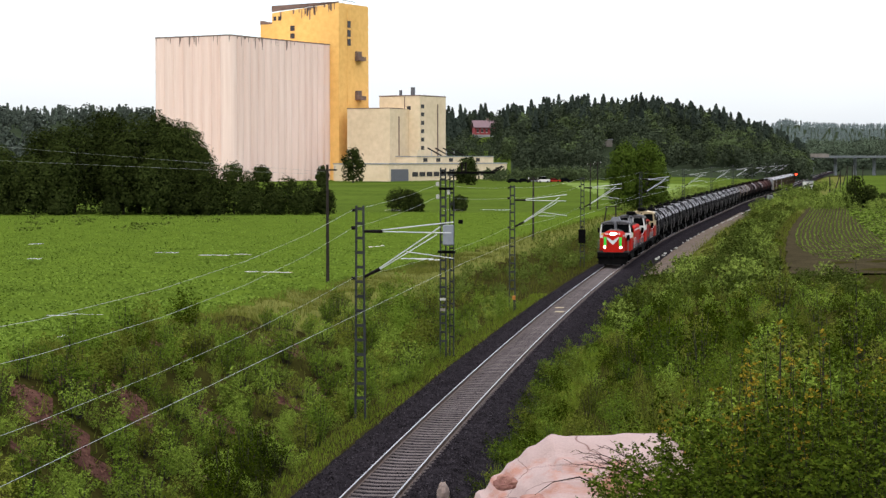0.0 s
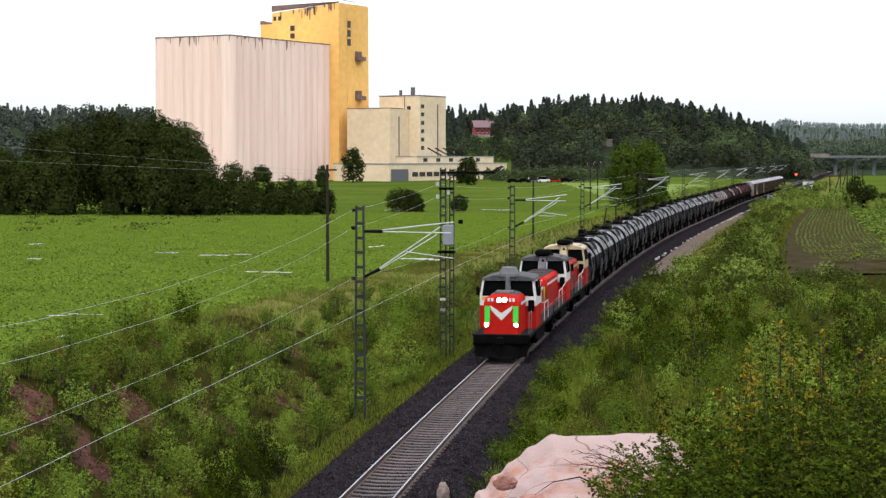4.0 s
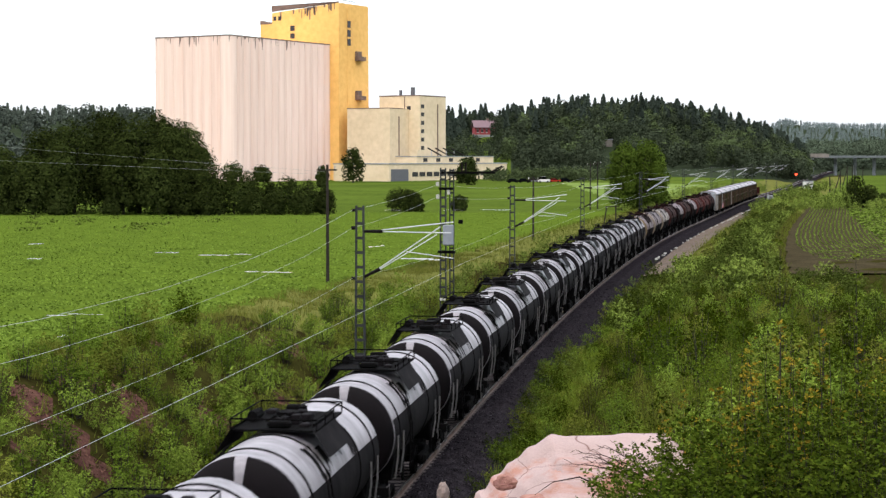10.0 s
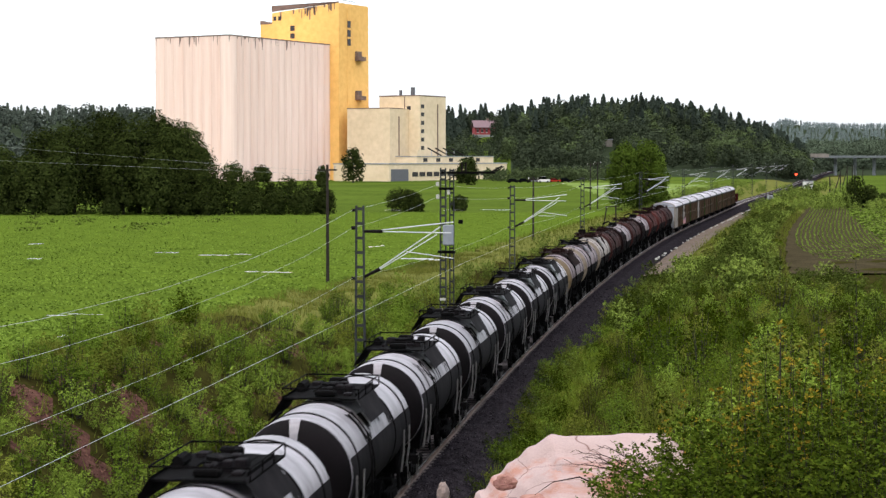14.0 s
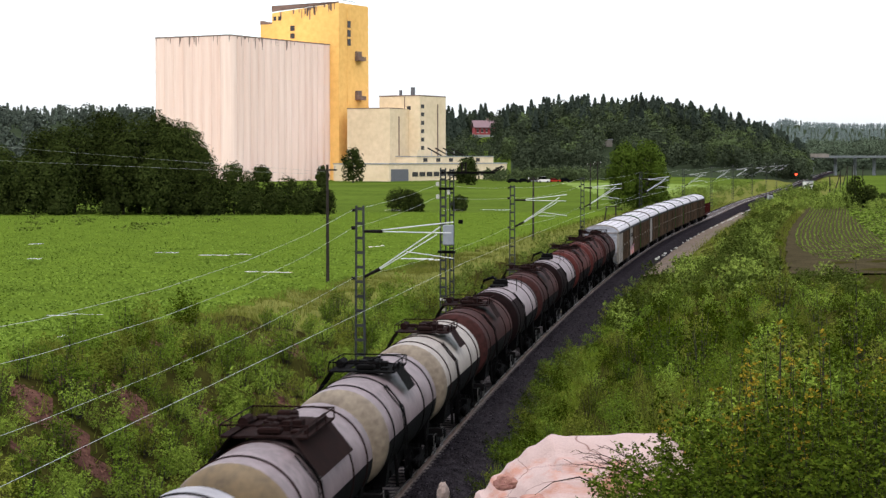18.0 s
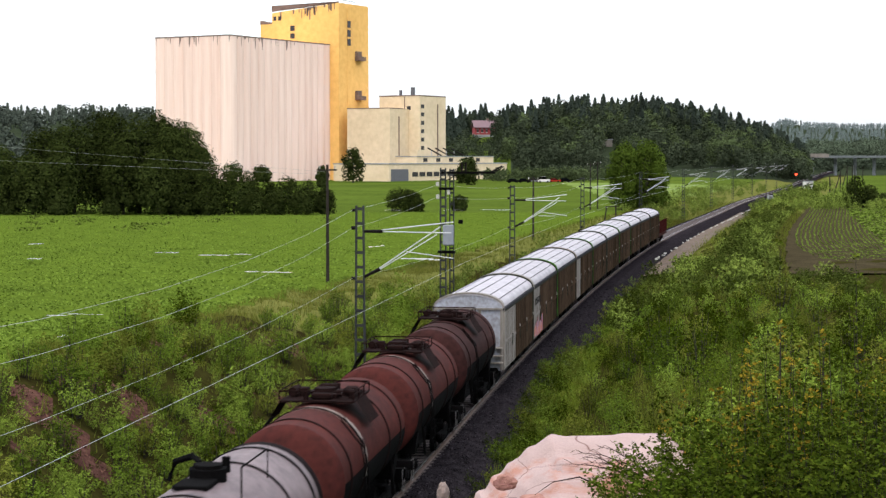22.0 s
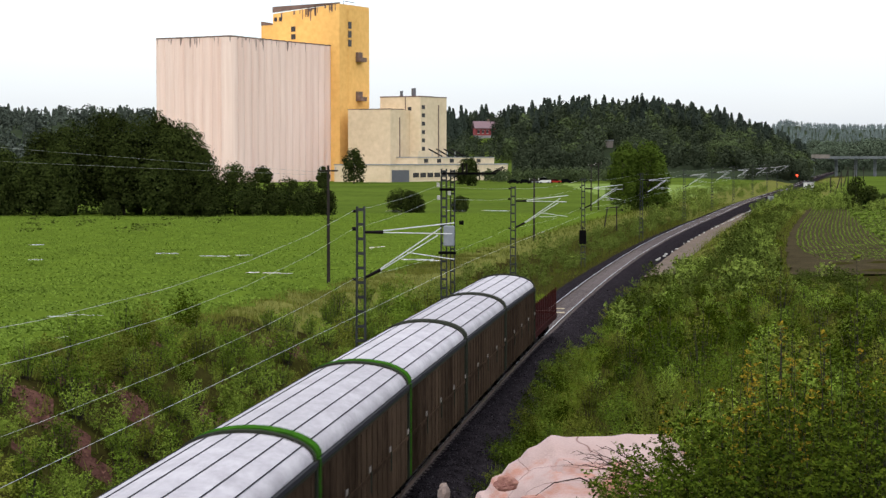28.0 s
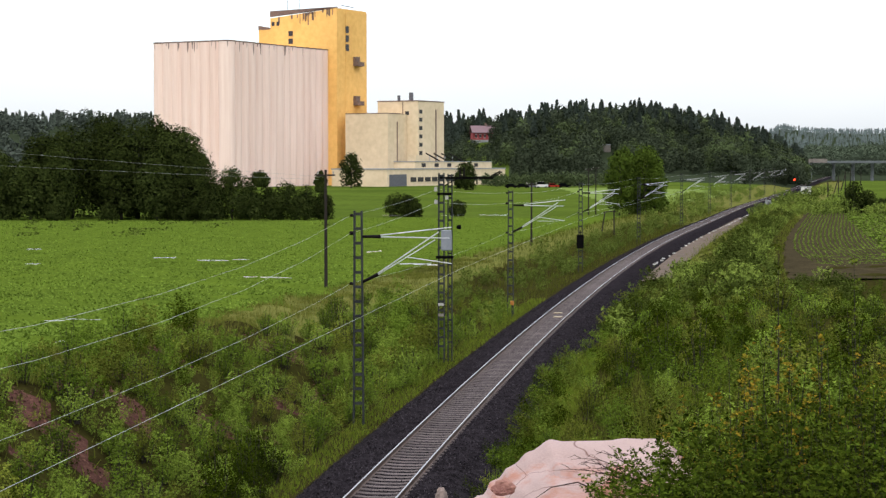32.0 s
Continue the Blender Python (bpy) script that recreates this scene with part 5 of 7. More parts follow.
part("switch_blade", Geo().tube([(2.8, 0, 9.36), (3.4, 0, 9.72)], 0.03, 6), "insul", tall)
part("switch_box", Geo().box(0.02, 0.62, -0.34, -0.12, 5.35, 6.5, 0.05), "cabinet", tall, "light grey switch box")
part("clamp_bar", Geo().box(-0.22, 0.58, -0.2, 0.25, 8.42, 8.56), "frame", tall)
part("clamp_bar", Geo().box(-0.28, 0.66, -0.2, 0.25, 4.9, 5.05), "frame", tall)
for x, z in ((-0.3, 8.75), (-0.28, 8.05), (0.32, 8.3)):
    part("insulator", Geo().tube([(x, -0.1, z - 0.12), (x, -0.1, z + 0.12)], 0.09, 8), "stone_white", tall, "white porcelain insulator")
part("counterweight", Geo().tube([(0.86, 0, 6.66), (1.10, 0, 6.66)], [0.11, 0.13], 10), "frame", tall)
part("sign", Geo().box(-0.16, 0.16, -0.16, -0.13, 2.28, 2.42), "stone_white", tall)
part("sign", Geo().box(-0.15, 0.15, -0.16, -0.13, 1.68, 1.84), "v_pale", tall)


def strand(parent, pts, r=0.012, sag=0.0):
    """A wire through points, sagging between them."""
    path = []
    for a, b in zip(pts[:-1], pts[1:]):
        for i in range(6):
            t = i / 6
            path.append((a[0] + (b[0] - a[0]) * t, a[1] + (b[1] - a[1]) * t, a[2] + (b[2] - a[2]) * t - sag * 4 * t * (1 - t)))
    path.append(pts[-1])
    return part("wire", Geo().tube(path, r, 4), "wire", parent)


line = thing("overhead_wires", "thin steel wires strung between the railway masts", "wires")
ordered = sorted(s for s, h in MASTS)
for side, z, r, near_drop, sag, at_switch in ((-4.62, 8.02, 0.0048, 0.6, 1.0, 8.75), (-4.64, 7.25, 0.0048, 0.6, 1.0, 8.05), (-4.62, 5.12, 0.0048, 0.25, 0.5, None)):
    strand(line, [(*track(s, side)[:2], z - (near_drop if s < 0 else 0)) for s in (-10, 47.2)], r, sag)
    if at_switch:
        strand(line, [(*track(47.2, side)[:2], z), (*track(71.5, side)[:2], at_switch), (*track(103.5, side)[:2], z)], 0.0045, 0.12)
    strand(line, [(*track(s, side)[:2], z - (near_drop if s < 0 else 0)) for s in ordered if s < 0], r, sag)
    strand(line, [(*track(s, side)[:2], z) for s in ordered if s > (100 if at_switch else 40)], 0.005, 0.3)
strand(line, [(*track(s, 0.15)[:2], 5.82) for s in ordered], 0.0045, 0.0)

# wooden poles across the field
for x, y, h in ((-8.4, 132.9, 8.6), (10.8, 218.6, 7.6), (27.8, 345, 8.9), (29.6, 350, 9.2)):
    z = gz(x, y)
    p = thing("utility_pole", "tarred wooden utility pole at the field edge", "pole", "poles along the field", m=pose(x, y, z))
    part("shaft", Geo().tube([(0, 0, -0.5), (0, 0, h)], [0.13, 0.09], 8), "pole", p)
    part("cross_arm", Geo().box(-0.7, 0.7, -0.05, 0.05, h - 0.45, h - 0.33), "pole", p)
    for q in (-0.55, 0, 0.55):
        part("insulator", Geo().tube([(q, 0, h - 0.33), (q, 0, h - 0.1)], 0.05, 6), "stone_white", p)
field_line = thing("field_wires", "sagging wires between the wooden poles", "wires")
for q in (-0.55, 0.55):
    strand(field_line, [(-70 + q, 150, 13.0 + q * 2.0), (-8.4 + q, 132.9, 9.05 + q * 0.12)], 0.005, 0.2)

# ---------- vegetation ----------
rng = np.random.default_rng(7)


def unit(v):
    return v / np.maximum(np.linalg.norm(v, axis=1), 1e-9)[:, None]


def leaf_arrays(P, size, flat=0.0, gen=rng, N=None, loose=0.55, slim=0.3):
    """Rhombic leaves at the points P; they face N with some scatter, or any way where no N is given (flat: towards level)."""
    n = len(P)
    face = gen.normal(size=(n, 3)) if N is None else unit(N) + loose * gen.normal(size=(n, 3))
    if N is None:
        face[:, 2] = np.abs(face[:, 2]) + flat * 2.0
    face = unit(face)
    a = unit(np.cross(face, gen.normal(size=(n, 3))))
    b = np.cross(face, a)
    s = (size * gen.uniform(0.65, 1.3, n))[:, None]
    V = np.stack([P - a * s * 0.5, P + b * s * slim, P + a * s * 0.5, P - b * s * slim], 1)
    return V.reshape(-1, 3)


def quads(V, name, material):
    me = bpy.data.meshes.new(name)
    n = len(V) // 4
    me.vertices.add(len(V))
    me.vertices.foreach_set("co", np.ascontiguousarray(V, dtype=np.float32).ravel())
    me.loops.add(len(V))
    me.loops.foreach_set("vertex_index", np.arange(len(V), dtype=np.int32))
    me.polygons.add(n)
    me.polygons.foreach_set("loop_start", np.arange(0, len(V), 4, dtype=np.int32))
    me.update(calc_edges=True)
    me.materials.append(M[material])
    return me


def shrub_points(h, spread, stems, per, gen):
    """Upright stems that lean outwards, each in a plume of leaves that face out and up."""
    lines, P, N = [], [], []
    for k in range(stems):
        ang, lean = 2.4 * k + gen.uniform(-0.5, 0.5), math.sqrt((k + gen.uniform(0.2, 0.9)) / stems) * spread
        hh = h * (1.0 - 0.42 * (lean / spread) ** 2) * gen.uniform(0.78, 1.05)
        out = np.array([math.cos(ang), math.sin(ang), 0.0])
        foot, tip = out * lean * 0.35, out * lean + np.array([0, 0, hh])
        mid = foot * 0.45 + tip * 0.55 + np.array([0, 0, 0.08 * h])
        lines.append([(foot[0], foot[1], -0.05), tuple(mid), tuple(tip)])
        t = gen.uniform(0.06, 1.0, per) ** 0.85
        q = ((1 - t) ** 2)[:, None] * foot + (2 * (1 - t) * t)[:, None] * mid + (t ** 2)[:, None] * tip
        phi = gen.uniform(0, 6.283, per)
        w = h * 0.19 * (0.45 + t) * np.clip(1.08 - t, 0, 1) ** 0.65 * gen.uniform(0.5, 1.05, per) * (1 + 0.25 * np.sin(t * 17 + k))
        d = np.stack([np.cos(phi), np.sin(phi), gen.normal(0, 0.25, per)], 1)
        P.append(q + d * w[:, None])
        N.append(d * 0.75 + np.array([0, 0, 0.85]) + out * 0.35 * lean / spread)
    P, N = np.concatenate(P), np.concatenate(N)
    P[:, 2] = np.abs(P[:, 2]) + 0.02
    return lines, P, N


def sprig_points(h, spread, stems, per, gen, size):
    """Thin stems with side twigs; the leaves sit in short rows along the twigs."""
    lines, P, N = [], [], []
    row = 7
    for k in range(stems):
        ang, lean = 2.4 * k + gen.uniform(-0.5, 0.5), math.sqrt((k + gen.uniform(0.2, 0.9)) / stems) * spread
        hh = h * (1.0 - 0.35 * (lean / spread) ** 2) * gen.uniform(0.7, 1.08)
        out = np.array([math.cos(ang), math.sin(ang), 0.0])
        foot, tip = out * lean * 0.3, out * lean + np.array([0, 0, hh])
        mid = foot * 0.45 + tip * 0.55 + np.array([0, 0, 0.06 * h])
        lines.append([(foot[0], foot[1], -0.05), tuple(mid), tuple(tip)])
        m = max(2, per // row)
        t = np.linspace(0.10, 1.0, m) + gen.normal(0, 0.02, m)
        q = ((1 - t) ** 2)[:, None] * foot + (2 * (1 - t) * t)[:, None] * mid + (t ** 2)[:, None] * tip
        phi = 2.4 * np.arange(m) + gen.uniform(0, 6.283) + gen.normal(0, 0.4, m)
        d = unit(np.stack([np.cos(phi), np.sin(phi), gen.uniform(0.25, 1.1, m)], 1))
        ln = size * gen.uniform(3.2, 6.5, m) * np.clip(1.35 - t, 0.35, 1)
        for j in range(row):
            side = unit(np.cross(d, np.array([0, 0, 1.0]))) * (size * 0.45 * (-1) ** j)
            p = q + d * (ln * (j + 0.6) / row)[:, None] + side * gen.uniform(0.7, 1.3, m)[:, None]
            P.append(p + gen.normal(0, size * 0.15, (m, 3)))
            N.append(np.array([0, 0, 0.8]) + d * 0.45 + np.zeros((m, 3)))
    P, N = np.concatenate(P), np.concatenate(N)
    P[:, 2] = np.abs(P[:, 2]) + 0.02
    return lines, P, N


class Plant:
    """One shape of shrub or tree: stem mesh, leaf mesh and the leaf corners."""

    def __init__(self, h, spread, stems, per, size, material, seed, r=0.018, sprigs=False):
        gen = np.random.default_rng(seed)
        lines, P, N = sprig_points(h, spread, stems, per, gen, size) if sprigs else shrub_points(h, spread, stems, per, gen)
        g = Geo()
        for ln in lines:
            g.tube(ln, [r, r * 0.7, r * 0.25], 4, False)
        self.stem = g.mesh("stem")
        self.stem.materials.append(M["bark"])
        self.V = leaf_arrays(P, size, 0.2, gen, N, 0.5 if sprigs else 0.34, 0.36 if sprigs else 0.28)
        self.leaf = quads(self.V, "foliage", material)
        self.material = material
        self.each = [Geo().tube(ln, [r, r * 0.7, r * 0.25], 4, False).mesh("stem") for ln in lines] if stems < 7 else []


def plant(p, name, label, category, group, m):
    ob = thing(name, label, category, group, m=m)
    for me in p.each or [p.stem]:
        part("stem", me, "bark", ob)
    part("foliage", p.leaf, p.material, ob)
    return ob


SHRUBS = [Plant(1.35, 0.62, 13, 85, 0.085, "leaf_bush", 1), Plant(1.6, 0.62, 13, 95, 0.087, "leaf_bush", 2), Plant(1.2, 0.65, 13, 80, 0.083, "leaf_lime", 3),
          Plant(1.9, 0.65, 13, 105, 0.087, "leaf_dark", 4), Plant(0.95, 0.6, 12, 75, 0.08, "leaf_lime", 5), Plant(1.45, 0.65, 13, 88, 0.085, "leaf_olive", 6)]
LITE = [Plant(1.5, 0.7, 8, 46, 0.10, "leaf_bush", 11), Plant(1.8, 0.6, 8, 46, 0.10, "leaf_bush", 12), Plant(1.2, 0.75, 8, 44, 0.10, "leaf_bush", 13), Plant(2.2, 0.55, 7, 50, 0.10, "leaf_bush", 14)]
TINY = [Plant(1.1, 0.7, 6, 17, 0.15, "leaf_bush", 18), Plant(1.4, 0.65, 6, 18, 0.15, "leaf_bush", 19)]
FAR = [Plant(1.5, 0.8, 9, 30, 0.17, "leaf_bush", 15), Plant(1.9, 0.8, 9, 32, 0.17, "leaf_bush", 16), Plant(1.2, 0.9, 9, 28, 0.16, "leaf_bush", 17)]


def upright(x, y, scale, turn_deg, dz=0.0):
    return Matrix.Translation((x, y, gz(x, y) + dz)) @ Matrix.Rotation(radians(turn_deg), 4, "Z") @ Matrix.Scale(scale, 4)


def scatter(n, s_rng, l_rng, gap, gen, keep=None):
    """Plan points beside the line, no two closer than gap times the first try."""
    got = []
    tries = 0
    while len(got) < n and tries < n * 12:
        tries += 1
        s, l = gen.uniform(*s_rng), gen.uniform(*l_rng)
        if keep and not keep(s, l):
            continue
        x, y, _ = track(s, l)
        if all((x - a) ** 2 + (y - b) ** 2 > gap * gap for a, b, _, _ in got):
            got.append((x, y, s, l))
    return got


def bare_soil(s, l):
    x, y, _ = track(s, l)
    return 5 < s < 60 and -12.5 < l < -6.5 and float(ripple(np.array([x]), np.array([y]), 2.6, 9)[0]) > 0.38


g_l, g_r = np.random.default_rng(21), np.random.default_rng(22)
left_near = scatter(270, (8, 92), (-14.0, -4.6), 0.95, g_l, lambda s, l: not bare_soil(s, l) and (s < 55 or l > -11.5))
right_near = scatter(190, (25, 98), (3.4, 20), 1.2, g_r)
for pts, gen in ((left_near[:190], g_l), (right_near[:105], g_r)):
    for x, y, s, l in pts:
        i = (0, 1, 2, 4, 5, 0, 2, 3)[int(gen.integers(0, 8))] if l > 0 else (3 if 22 < s < 34 and l > -6.4 else (2, 4, 0, 1, 2, 5, 0, 2, 1)[int(gen.integers(0, 9))])
        plant(SHRUBS[i], "shrub", "leafy green wayside shrub on the railway bank", "shrub", "shrubs on the banks", upright(x, y, (gen.uniform(0.65, 1.15) if l < 0 else gen.uniform(0.7, 1.2)) * (1.35 if gen.uniform() < 0.15 else 1) * (0.6 if 0 < l < 5 else 1), gen.uniform(0, 360)))


def mass(name, label, category, places, shapes, gen, lo, hi, shade=0.0, willow=False):
    """Many plants joined into stuff objects, one for each tone of green. shade: shift to dark leaves, painted in for
    shaded gaps.
    """
    tones = {"leaf_bush": [], "leaf_dark": [], "leaf_lime": [], "leaf_olive": [], "leaf_far_pale": [], "leaf_far_dark": []}
    for x, y, s, l in places:
        V = shapes[int(gen.integers(0, len(shapes)))].V
        a, k = gen.uniform(0, 6.283), gen.uniform(lo, hi) * (0.62 + 0.75 * max(0.0, 0.5 + float(ripple(np.array([x]), np.array([y]), 2.6, 8)[0])))
        R = np.array([[math.cos(a), -math.sin(a), 0], [math.sin(a), math.cos(a), 0], [0, 0, 1]])
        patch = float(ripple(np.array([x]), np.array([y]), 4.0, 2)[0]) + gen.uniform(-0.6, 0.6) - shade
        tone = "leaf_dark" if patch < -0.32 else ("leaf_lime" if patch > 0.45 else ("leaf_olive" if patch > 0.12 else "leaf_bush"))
        # brush far off takes the two distance tones
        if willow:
            tone = "leaf_far_dark" if patch < -0.1 else "leaf_far_pale"
        tones[tone].append((V @ R.T) * k + np.array([x, y, gz(x, y)]))
    for tone, out in tones.items():
        if out:
            tagged(new(name, quads(np.concatenate(out), name, tone)), label, category, kind="stuff")


for k, (s, l) in enumerate(((26.5, -4.3), (28.0, -4.9), (29.6, -4.4), (31.0, -5.2), (25.4, -5.3), (33.0, -4.7))):
    x, y, _ = track(s, l)
    plant(SHRUBS[3], "shrub", "dark green willow bush beside the ballast", "shrub", "shrubs on the banks", upright(x, y, 0.62 + 0.07 * (k % 3), 70 * k))
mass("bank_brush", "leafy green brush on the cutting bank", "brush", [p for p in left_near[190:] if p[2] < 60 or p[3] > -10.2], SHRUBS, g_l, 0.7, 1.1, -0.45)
mass("bank_brush", "leafy green brush on the grassy slope", "brush", right_near[105:], SHRUBS, g_r, 0.6, 1.0, 0.3)
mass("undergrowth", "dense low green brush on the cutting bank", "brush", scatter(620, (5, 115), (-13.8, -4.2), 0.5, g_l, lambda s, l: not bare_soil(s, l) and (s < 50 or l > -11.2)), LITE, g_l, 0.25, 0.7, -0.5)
# mostly dark leaves, so the gaps between shrubs are painted as shade
mass("undergrowth", "dense low green brush beside the track", "brush", scatter(400, (24, 125), (3.0, 24), 0.7, g_r), LITE, g_r, 0.2, 0.55, 0.5)
mass("undergrowth", "low green weeds at the ballast edge", "brush", scatter(240, (22, 150), (2.55, 3.6), 0.42, g_r), LITE, g_r, 0.12, 0.3, 0.1)
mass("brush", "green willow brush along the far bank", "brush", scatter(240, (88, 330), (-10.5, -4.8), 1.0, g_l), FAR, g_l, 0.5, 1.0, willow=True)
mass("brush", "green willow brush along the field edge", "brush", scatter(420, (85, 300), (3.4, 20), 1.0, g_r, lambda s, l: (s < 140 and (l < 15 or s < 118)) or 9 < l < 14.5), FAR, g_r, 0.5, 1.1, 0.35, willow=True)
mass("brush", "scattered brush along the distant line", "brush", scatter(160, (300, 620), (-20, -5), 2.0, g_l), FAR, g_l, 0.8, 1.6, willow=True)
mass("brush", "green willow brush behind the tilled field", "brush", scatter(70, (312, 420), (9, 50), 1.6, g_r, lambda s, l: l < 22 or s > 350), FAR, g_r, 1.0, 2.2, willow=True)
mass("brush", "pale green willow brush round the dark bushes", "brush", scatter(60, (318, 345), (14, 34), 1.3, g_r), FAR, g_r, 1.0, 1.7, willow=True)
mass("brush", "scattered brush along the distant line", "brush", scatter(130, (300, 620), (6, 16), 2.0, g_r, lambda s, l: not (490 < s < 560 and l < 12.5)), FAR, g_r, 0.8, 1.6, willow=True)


def blades(name, label, s_rng, l_rng, n, h, material, gen):
    """Grass blades as slim triangles drawn as thin quads."""
    s, l = gen.uniform(*s_rng, n), gen.uniform(*l_rng, n)
    hd = np.interp(s, S_AX, turn)
    x = np.interp(s, S_AX, X_AX) + l * np.cos(hd)
    y = np.interp(s, S_AX, Y_AX) - l * np.sin(hd)
    z = ground_z(x, y)
    P = np.stack([x, y, z], 1)
    a = gen.uniform(0, 6.283, n)
    hh = h * gen.uniform(0.5, 1.3, n)
    w = 0.02 + 0.012 * hh
    side = np.stack([np.cos(a) * w, np.sin(a) * w, np.zeros(n)], 1)
    tip = np.stack([gen.normal(0, 0.25, n) * hh, gen.normal(0, 0.25, n) * hh, hh], 1)
    V = np.stack([P - side, P + side, P + tip + side * 0.15, P + tip - side * 0.15], 1).reshape(-1, 3)
    return tagged(new(name, quads(V, name, material)), label, "grass", kind="stuff")


mass("ballast_weeds", "low green weeds at the ballast edge", "brush", scatter(430, (12, 130), (2.3, 4.4), 0.4, g_r), TINY, g_r, 0.3, 0.6)
mass("ballast_weeds", "leafy green weeds growing up the ballast shoulder", "brush", scatter(300, (2, 75), (2.25, 3.9), 0.3, np.random.default_rng(77)), LITE, np.random.default_rng(78), 0.34, 0.62, 0.1)
mass("soil_weeds", "small weeds on bare reddish soil", "weeds", scatter(300, (5, 60), (-12.5, -6.5), 0.25, g_l, bare_soil), TINY, g_l, 0.12, 0.36)
blades("verge_grass", "short fresh grass along the ballast", (8, 120), (-4.7, -3.5), 6000, 0.16, "blade_fresh", g_l)
blades("wild_grass", "tall wild grass on the cutting bank", (2, 120), (-14.5, -3.4), 7000, 0.3, "blade", g_l)
blades("verge_grass", "fresh tall grass at the ballast edge", (-8, 75), (2.5, 4.6), 11000, 0.4, "blade_fresh", g_r)
blades("wild_grass", "tall wild grass beside the ballast", (-8, 140), (2.5, 16), 11000, 0.45, "blade", g_r)
blades("dry_grass", "yellowish dry grass along the field edge", (30, 150), (-17.0, -12.2), 13000, 0.26, "blade_dry", g_l)
blades("wild_grass", "yellowish grass along the far track side", (120, 420), (-16.5, -3.6), 14000, 0.5, "blade", g_l)
blades("wild_grass", "grass along the far track side", (140, 420), (4.5, 16), 10000, 0.5, "blade", g_r)


g_c = np.random.default_rng(33)
pts = [track(s, l) for s, l in zip(g_c.uniform(5, 60, 14000), g_c.uniform(-12.8, -6.2, 14000))]
xy = np.array([p[:2] for p in pts])
near_soil = ripple(xy[:, 0], xy[:, 1], 2.6, 9) + g_c.normal(0, 0.10, len(xy)) > 0.33
xy = xy[near_soil]
P = np.stack([xy[:, 0], xy[:, 1], ground_z(xy[:, 0], xy[:, 1]) + 0.03], 1)
tagged(new("soil_stones", quads(leaf_arrays(P, 0.12, 0.3, g_c), "soil_stones", "clod")), "loose reddish stones and clods on bare soil", "stones", kind="stuff")


def crop_plants(n, y_rng, gen):
    y = y_rng[0] + (y_rng[1] - y_rng[0]) * gen.uniform(0, 1, n) ** 1.6
    x = gen.uniform(-0.26, 0.08, n) * y
    s, l = beside(x, y)
    ok = (l < -16.3) & (y < 328 + 0.1 * x)
    ok &= ripple(x, y, 3.1, 4) + gen.uniform(-0.9, 0.9, n) > -0.35
    x, y = x[ok], y[ok]
    P = np.stack([x, y, ground_z(x, y) + gen.uniform(0.05, 0.3, len(x))], 1)
    return leaf_arrays(P, 0.19, 0.5, gen)


tagged(new("crop_plants", quads(crop_plants(150000, (55, 330), g_l), "crop_plants", "crop_leaf")), "young bright green crop covering the flat field", "crop", kind="stuff")


# broad-leaved trees
def tree(name, label, x, y, h, w, n, size, material, seed, lobes=9, low=0.12, group="", column=0.0):
    """A tapered trunk with limbs to uneven lobes; each lobe is a shell of leaves that face outwards. column: how straight-sided."""
    gen = np.random.default_rng(seed)
    ob = thing(name, label, "tree", group, m=pose(x, y, gz(x, y)))
    g = Geo().tube([(0, 0, -0.4), (0.1, 0, h * 0.3), (-0.1, 0.1, h * 0.62), (0, 0, h * 0.9)], [0.022 * h, 0.017 * h, 0.010 * h, 0.004 * h], 8)
    P, N = [], []
    per = n // lobes
    z0, z1 = h * low, h
    for i in range(lobes):
        t = (i + 0.5) / lobes
        a = 2.4 * i + gen.uniform(-0.5, 0.5)
        prof = math.sqrt(max(0.02, 1 - (abs(t - 0.42) / (0.62 if t > 0.42 else 0.75)) ** (2 + 2 * column)))
        lobe_r = w * gen.uniform(0.17, 0.27) * (0.62 + 0.38 * prof)
        rr = max(0.0, w * 0.5 * prof - lobe_r * 0.8) * gen.uniform(0.55, 1.05)
        zc = min(z0 + lobe_r * 0.7 + (z1 - z0 - lobe_r * 1.7) * t + gen.uniform(-0.04, 0.04) * h, h - lobe_r * 1.05)
        c = np.array([math.cos(a) * rr, math.sin(a) * rr, zc])
        d = unit(gen.normal(size=(per, 3)))
        bump = 1 + 0.18 * np.sin(d[:, 0] * 5 + i) * np.sin(d[:, 1] * 6 + 2 * i) + 0.12 * np.sin(d[:, 2] * 8 + i)
        P.append(c + d * np.array([1, 1, 1.1]) * lobe_r * (bump * gen.uniform(0.55, 1.0, per) ** 0.35)[:, None])
        N.append(d + np.array([0, 0, 0.55]) + 0.35 * c * np.array([1, 1, 0]) / w)
        g.tube([(0, 0, zc * 0.62), tuple(c * np.array([0.6, 0.6, 0.88])), tuple(c)], [0.008 * h, 0.005 * h, 0.002 * h], 5)
    P, N = np.concatenate(P), np.concatenate(N)
    keep = P[:, 2] > h * low * 0.5
    part("trunk", g, "bark", ob)
    part("crown", quads(leaf_arrays(P[keep], size, 0.2, gen, N[keep], 0.2), "crown", material), material, ob)
    return ob


ROW = [(-77, 318, 12.0, 9), (-72, 330, 16.0, 10), (-65, 322, 17.3, 11), (-59, 326, 18.2, 11), (-53.5, 322, 17.8, 11), (-48, 324, 17.2, 11), (-45.0, 322, 16.2, 10), (-42.3, 318, 12.0, 8), (-47.5, 317, 15.0, 9), (-61, 330, 19, 12), (-51, 330, 18.5, 11), (-85, 330, 15, 10), (-71, 316, 11, 9), (-66.5, 316, 13, 8), (-55.5, 317, 13, 8), (-49, 315, 11.5, 8)]
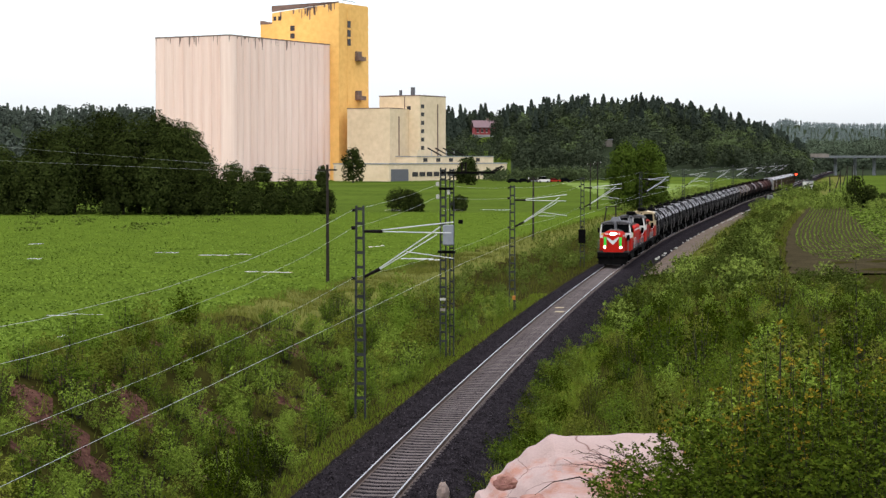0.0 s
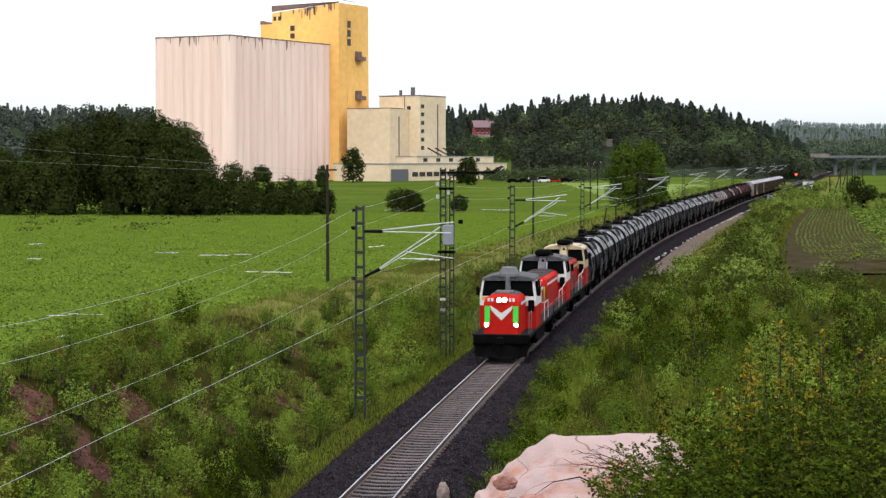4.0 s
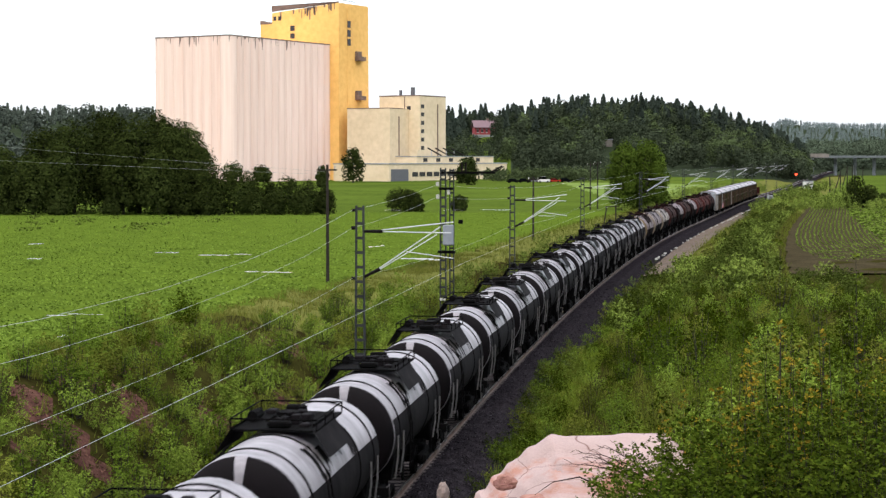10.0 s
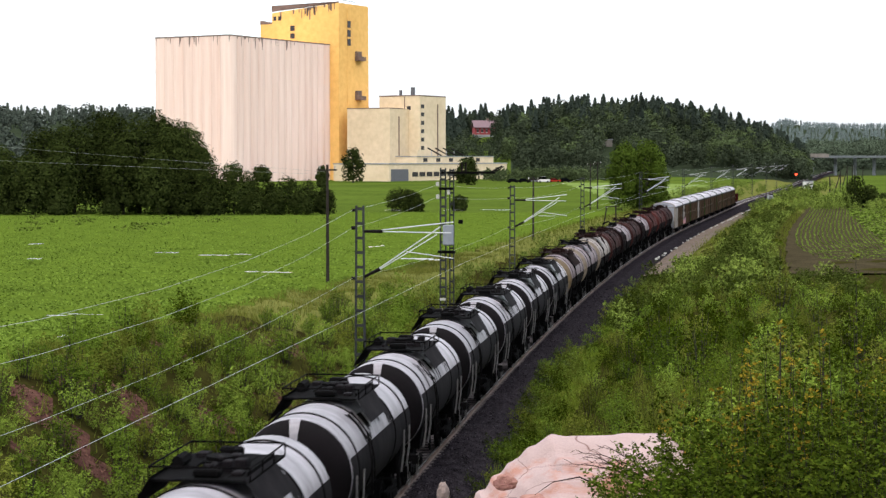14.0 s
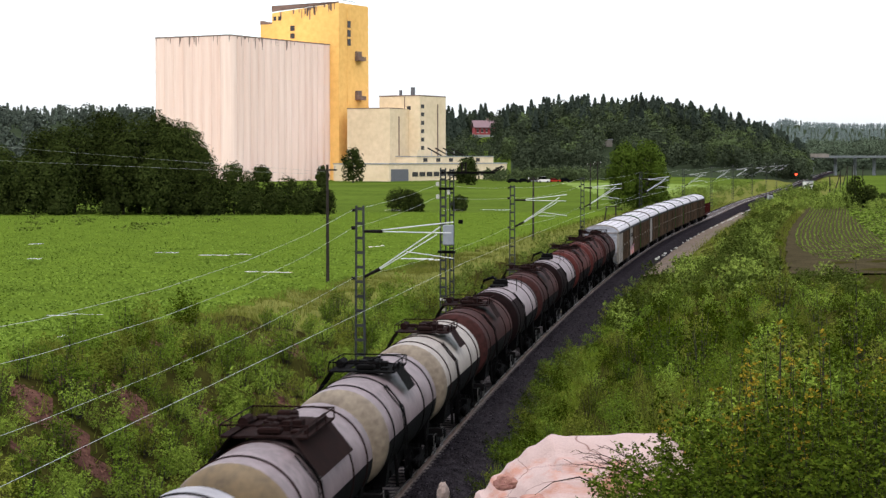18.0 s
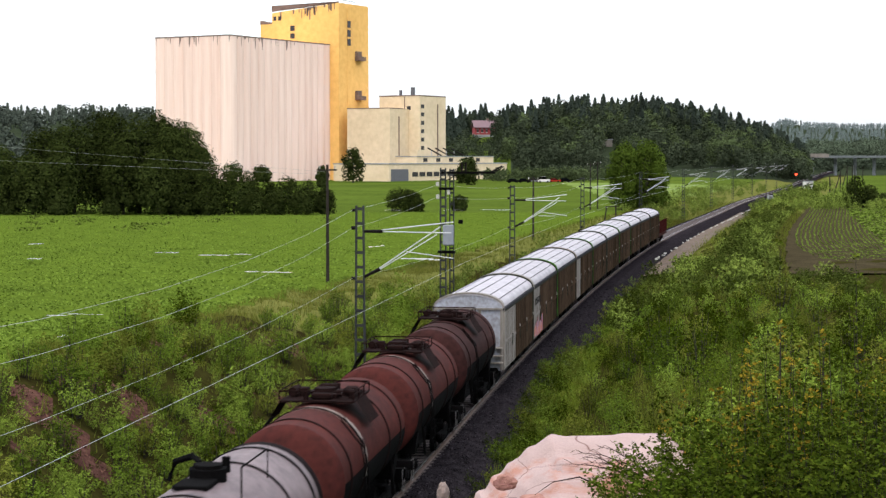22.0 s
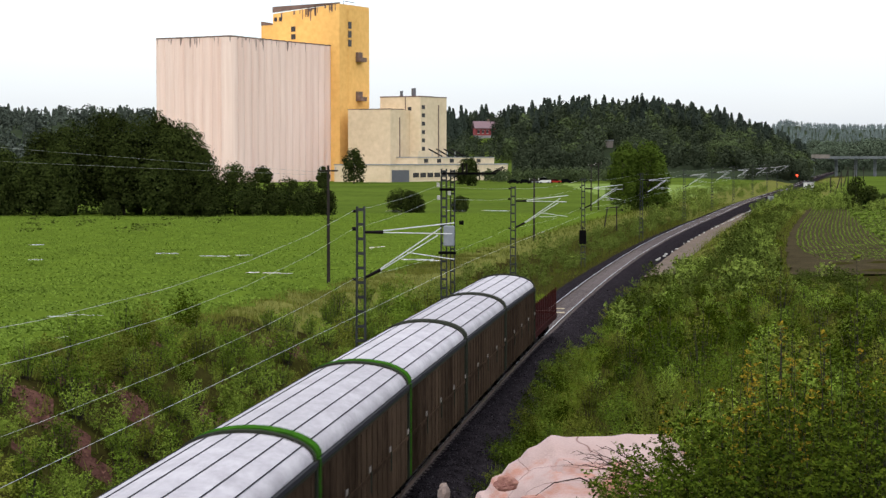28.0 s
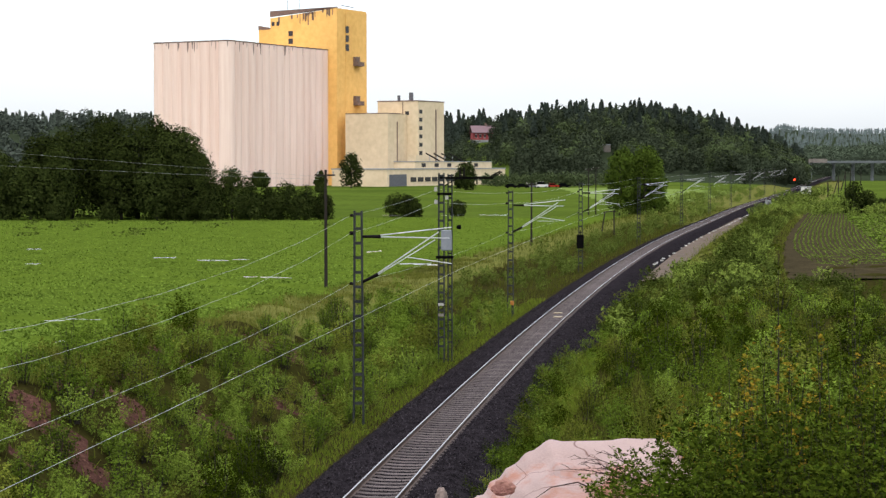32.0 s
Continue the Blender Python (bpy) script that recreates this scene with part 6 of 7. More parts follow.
for i, (x, y, h, w) in enumerate(ROW):
    tree("broadleaf_tree", "tall dark green broad-leaved tree at the field edge", x, y, h, w * 1.05, 11000, 0.45, "leaf_tree", 100 + i, 34, 0.04, group="trees at the field edge")
LOW = [(x, 313 + (x * 7 % 3), 3.4 + (x * 5 % 4) * 0.7, 6.5) for x in (-84, -80, -76, -44, -40)] + [(-80, 312, 5, 7), (-66, 312, 2.6, 4), (-57, 313, 3.0, 4), (-44, 312, 6, 7), (-40, 311, 5, 6), (-36.4, 318, 9.6, 8.6), (-33.5, 322, 6.4, 6), (-40.5, 315, 7.8, 6.5), (-30.5, 322, 6.0, 6), (-27, 320, 6.8, 6.5), (-23.5, 320, 6.2, 6), (-20.5, 318, 4.8, 5), (-33, 315, 4.6, 6), (-29, 315, 4.4, 5), (-24.5, 315, 4.2, 5)]
for i, (x, y, h, w) in enumerate(LOW):
    tree("willow_tree", "low round green willow beside the field", x, y, h, w, int(2400 * max(1, h * w / 34)), 0.40, "leaf_tree", 200 + i, 13, 0.02, group="willows at the field edge")
for i, (x, y, h, w) in enumerate([(-7.8, 336, 4.6, 7), (3.0, 338, 3.2, 3.5), (-5.6, 334, 4.0, 5)]):
    tree("round_bush", "round dark green bush standing in the field", x, y, h, w, 3000, 0.38, "leaf_tree", 300 + i, 13, 0.0)
for i, (x, y, h, w) in enumerate([(33.8, 345, 13.4, 6.5), (38.8, 349, 13.6, 7.0), (36.2, 352, 12.2, 6), (41.5, 356, 11, 6)]):
    tree("birch_tree", "tall green birch beside the railway line", x, y, h, w, 9000, 0.40, "leaf_far", 320 + i, 22, 0.03, column=0.6)
for i, (x, y, h, w) in enumerate([(-31.5, 640, 13, 9), (-43, 650, 6, 5), (7.8, 600, 9.8, 9), (-65, 655, 6, 8), (-37, 560, 3, 4)]):
    tree("yard_tree", "dark green tree in front of the mill", x, y, h, w, 1700, 0.95, "leaf_tree", 340 + i, 14, 0.03)
for i, (x, y, h, w) in enumerate([(79.4, 352, 6.6, 5.6), (82.7, 354, 4.6, 4.5), (86.5, 356, 3.2, 4), (89, 350, 2.6, 4)]):
    tree("round_bush", "dark green bush beyond the tilled field", x, y, h, w, 1500, 0.5, "leaf_tree", 360 + i, 11, 0.0)


def far_tree(conic, per, seed):
    """Leaf points and facings of one far tree of unit height: a tiered spruce or a lobed crown."""
    gen = np.random.default_rng(seed)
    if conic:
        t = gen.uniform(0.03, 1.0, per) ** 0.9
        a = gen.uniform(0, 6.283, per)
        tier = 0.78 + 0.3 * ((t * 9 + seed) % 1.0) * -1 + 0.3
        r = (0.02 + 0.17 * (1.0 - t) ** 0.85) * tier * (1 + 0.2 * np.sin(a * 3 + t * 8 + seed))
        P = np.stack([r * np.cos(a), r * np.sin(a), 0.03 + 0.97 * t], 1)
        N = np.stack([np.cos(a), np.sin(a), np.full(per, 0.45)], 1)
    else:
        P, N, k = [], [], 7
        for i in range(k):
            t = (i + 0.5) / k
            prof = math.sqrt(max(0.05, 1 - (abs(t - 0.45) / 0.65) ** 2))
            r0, a = gen.uniform(0.13, 0.19), 2.4 * i + gen.uniform(0, 1)
            rr = max(0, 0.29 * prof - r0 * 0.7)
            c = np.array([rr * math.cos(a), rr * math.sin(a), 0.14 + 0.68 * t])
            d = unit(gen.normal(size=(per // k, 3)))
            P.append(c + d * r0 * gen.uniform(0.8, 1.05, (per // k, 1)))
            N.append(d + np.array([0, 0, 0.25]))
        P, N = np.concatenate(P), np.concatenate(N)
    return P, N


def wood(name, label, places, material, gen, conic, per, h_rng, size):
    """Far woodland as one mass of trees: spruces or lobed crowns, each scaled and turned."""
    shapes = [far_tree(conic, per, 500 + k) for k in range(6)]
    xy = np.array(places)
    zs = ground_z(xy[:, 0], xy[:, 1])
    out = []
    for (x, y), z in zip(xy, zs):
        P, N = shapes[int(gen.integers(0, 6))]
        h, a, wide = gen.uniform(*h_rng), gen.uniform(0, 6.283), gen.uniform(0.85, 1.25)
        R = np.array([[math.cos(a), -math.sin(a), 0], [math.sin(a), math.cos(a), 0], [0, 0, 1]])
        Q = (P * np.array([wide, wide, 1])) @ R.T * h + np.array([x, y, z])
        out.append(leaf_arrays(Q, size * h / 14, 0.2, gen, N @ R.T, 0.25, 0.34))
    return tagged(new(name, quads(np.concatenate(out), name, material)), label, "forest", kind="stuff")


def sector(n, a_rng, d_rng, gen, keep=None):
    got = []
    while len(got) < n:
        a, d = radians(gen.uniform(*a_rng)), gen.uniform(*d_rng)
        if keep is None or keep(math.degrees(a), d):
            got.append((d * math.sin(a), d * math.cos(a)))
    return got


g_w = np.random.default_rng(31)
clear = lambda a, d: not (0.5 < a < 1.6 and d < 1060) and not (4.9 < a < 5.4 and d < 962)
wood("spruce_forest", "dark spruce and pine forest covering the hill", sector(430, (-0.6, 11.2), (985, 1330), g_w, clear), "conifer", g_w, True, 260, (11, 18.5), 1.25)
wood("mixed_forest", "mid-green broad-leaved trees among the spruces", sector(190, (0.6, 11.2), (985, 1300), g_w, clear), "wood_green", g_w, False, 260, (11, 17), 1.3)
wood("mixed_forest", "lighter green trees scattered over the hill", sector(90, (1.5, 11.2), (960, 1250), g_w, clear), "wood_light", g_w, False, 260, (11, 16), 1.3)
wood("mixed_forest", "grey-green mixed wood along the hill foot", sector(190, (1.2, 11.3), (930, 1080), g_w, clear), "wood_green", g_w, False, 250, (10, 15), 1.35)
wood("mixed_forest", "light green birches along the hill foot", sector(110, (1.8, 11.3), (880, 1040), g_w, clear), "wood_light", g_w, False, 230, (8, 13), 1.35)
wood("mixed_forest", "pale green trees where the hill runs out", sector(90, (8.3, 11.3), (890, 985), g_w), "wood_light", g_w, False, 330, (9, 14), 1.1)
wood("spruce_forest", "grey-green forest on the far hill behind the silo", sector(340, (-15.5, -5.5), (1250, 1650), g_w), "conifer_haze", g_w, True, 160, (8.5, 12.5), 1.9)
wood("mixed_forest", "grey-green wood below the far hill", sector(220, (-15.5, -6.5), (900, 1300), g_w), "conifer_haze", g_w, False, 120, (11, 16), 2.0)
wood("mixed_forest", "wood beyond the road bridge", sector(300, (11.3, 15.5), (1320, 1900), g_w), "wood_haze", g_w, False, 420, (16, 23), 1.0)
wood("distant_forest", "hazy wooded ridge on the horizon", sector(1300, (9.2, 15.5), (2600, 3700), g_w), "ridge_haze", g_w, True, 80, (7, 11), 2.0)
wood("mixed_forest", "grey-green wood at the meadow edge", sector(240, (2.3, 11.2), (800, 960), g_w, lambda a, d: not (6.2 < a < 9.3 and d < 860) and not (4.9 < a < 5.4)), "wood_green", g_w, False, 230, (9, 13), 1.4)
wood("yard_brush", "green garden trees round the farmhouse", [(x, y) for x, y in sector(170, (-0.2, 2.0), (900, 1040), g_w) if not (14 < x < 33 and 1000 < y < 1052)], "wood_green", g_w, False, 80, (4, 8), 2.0)
wood("yard_brush", "green hedge behind the parked cars", [(g_w.uniform(16, 64), g_w.uniform(656, 700)) for _ in range(110)], "wood_light", g_w, False, 70, (3.2, 6.0), 2.2)
wood("yard_brush", "green brush beside the mill yard", sector(70, (2.2, 6.0), (700, 900), g_w), "wood_green", g_w, False, 60, (4, 7), 2.4)

# ---------- small things along the line ----------
for s, l in ((96.8, -0.2), (93.6, 0.11)):
    x, y, h = track(s, l)
    b = thing("track_beacon", "flat pale yellow beacon plate between the rails", "beacon", "beacon plates in the track", m=pose(x, y, -0.2, 0, 0, -math.degrees(h)))
    part("plate", Geo().box(-0.30, 0.30, -0.14, 0.14, 0.02, 0.08, 0.02), "beacon", b)
    part("mount", Geo().box(-0.3, 0.3, -0.12, 0.12, -0.1, 0.02), "frame", b)

cover = Geo().box(-0.2, 0.2, -0.5, 0.5, -0.06, 0.10, 0.03).mesh("cover_slab")
cover.materials.append(M["stone_white"])
g_s = np.random.default_rng(41)
s = 160.0
while s < 352:
    l = float(np.interp(s, [160, 190, 225, 280, 350], [2.5, 3.1, 3.3, 3.8, 4.2]))
    x, y, h = track(s, l + g_s.uniform(-0.12, 0.12))
    if g_s.uniform() < 0.62:
        ob = new("cover_slab", cover)
        ob.matrix_basis = Matrix.Translation((x, y, -0.55)) @ Matrix.Rotation(-h + g_s.uniform(-0.15, 0.15), 4, "Z") @ Matrix.Diagonal((g_s.uniform(0.3, 0.9), g_s.uniform(0.25, 1.3), g_s.uniform(0.5, 1), 1))
        tagged(ob, "whitish concrete slab lying beside the ballast", "slab", "slabs beside the track")
    s += g_s.uniform(1.6, 4.2)
strip = []
for s in np.arange(140, 340, 4.0):
    strip.append([(*track(s, a)[:2], b) for a, b in ((2.9, -0.74), (3.9, -0.62 + 0.1 * math.sin(s)), (5.2, -0.5), (6.4 + 0.7 * math.sin(s * 0.37), -0.55), (7.2, -1.3))])
tagged(part("gravel_path", Geo().loft(strip, False, False), "gravel"), kind="structure")

x, y, h = track(542, 9.0)
hut = thing("relay_hut", "white box-shaped relay hut beside the line", "hut", m=pose(x, y, gz(x, y), 0, 0, -math.degrees(h)))
part("body", Geo().box(-1.5, 1.5, -1.1, 1.1, 0, 2.3, 0.05), "white", hut)
part("roof", Geo().box(-1.65, 1.65, -1.25, 1.25, 2.3, 2.5, 0.04), "concrete", hut)
part("door", Geo().box(-0.4, 0.4, -1.13, -1.09, 0.1, 2.0), "grey", hut)
for x, y, top in ((84.5, 400, 5.9), (102.0, 470, 6.7), (114.8, 520, 7.6), (134.1, 600, 7.6), (153.0, 680, 7.0), (172, 750, 6.4)):
    z = gz(x, y)
    pl = thing("wooden_pole", "dark leaning old wooden line pole", "pole", "old poles beside the line", m=pose(x, y, z))
    part("shaft", Geo().tube([(0, 0, -0.5), (0.15, 0, (top - z) * 0.5), (0.1, 0, top - z)], [0.17, 0.15, 0.11], 8), "pole", pl)
    if 460 < y < 530:
        part("strut", Geo().tube([(-1.7, 0, -0.5), (0, 0, (top - z) * 0.85)], [0.16, 0.12], 8), "pole", pl)
kiosk = thing("cable_kiosk", "pale grey concrete cable kiosk beside the rails", "kiosk", m=pose(83.6, 466, gz(83.6, 466), 0, 0, -14))
part("body", Geo().box(-0.95, 0.95, -0.45, 0.45, -0.2, 1.3, 0.04), "concrete", kiosk)
part("lid", Geo().box(-1.02, 1.02, -0.52, 0.52, 1.3, 1.42, 0.03), "concrete", kiosk)
part("door", Geo().box(-0.35, 0.35, -0.47, -0.44, 0.05, 1.15), "grey", kiosk)
x, y, h = track(745, -1.7)
sig = thing("railway_signal", "railway signal on a post showing red light", "signal", m=pose(x, y, -0.8, 0, 0, -math.degrees(h)))
part("post", Geo().tube([(0, 0, 0), (0, 0, 4.6)], 0.09, 8), "steel", sig)
part("head", Geo().box(-0.35, 0.35, -0.1, 0.1, 3.2, 4.8, 0.05), "frame", sig)
part("lamp", Geo().tube([(0, -0.1, 3.7), (0, -0.22, 3.7)], 0.42, 14), "signal", sig, "glowing red signal lamp")

# transformer on the third mast, orange marker at the second
x, y, h = track(156.5, MAST_SIDE)
tf = thing("mast_transformer", "dark transformer box hung on a catenary mast", "transformer", m=pose(x, y, 0, 0, 0, -math.degrees(h)))
part("tank", Geo().box(-0.35, 0.35, -0.45, -0.13, 1.5, 2.9, 0.05), "frame", tf)
part("bushing", Geo().tube([(0, -0.3, 2.9), (0, -0.3, 3.3)], 0.06, 6), "insul", tf)
x, y, h = track(103.5, MAST_SIDE)
mk = thing("cable_marker", "small orange cable marker beside a mast foot", "marker", m=pose(x + 0.1, y - 0.4, gz(x, y - 0.4)))
part("post", Geo().tube([(0, 0, 0), (0, 0, 1.0)], 0.05, 6), "steel", mk)
part("cap", Geo().tube([(0, 0, 0.85), (0, 0, 1.15)], 0.13, 10), "orange", mk)

# timber frame beyond the field edge
fr = thing("timber_frame", "weathered timber portal frame standing in grass", "frame", m=pose(24.2, 265, gz(24.2, 265)))
part("leg", Geo().tube([(-1.0, 0, -0.3), (-0.45, 0, 3.3)], 0.10, 6), "pole", fr)
part("leg", Geo().tube([(0.9, 0, -0.3), (0.85, 0, 3.5)], 0.10, 6), "pole", fr)
part("beam", Geo().tube([(-0.7, 0, 3.25), (1.2, 0, 3.35)], 0.08, 6), "pole", fr)

# dark weed patches in the far part of the crop
g_p = np.random.default_rng(71)
pts = []
for _ in range(20):
    cx, cy, w = g_p.uniform(-66, -14), g_p.uniform(235, 300), g_p.uniform(0.4, 1.4)
    n = int(46 * w)
    x, y = cx + g_p.normal(0, w, n), cy + g_p.normal(0, 0.8, n)
    pts.append(np.stack([x, y, ground_z(x, y) + 0.35 + g_p.uniform(0, 0.5, n)], 1))
tagged(new("weeds", quads(leaf_arrays(np.concatenate(pts), 0.40, 0.4, g_p), "weeds", "leaf_far_dark")), "dark green weed patches in the crop", "weeds", kind="stuff")

# ---------- puddles in wheel tracks ----------
for x, y, w in ((-20.4, 169.7, 4.7), (-13.6, 142.3, 3.6), (-26.5, 175.5, 2.2), (-36.4, 162.4, 1.2), (-2.0, 161.5, 3.6), (-18.8, 93.0, 2.7), (-15.8, 75.3, 0.8), (-43.5, 195.2, 1.6), (-7.0, 191.2, 1.6), (9.3, 331.0, 5.1), (2.0, 329.5, 4.0), (-9.0, 329, 3.0)):
    gen = np.random.default_rng(int(abs(x * 10)))
    n = 3
    for k in range(n):
        cx = x - w / 2 + w * (k + 0.5) / n + gen.uniform(-0.1, 0.1)
        cy = y + gen.uniform(-0.5, 0.5)
        rx, ry = w / n * gen.uniform(0.42, 0.6), gen.uniform(0.28, 0.5) * float(np.interp(y, [80, 110, 150, 200, 300], [0.5, 0.7, 2.4, 3.6, 4.0]))
        ring = [(rx * math.cos(a) * (1 + 0.25 * math.sin(3 * a + k)), ry * math.sin(a) * (1 + 0.3 * math.cos(2 * a)), 0.0) for a in np.linspace(0, 6.283, 15)[:-1]]
        g = Geo().loft([[(p[0], p[1], 0) for p in ring], [(p[0] * 0.99, p[1] * 0.99, 0.004) for p in ring]])
        ob = part("puddle", g, "puddle")
        ob.location = (cx, cy, gz(cx, cy) + 0.45)
        tagged(ob, "narrow rain puddle reflecting sky in a wheel track", "puddle", "puddles in the field")

# ---------- road bridge, house, cars ----------
bridge = thing("road_bridge", "grey concrete road bridge on round piers", "bridge", m=pose(198, 985, 1.9, 0, 0, -14))
part("deck", Geo().box(0, 90, -5, 5, 7.6, 8.9, 0.1), "bridge", bridge)
part("abutment", Geo().box(-4, 1.5, -5, 5, -3, 7.8), "bridge", bridge)
for x in (13, 23.2, 33.2, 43.5, 54, 65, 76):
    part("pier", Geo().tube([(x, 0, -3), (x, 0, 7.7)], 0.9, 10), "bridge", bridge)
    part("pier_head", Geo().box(x - 0.9, x + 0.9, -4, 4, 6.8, 7.7), "bridge", bridge)
rl = Geo().box(0, 90, -4.95, -4.85, 9.3, 9.4)
for x in np.arange(0, 90, 2.5):
    rl.box(x - 0.06, x + 0.06, -4.95, -4.85, 8.9, 9.3)
part("parapet_rail", rl, "steel", bridge)
part("side_screen", Geo().box(0, 9.8, -5.1, -5.0, 7.9, 10.0), "v_pale", bridge, "white screen on the bridge side")

HX, HY = 24.2, 1050
hz = gz(HX, HY)
house = thing("red_house", "red wooden farmhouse with a dark gable roof", "house", m=pose(HX, HY, hz, 0, 0, 8) @ Matrix.Scale(1.22, 4))
part("wall", Geo().box(-5.5, 5.5, -4, 4, -1, 4.2), "house_red", house)
part("plinth", Geo().box(-5.6, 5.6, -4.1, 4.1, -1, 0.9), "concrete", house)
part("roof", Geo().prism_x([(-4.9, 4.0), (0, 7.2), (4.9, 4.0), (4.9, 4.3), (0, 7.6), (-4.9, 4.3)], -6.2, 6.2), "house_roof", house)
part("chimney", Geo().box(0.6, 1.5, -0.4, 0.5, 6.5, 8.6), "parapet", house)
for i in range(5):
    x = -4.2 + i * 2.1
    w = part("window", Geo().box(x - 0.5, x + 0.5, -4.03, -3.98, 1.9, 3.3), "window", house)
    part("window_frame", Geo().box(x - 0.6, x + 0.6, -4.05, -4.03, 3.3, 3.45).box(x - 0.6, x + 0.6, -4.05, -4.03, 1.75, 1.9), "white", w)
shed = thing("grey_shed", "long grey flat-roofed shed near the wood", "shed", m=pose(85, 950, gz(85, 950), 0, 0, 4))
part("wall", Geo().box(-2.6, 2.6, -2, 2, -1, 3.4), "v_pale", shed)
part("roof", Geo().box(-2.9, 2.9, -2.3, 2.3, 3.4, 3.8), "concrete", shed)


def car(x, y, paint, label, turn_deg, tall=0.0):
    c = thing("parked_car", label, "car", "cars in the mill yard", m=pose(x, y, gz(x, y), 0, 0, turn_deg))
    part("body", Geo().loft([[(a, -0.85, z), (b, -0.85, z), (b, 0.85, z), (a, 0.85, z)] for a, b, z in ((-2.1, 2.1, 0.3), (-2.2, 2.2, 0.6), (-2.15, 2.1, 0.9 + tall * 0.4))]), paint, c)
    part("cabin", Geo().loft([[(a, -w, z), (b, -w, z), (b, w, z), (a, w, z)] for a, b, w, z in ((-1.7, 1.2, 0.8, 0.9 + tall * 0.4), (-1.3, 0.6, 0.65, 1.45 + tall))]), "glass", c)
    part("roof", Geo().box(-1.3, 0.6, -0.66, 0.66, 1.44 + tall, 1.5 + tall, 0.02), paint, c)
    for wx in (-1.3, 1.3):
        for wy in (-0.8, 0.8):
            part("wheel", Geo().tube([(wx, wy - 0.1, 0.31), (wx, wy + 0.1, 0.31)], 0.31, 12), "frame", c)
    return c


for px, yy, paint, lab, a, t in ((24.5, 640, "frame", "dark car parked in the mill yard", 10, 0), (28.5, 642, "frame", "dark car parked in the mill yard", 4, 0), (32.0, 645, "grey", "grey car parked in the mill yard", -5, 0), (35.5, 645, "white", "white van parked in the mill yard", 6, 0.7), (39.5, 648, "red_old", "dark red car parked in the mill yard", 0, 0), (43.5, 650, "frame", "dark car parked in the mill yard", 12, 0)):
    car(px, yy, paint, lab, a, t)

# ---------- tilled field with rows ----------
g_t = np.random.default_rng(51)


def field_sheet(name, edge, s_ax, l_ax, material):
    """A sheet of soil or grass that follows the land; edge moves its corners inwards and out."""
    SS, LL = np.meshgrid(s_ax, l_ax, indexing="ij")
    SS = SS + edge * ripple(LL, SS, 6.0, 2) * (np.abs(SS - SS.mean()) > 0.42 * np.ptp(SS))
    LL = LL + 0.12 * edge * ripple(SS, LL, 5.0, 4)
    hd = np.interp(SS, S_AX, turn)
    x, y = np.interp(SS, S_AX, X_AX) + LL * np.cos(hd), np.interp(SS, S_AX, Y_AX) - LL * np.sin(hd)
    z = ground_z(x, y) + 0.12
    n, m = SS.shape
    faces = [(a * m + b, a * m + b + 1, (a + 1) * m + b + 1, (a + 1) * m + b) for a in range(n - 1) for b in range(m - 1)]
    return tagged(part(name, Geo().add(np.stack([x, y, z], -1).reshape(-1, 3).tolist(), faces), material), kind="structure")


field_sheet("tilled_field", 3.0, np.arange(128, 341, 3.0), np.arange(16.0, 92, 2.0), "tilled")
out = []
for k in range(112):
    l = 17.0 + k * 0.54
    s = np.arange(146 + 9 * math.sin(k * 0.075) - 0.14 * k, 336, 0.22)
    bendin = 4.0 * np.exp(-(s - s[0]) / 14.0)
    ll = l + bendin + 0.05 * np.sin(s * 0.3 + k)
    hd = np.interp(s, S_AX, turn)
    x = np.interp(s, S_AX, X_AX) + ll * np.cos(hd) + g_t.normal(0, 0.035, len(s))
    y = np.interp(s, S_AX, Y_AX) - ll * np.sin(hd)
    out.append(np.stack([x, y, ground_z(x, y) + 0.17], 1))
rows = np.concatenate(out)
rows = rows[(rows[:, 0] < 0.235 * rows[:, 1] + 6)]
tagged(new("crop_rows", quads(leaf_arrays(rows, 0.22, 1.0, g_t), "crop_rows", "crop_leaf")), "rows of young green plants in brown tilled soil", "crop", kind="stuff")
# the part of the field that is already green
gx, gy = g_t.uniform(44, 95, 16000), g_t.uniform(190, 345, 16000)
keep = (gx > 48 + (gy - 198) * 0.19 + 0.8 * ripple(gx, gy, 4.0, 3)) & (gx < gy * 0.26)
tagged(new("young_crop", quads(leaf_arrays(np.stack([gx, gy, ground_z(gx, gy) + 0.2], 1)[keep], 0.6, 1.0, g_t), "young_crop", "crop_leaf")), "dense young green crop at the field's end", "crop", kind="stuff")

# ---------- granite outcrop in front of the camera ----------
rock = thing("granite_outcrop", "smooth pink granite outcrop with cracks at its edge", "rock")


def rock_mesh(x0, x1, y0, y1, nx, ny, fn):
    v = [(x0 + (x1 - x0) * i / nx, y0 + (y1 - y0) * j / ny, 0) for j in range(ny + 1) for i in range(nx + 1)]
    v = [(x + 0.03 * noise.noise((x * 3, y * 3, 1)), y, fn(x, y)) for x, y, _ in v]
    f = [(j * (nx + 1) + i, j * (nx + 1) + i + 1, (j + 1) * (nx + 1) + i + 1, (j + 1) * (nx + 1) + i) for j in range(ny) for i in range(nx)]
    return Geo().add(v, f)


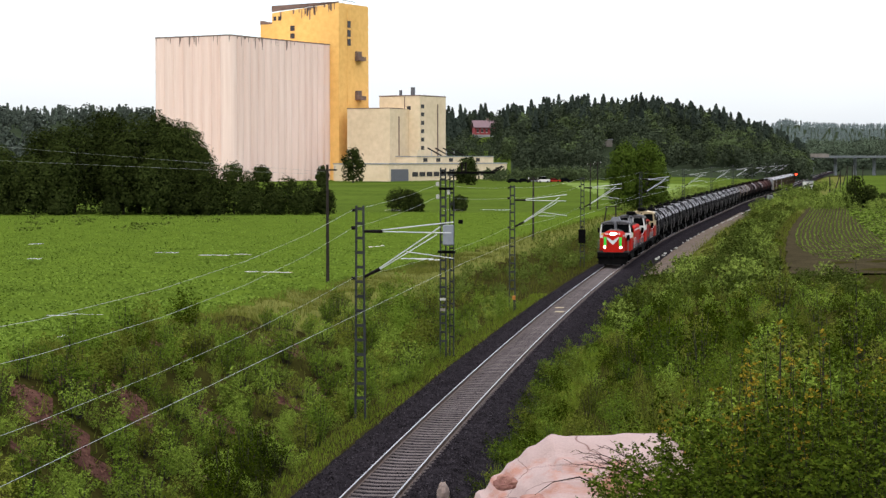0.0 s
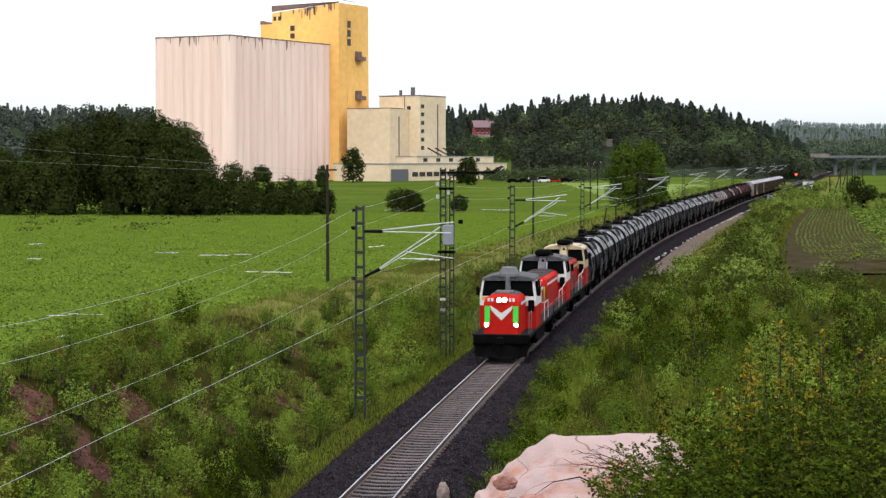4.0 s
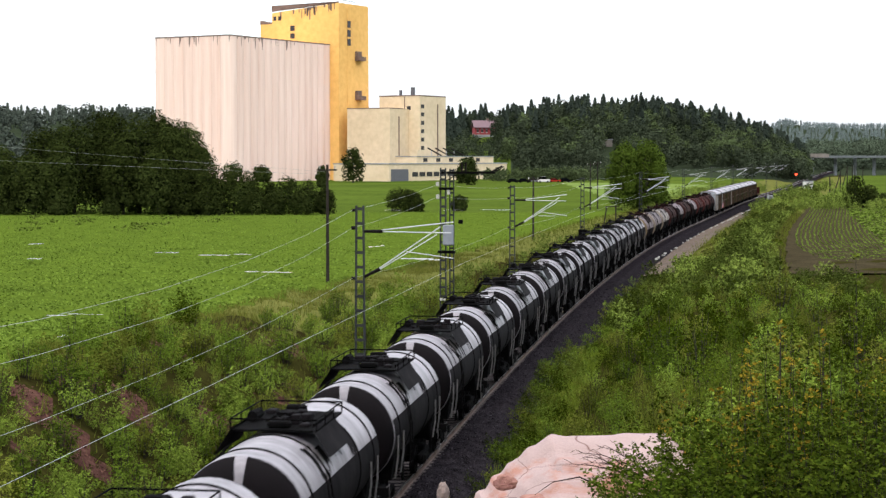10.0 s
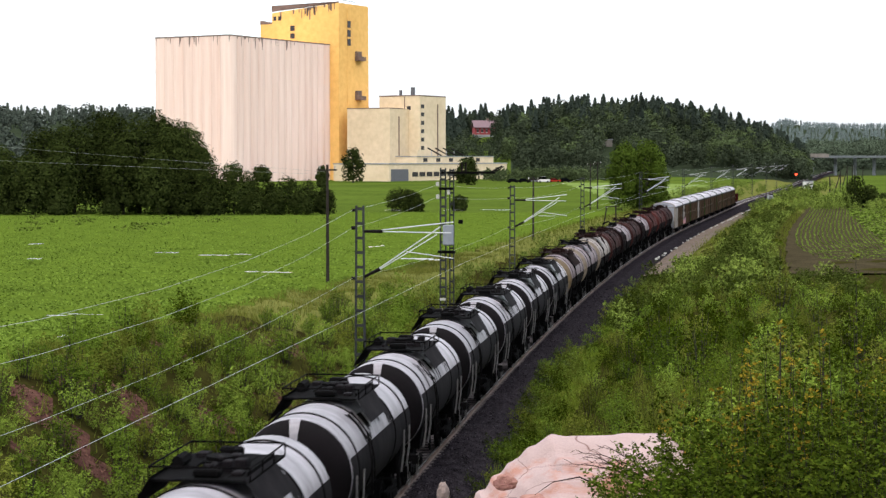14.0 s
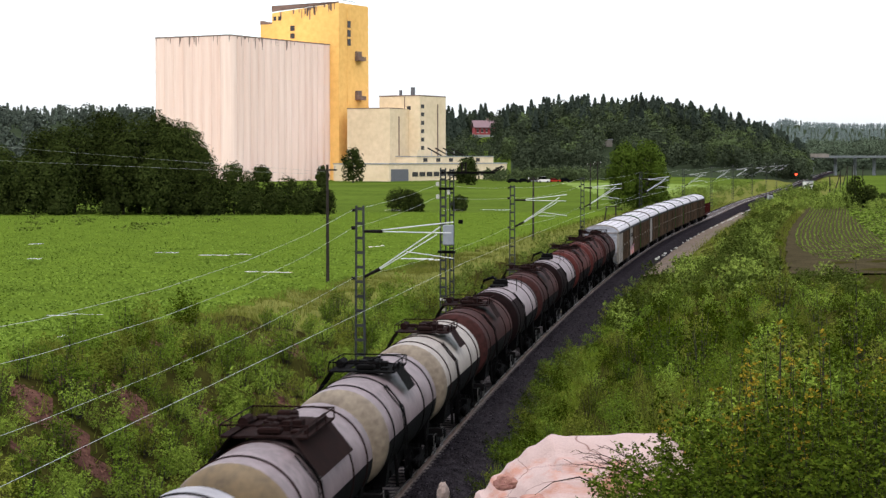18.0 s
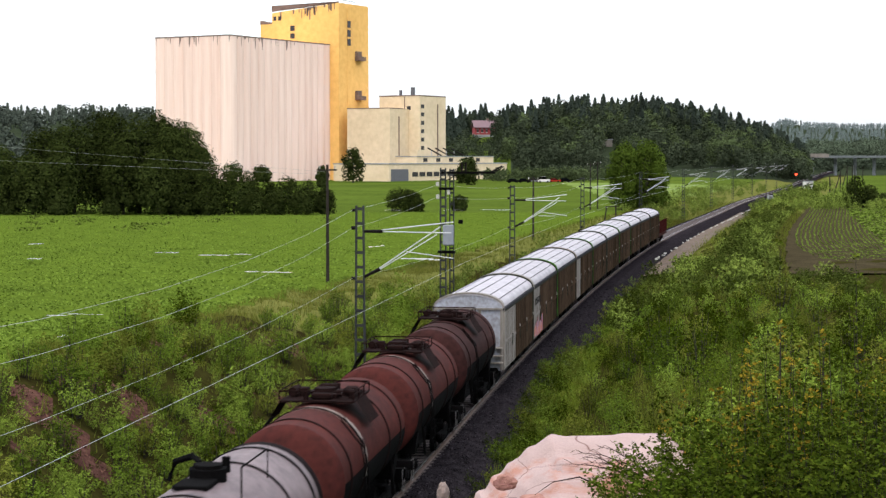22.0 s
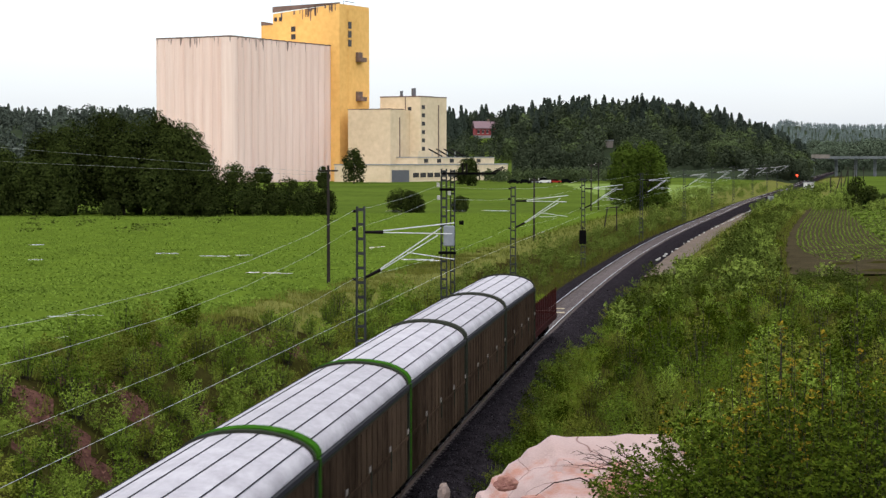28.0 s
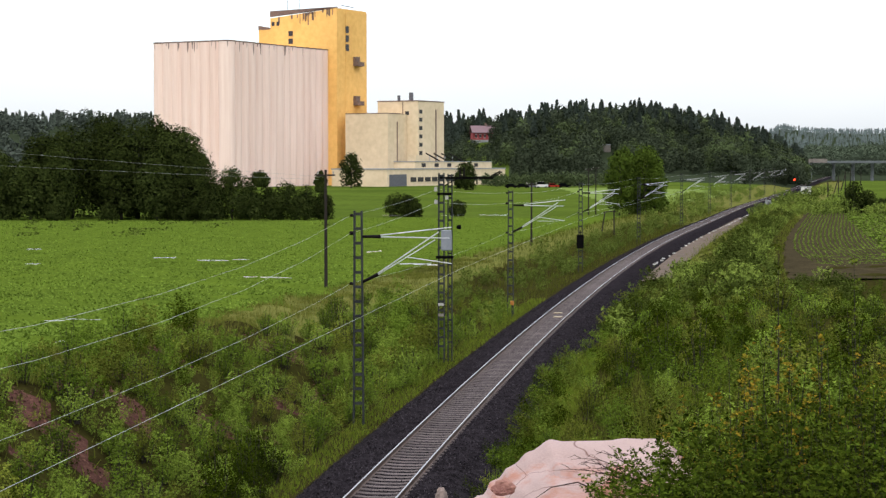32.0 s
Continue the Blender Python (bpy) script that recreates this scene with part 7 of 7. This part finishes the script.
def outcrop(x, y):
    edge = 0.26 + 0.05 * noise.noise((y * 1.3, 2.2, 0)) + 0.05 * (15.2 - y)
    crest = 15.15 + 0.18 * noise.noise((x * 1.1, 5.0, 0))
    z = 7.965 - 0.17 * max(0, crest - y) - 0.02 * abs(x - 1.3)
    z += 0.025 * noise.noise((x * 1.2, y * 0.7, 3)) + 0.010 * noise.noise((x * 5, y * 2.5, 7))
    t = max(0, min(1, (x - edge) / 0.62))
    z -= 0.50 * (1 - t) ** 1.15
    # broken ledges down the left flank and across the front
    k = (z * 1.0 + 0.25 * x + 0.10 * noise.noise((x * 2, y * 1.2, 9))) / 0.17
    z += 0.10 * (math.floor(k) + smooth_step(0.55, 1.0, k - math.floor(k)) - k) * (1 - t) * (1 + 0.6 * noise.noise((x * 3, y * 2, 21)))
    z -= 0.05 * smooth_step(14.1 + 0.5 * noise.noise((x * 1.4, 0, 31)), 13.85 + 0.5 * noise.noise((x * 1.4, 0, 31)), y)
    if x < edge:
        z -= (edge - x) * 3.2
    if x > 1.85:
        z -= (x - 1.85) ** 1.3 * 1.6
    if y > crest:
        z -= (y - crest) ** 1.2 * 2.4
    # one long split below the crest, its lower lip sunk
    split = 14.86 - 0.27 * (x - 0.8) + 0.05 * noise.noise((x * 4, 0, 41))
    if 0.6 < x < 1.6 and y < split + 0.15:
        on = smooth_step(0.6, 0.8, x) * smooth_step(1.6, 1.2, x)
        z -= on * (0.06 * math.exp(-((y - split) / 0.05) ** 2) + 0.05 * smooth_step(split, split - 0.06, y) * smooth_step(split - 0.6, split - 0.1, y))
    for q, d in ((0.0, 0.10), (0.9, 0.09)):
        c = noise.noise((x * 0.9 + q, y * 0.35, 11 + q)) + 0.25 * noise.noise((x * 3, y, 4 + q))
        fade = max(0.0, min(1.0, (crest - y - 0.25) / 0.5)) * t
        if abs(c) < 0.045:
            z -= d * fade * (1 - abs(c) / 0.045)
        elif c > 0 and q == 0:
            z += 0.02 * fade
    return z


part("slab", rock_mesh(-0.3, 2.9, 9.5, 17.2, 120, 150, outcrop), "rock", rock, "pale pink granite slab", smooth=True)


def boulder(x, y, z, rx, ry, rz, seed, material, parent, name="boulder"):
    n, m = 14, 9
    rings = []
    for j in range(m + 1):
        ph = -math.pi / 2 + math.pi * j / m
        ring = []
        for i in range(n):
            a = 2 * math.pi * i / n
            d = Vector((math.cos(a) * math.cos(ph), math.sin(a) * math.cos(ph), math.sin(ph)))
            k = 1 + 0.28 * noise.noise(d * 1.6 + Vector((seed, 0, 0))) + 0.1 * noise.noise(d * 5 + Vector((0, seed, 0)))
            ring.append((x + d.x * rx * k, y + d.y * ry * k, z + d.z * rz * k))
        rings.append(ring)
    return part(name, Geo().loft(rings), material, parent, smooth=False)


boulder(0.49, 14.30, 7.70, 0.09, 0.03, 0.065, 23, "rock_face", rock, "broken_edge")
boulder(0.78, 14.06, 7.615, 0.20, 0.12, 0.045, 17, "rock_face", rock, "broken_edge")
boulder(0.40, 13.4, 7.22, 0.30, 0.5, 0.26, 5, "rock", rock, "broken_edge")
boulder(0.85, 13.0, 7.42, 0.35, 0.35, 0.10, 9, "rock", rock, "broken_edge")
boulder(0.72, 13.35, 7.50, 0.24, 0.05, 0.05, 12, "rock_face", rock, "broken_edge")
low = thing("granite_block", "weathered granite block beside the ballast", "rock")
boulder(0.0, 17.0, 7.12, 0.06, 0.1, 0.10, 8, "v_rust", low)

# bare twigs lying over the rock
twigs = thing("dry_branch", "bare dry branch with thin twigs lying on the rock", "branch")
g_b = np.random.default_rng(61)
for k in range(12):
    # thin twigs fan out from one foot at the edge of the bush
    x0, y0 = 1.56 + g_b.uniform(-0.08, 0.1), 13.95 + g_b.uniform(-0.15, 0.15)
    ln, a, rise = g_b.uniform(0.28, 0.62), g_b.uniform(2.2, 3.9), g_b.uniform(0.04, 0.22)
    z0 = outcrop(x0, y0) + 0.01
    path = [(x0 + math.cos(a + 0.25 * math.sin(3 * f + k)) * ln * f, y0 + math.sin(a) * ln * 0.6 * f, z0 + rise * math.sin(1.9 * f) + 0.01) for f in (0, 0.3, 0.6, 0.85, 1.0)]
    part("twig", Geo().tube(path, [0.005, 0.004, 0.003, 0.002, 0.001], 5), "twig", twigs)
    for q in (1, 2, 3):
        p, b = path[q], a + (0.7 if (q + k) % 2 else -0.7)
        part("twig", Geo().tube([p, (p[0] + math.cos(b) * 0.08, p[1] + math.sin(b) * 0.05, p[2] + g_b.uniform(0.0, 0.05)), (p[0] + math.cos(b) * 0.15, p[1] + math.sin(b) * 0.08, p[2] + g_b.uniform(-0.02, 0.07))], [0.0025, 0.002, 0.001], 4), "twig", twigs)
part("twig", Geo().tube([(1.62, 13.7, outcrop(1.62, 13.7) + 0.03), (1.35, 13.85, outcrop(1.35, 13.85) + 0.06), (1.05, 13.95, outcrop(1.05, 13.95) + 0.07), (0.85, 14.0, outcrop(0.85, 14.0) + 0.055), (0.70, 14.05, outcrop(0.70, 14.05) + 0.05)], [0.010, 0.008, 0.006, 0.004, 0.002], 6), "twig", twigs)

# ---------- young birches and brush close to the camera ----------
NEAR = [Plant(1.7, 0.65, 14, 210, 0.034, "leaf_birch", 71, 0.003, True), Plant(1.4, 0.65, 14, 196, 0.032, "leaf_birch_shade", 72, 0.003, True), Plant(2.6, 0.4, 6, 224, 0.033, "leaf_birch", 73, 0.008, True), Plant(1.2, 0.65, 13, 182, 0.036, "leaf_birch_shade", 74, 0.003, True), Plant(2.2, 0.35, 5, 168, 0.036, "leaf_yellow", 75, 0.006, True)]
MID = [Plant(1.6, 0.65, 13, 150, 0.052, "leaf_bush", 83, 0.003), Plant(1.9, 0.6, 13, 155, 0.052, "leaf_olive", 84, 0.003), Plant(1.4, 0.65, 13, 145, 0.05, "leaf_birch", 85, 0.003), Plant(1.7, 0.65, 13, 150, 0.052, "leaf_lime", 86, 0.003)]
NEAR_LITE = [Plant(1.6, 0.7, 9, 48, 0.065, "leaf_bush", 81, 0.002), Plant(1.3, 0.7, 9, 46, 0.065, "leaf_bush", 82, 0.002)]
g_n = np.random.default_rng(77)
# (bearing, distance, size) of the brush beside the rock, then the slope behind it
spots = [(1118, 12.6), (1140, 13.0), (1150, 12.2), (1165, 13.6), (1182, 12.6), (1195, 13.4), (1205, 12.4), (1232, 12.9), (1172, 12.0), (1215, 14.0), (1245, 15.2), (1270, 13.6), (1310, 14.6), (1350, 13.8), (1390, 15.0), (1430, 14.2), (1470, 15.4), (1510, 14.4), (1550, 15.2), (1590, 14.6), (1330, 12.8), (1420, 12.9), (1490, 13.0), (1560, 13.0)]


def tip_height(px, d, low):
    """Height to which the brush close to the camera reaches at a bearing; low: the bushes, else the saplings."""
    drop = np.interp(px, [1110, 1160, 1200, 1300, 1400, 1568], [800, 778, 752, 690, 655, 630] if low else [760, 720, 690, 600, 545, 530])
    return EYE_Z - d * (0.0506 + (float(drop) - 441) / 3234)


for k, (px, d) in enumerate(spots):
    i, h = ((0, 1.7), (1, 1.4), (3, 1.2), (0, 1.7), (1, 1.4), (0, 1.7))[k % 6]
    x = (px - 784) / 3234 * d
    sc = (tip_height(px, d, True) - gz(x, d) + g_n.uniform(-0.1, 0.1)) / h
    plant(NEAR[i], "birch_bush", "low bushy green birch on the rocky slope", "bush", "birch bushes on the slope", upright(x, d, max(0.35, sc), g_n.uniform(0, 360), -0.05))
for k in range(15):
    px, d = 1225 + 25 * k + g_n.uniform(-14, 14), g_n.uniform(13.2, 17)
    i, h = (4, 2.2) if k % 3 == 0 else (2, 2.6)
    x = (px - 784) / 3234 * d
    sc = (tip_height(px, d, False) - gz(x, d) + g_n.uniform(-0.25, 0.1)) / h
    plant(NEAR[i], "birch_sapling", "slim young birch with yellowing leaves" if i == 4 else "slim young green birch on the slope", "sapling", "saplings on the slope", upright(x, d, max(0.3, sc), g_n.uniform(0, 360), -0.05))
# a few slim birches that rise above the rest: bearing, distance and height of the tip
for px, d, tip in ((1388, 15.0, 9.50), (1290, 15.5, 8.75), (1482, 14.5, 9.20), (1345, 16.0, 8.75), (1532, 15.0, 9.40)):
    x = (px - 784) / 3234 * d
    plant(NEAR[2], "birch_sapling", "slim tall young birch above the brush", "sapling", "saplings on the slope", upright(x, d, (tip - gz(x, d)) / 2.55, px % 360))
for d in (19, 23.5, 28.5, 33.5):
    for k in range(6):
        px = 1130 + (d - 15) * 3 + k * 84 + g_n.uniform(-24, 24)
        if px < 1640:
            q = d + g_n.uniform(-1.5, 1.5)
            x = (px - 784) / 3234 * q
            sc = (tip_height(px, q, True) - gz(x, q)) / 1.7 + g_n.uniform(-0.1, 0.2)
            plant(MID[int(g_n.integers(0, 4))], "slope_shrub", "dense green shrub on the slope below the rock", "shrub", "shrubs on the slope", upright(x, q, min(1.25, max(0.3, sc)), g_n.uniform(0, 360), -0.05))
for x, y, s, l in scatter(62, (-4, 29), (3.6, 15), 1.3, g_n, lambda s, l: track(s, l)[1] > 24):
    sc = (tip_height(784 + x / y * 3234, y, True) - gz(x, y)) / 1.7 if y < 36 else 1.2
    plant(MID[int(g_n.integers(0, 4))], "slope_shrub", "dense green shrub on the slope below the rock", "shrub", "shrubs on the slope", upright(x, y, min(g_n.uniform(0.6, 1.15) * (0.6 if l < 4.8 else 1), max(0.3, sc)), g_n.uniform(0, 360), -0.05))
mass("slope_brush", "low mixed brush below the rock", "brush", [(*track(s, l)[:2], s, l) for s, l in zip(g_n.uniform(-16, 27, 210), g_n.uniform(2.7, 17, 210)) if not (-0.6 < track(s, l)[0] < 1.9 and track(s, l)[1] < 17.6)], NEAR_LITE, g_n, 0.3, 0.7, 0.35)
blades("slope_grass", "grass on the slope below the rock", (-14, 14), (3.4, 17), 9000, 0.35, "blade", g_n)

# ---------- sleepers and stones ----------
prof = [(-1.22, -0.36), (1.22, -0.36), (1.22, -0.26), (0.95, -0.172), (0.6, -0.175), (0.35, -0.20), (-0.35, -0.20), (-0.6, -0.175), (-0.95, -0.172), (-1.22, -0.26)]
sl = Geo().loft([[(a, -0.125, z) for a, z in prof], [(a * 0.995, -0.10, z + 0.012 if z > -0.3 else z) for a, z in prof], [(a * 0.995, 0.10, z + 0.012 if z > -0.3 else z) for a, z in prof], [(a, 0.125, z) for a, z in prof]]).mesh("sleeper")
sl.materials.append(M["sleeper"])
for i in range(300):
    x, y, h = track(-6 + i * 0.61)
    ob = part("sleeper", sl, "sleeper", railway)
    ob.matrix_basis = pose(x, y, 0, 0, 0, -math.degrees(h))
far_sl = Geo()
for i in range(300, 760):
    x, y, h = track(-6 + i * 0.61)
    c, q = math.cos(h), math.sin(h)
    p = [(x + a * c + b * q, y - a * q + b * c) for a, b in ((-1.3, -0.12), (1.3, -0.12), (1.3, 0.12), (-1.3, 0.12))]
    far_sl.loft([[(*k, -0.36) for k in p], [(*k, -0.175) for k in p]])
ob = part("far_sleepers", far_sl, "sleeper", railway, "row of distant concrete sleepers")
ob["kind"] = "stuff"
g_k = np.random.default_rng(91)
n = 34000
s, l = 20 + 95 * g_k.uniform(0, 1, n) ** 1.5, g_k.uniform(-3.4, 3.4, n)
hd = np.interp(s, S_AX, turn)
zz = np.interp(np.abs(l), [0, 0.9, 1.03, 1.9, 3.0, 3.7], [-0.222, -0.205, -0.155, -0.18, -0.75, -1.15])
P = np.stack([np.interp(s, S_AX, X_AX) + l * np.cos(hd), np.interp(s, S_AX, Y_AX) - l * np.sin(hd), zz + 0.015], 1)
ob = part("loose_stones", quads(leaf_arrays(P, 0.075, 0.0, g_k), "loose_stones", "stone"), "stone", railway, "loose grey crushed stones")
ob["kind"] = "stuff"


def motions():
    """The whole train runs along the line."""
    for ob, s0, base in TRAIN:
        walk(ob, [(t, ride(run(s0, t), base)) for t in range(0, 33)])


motions()
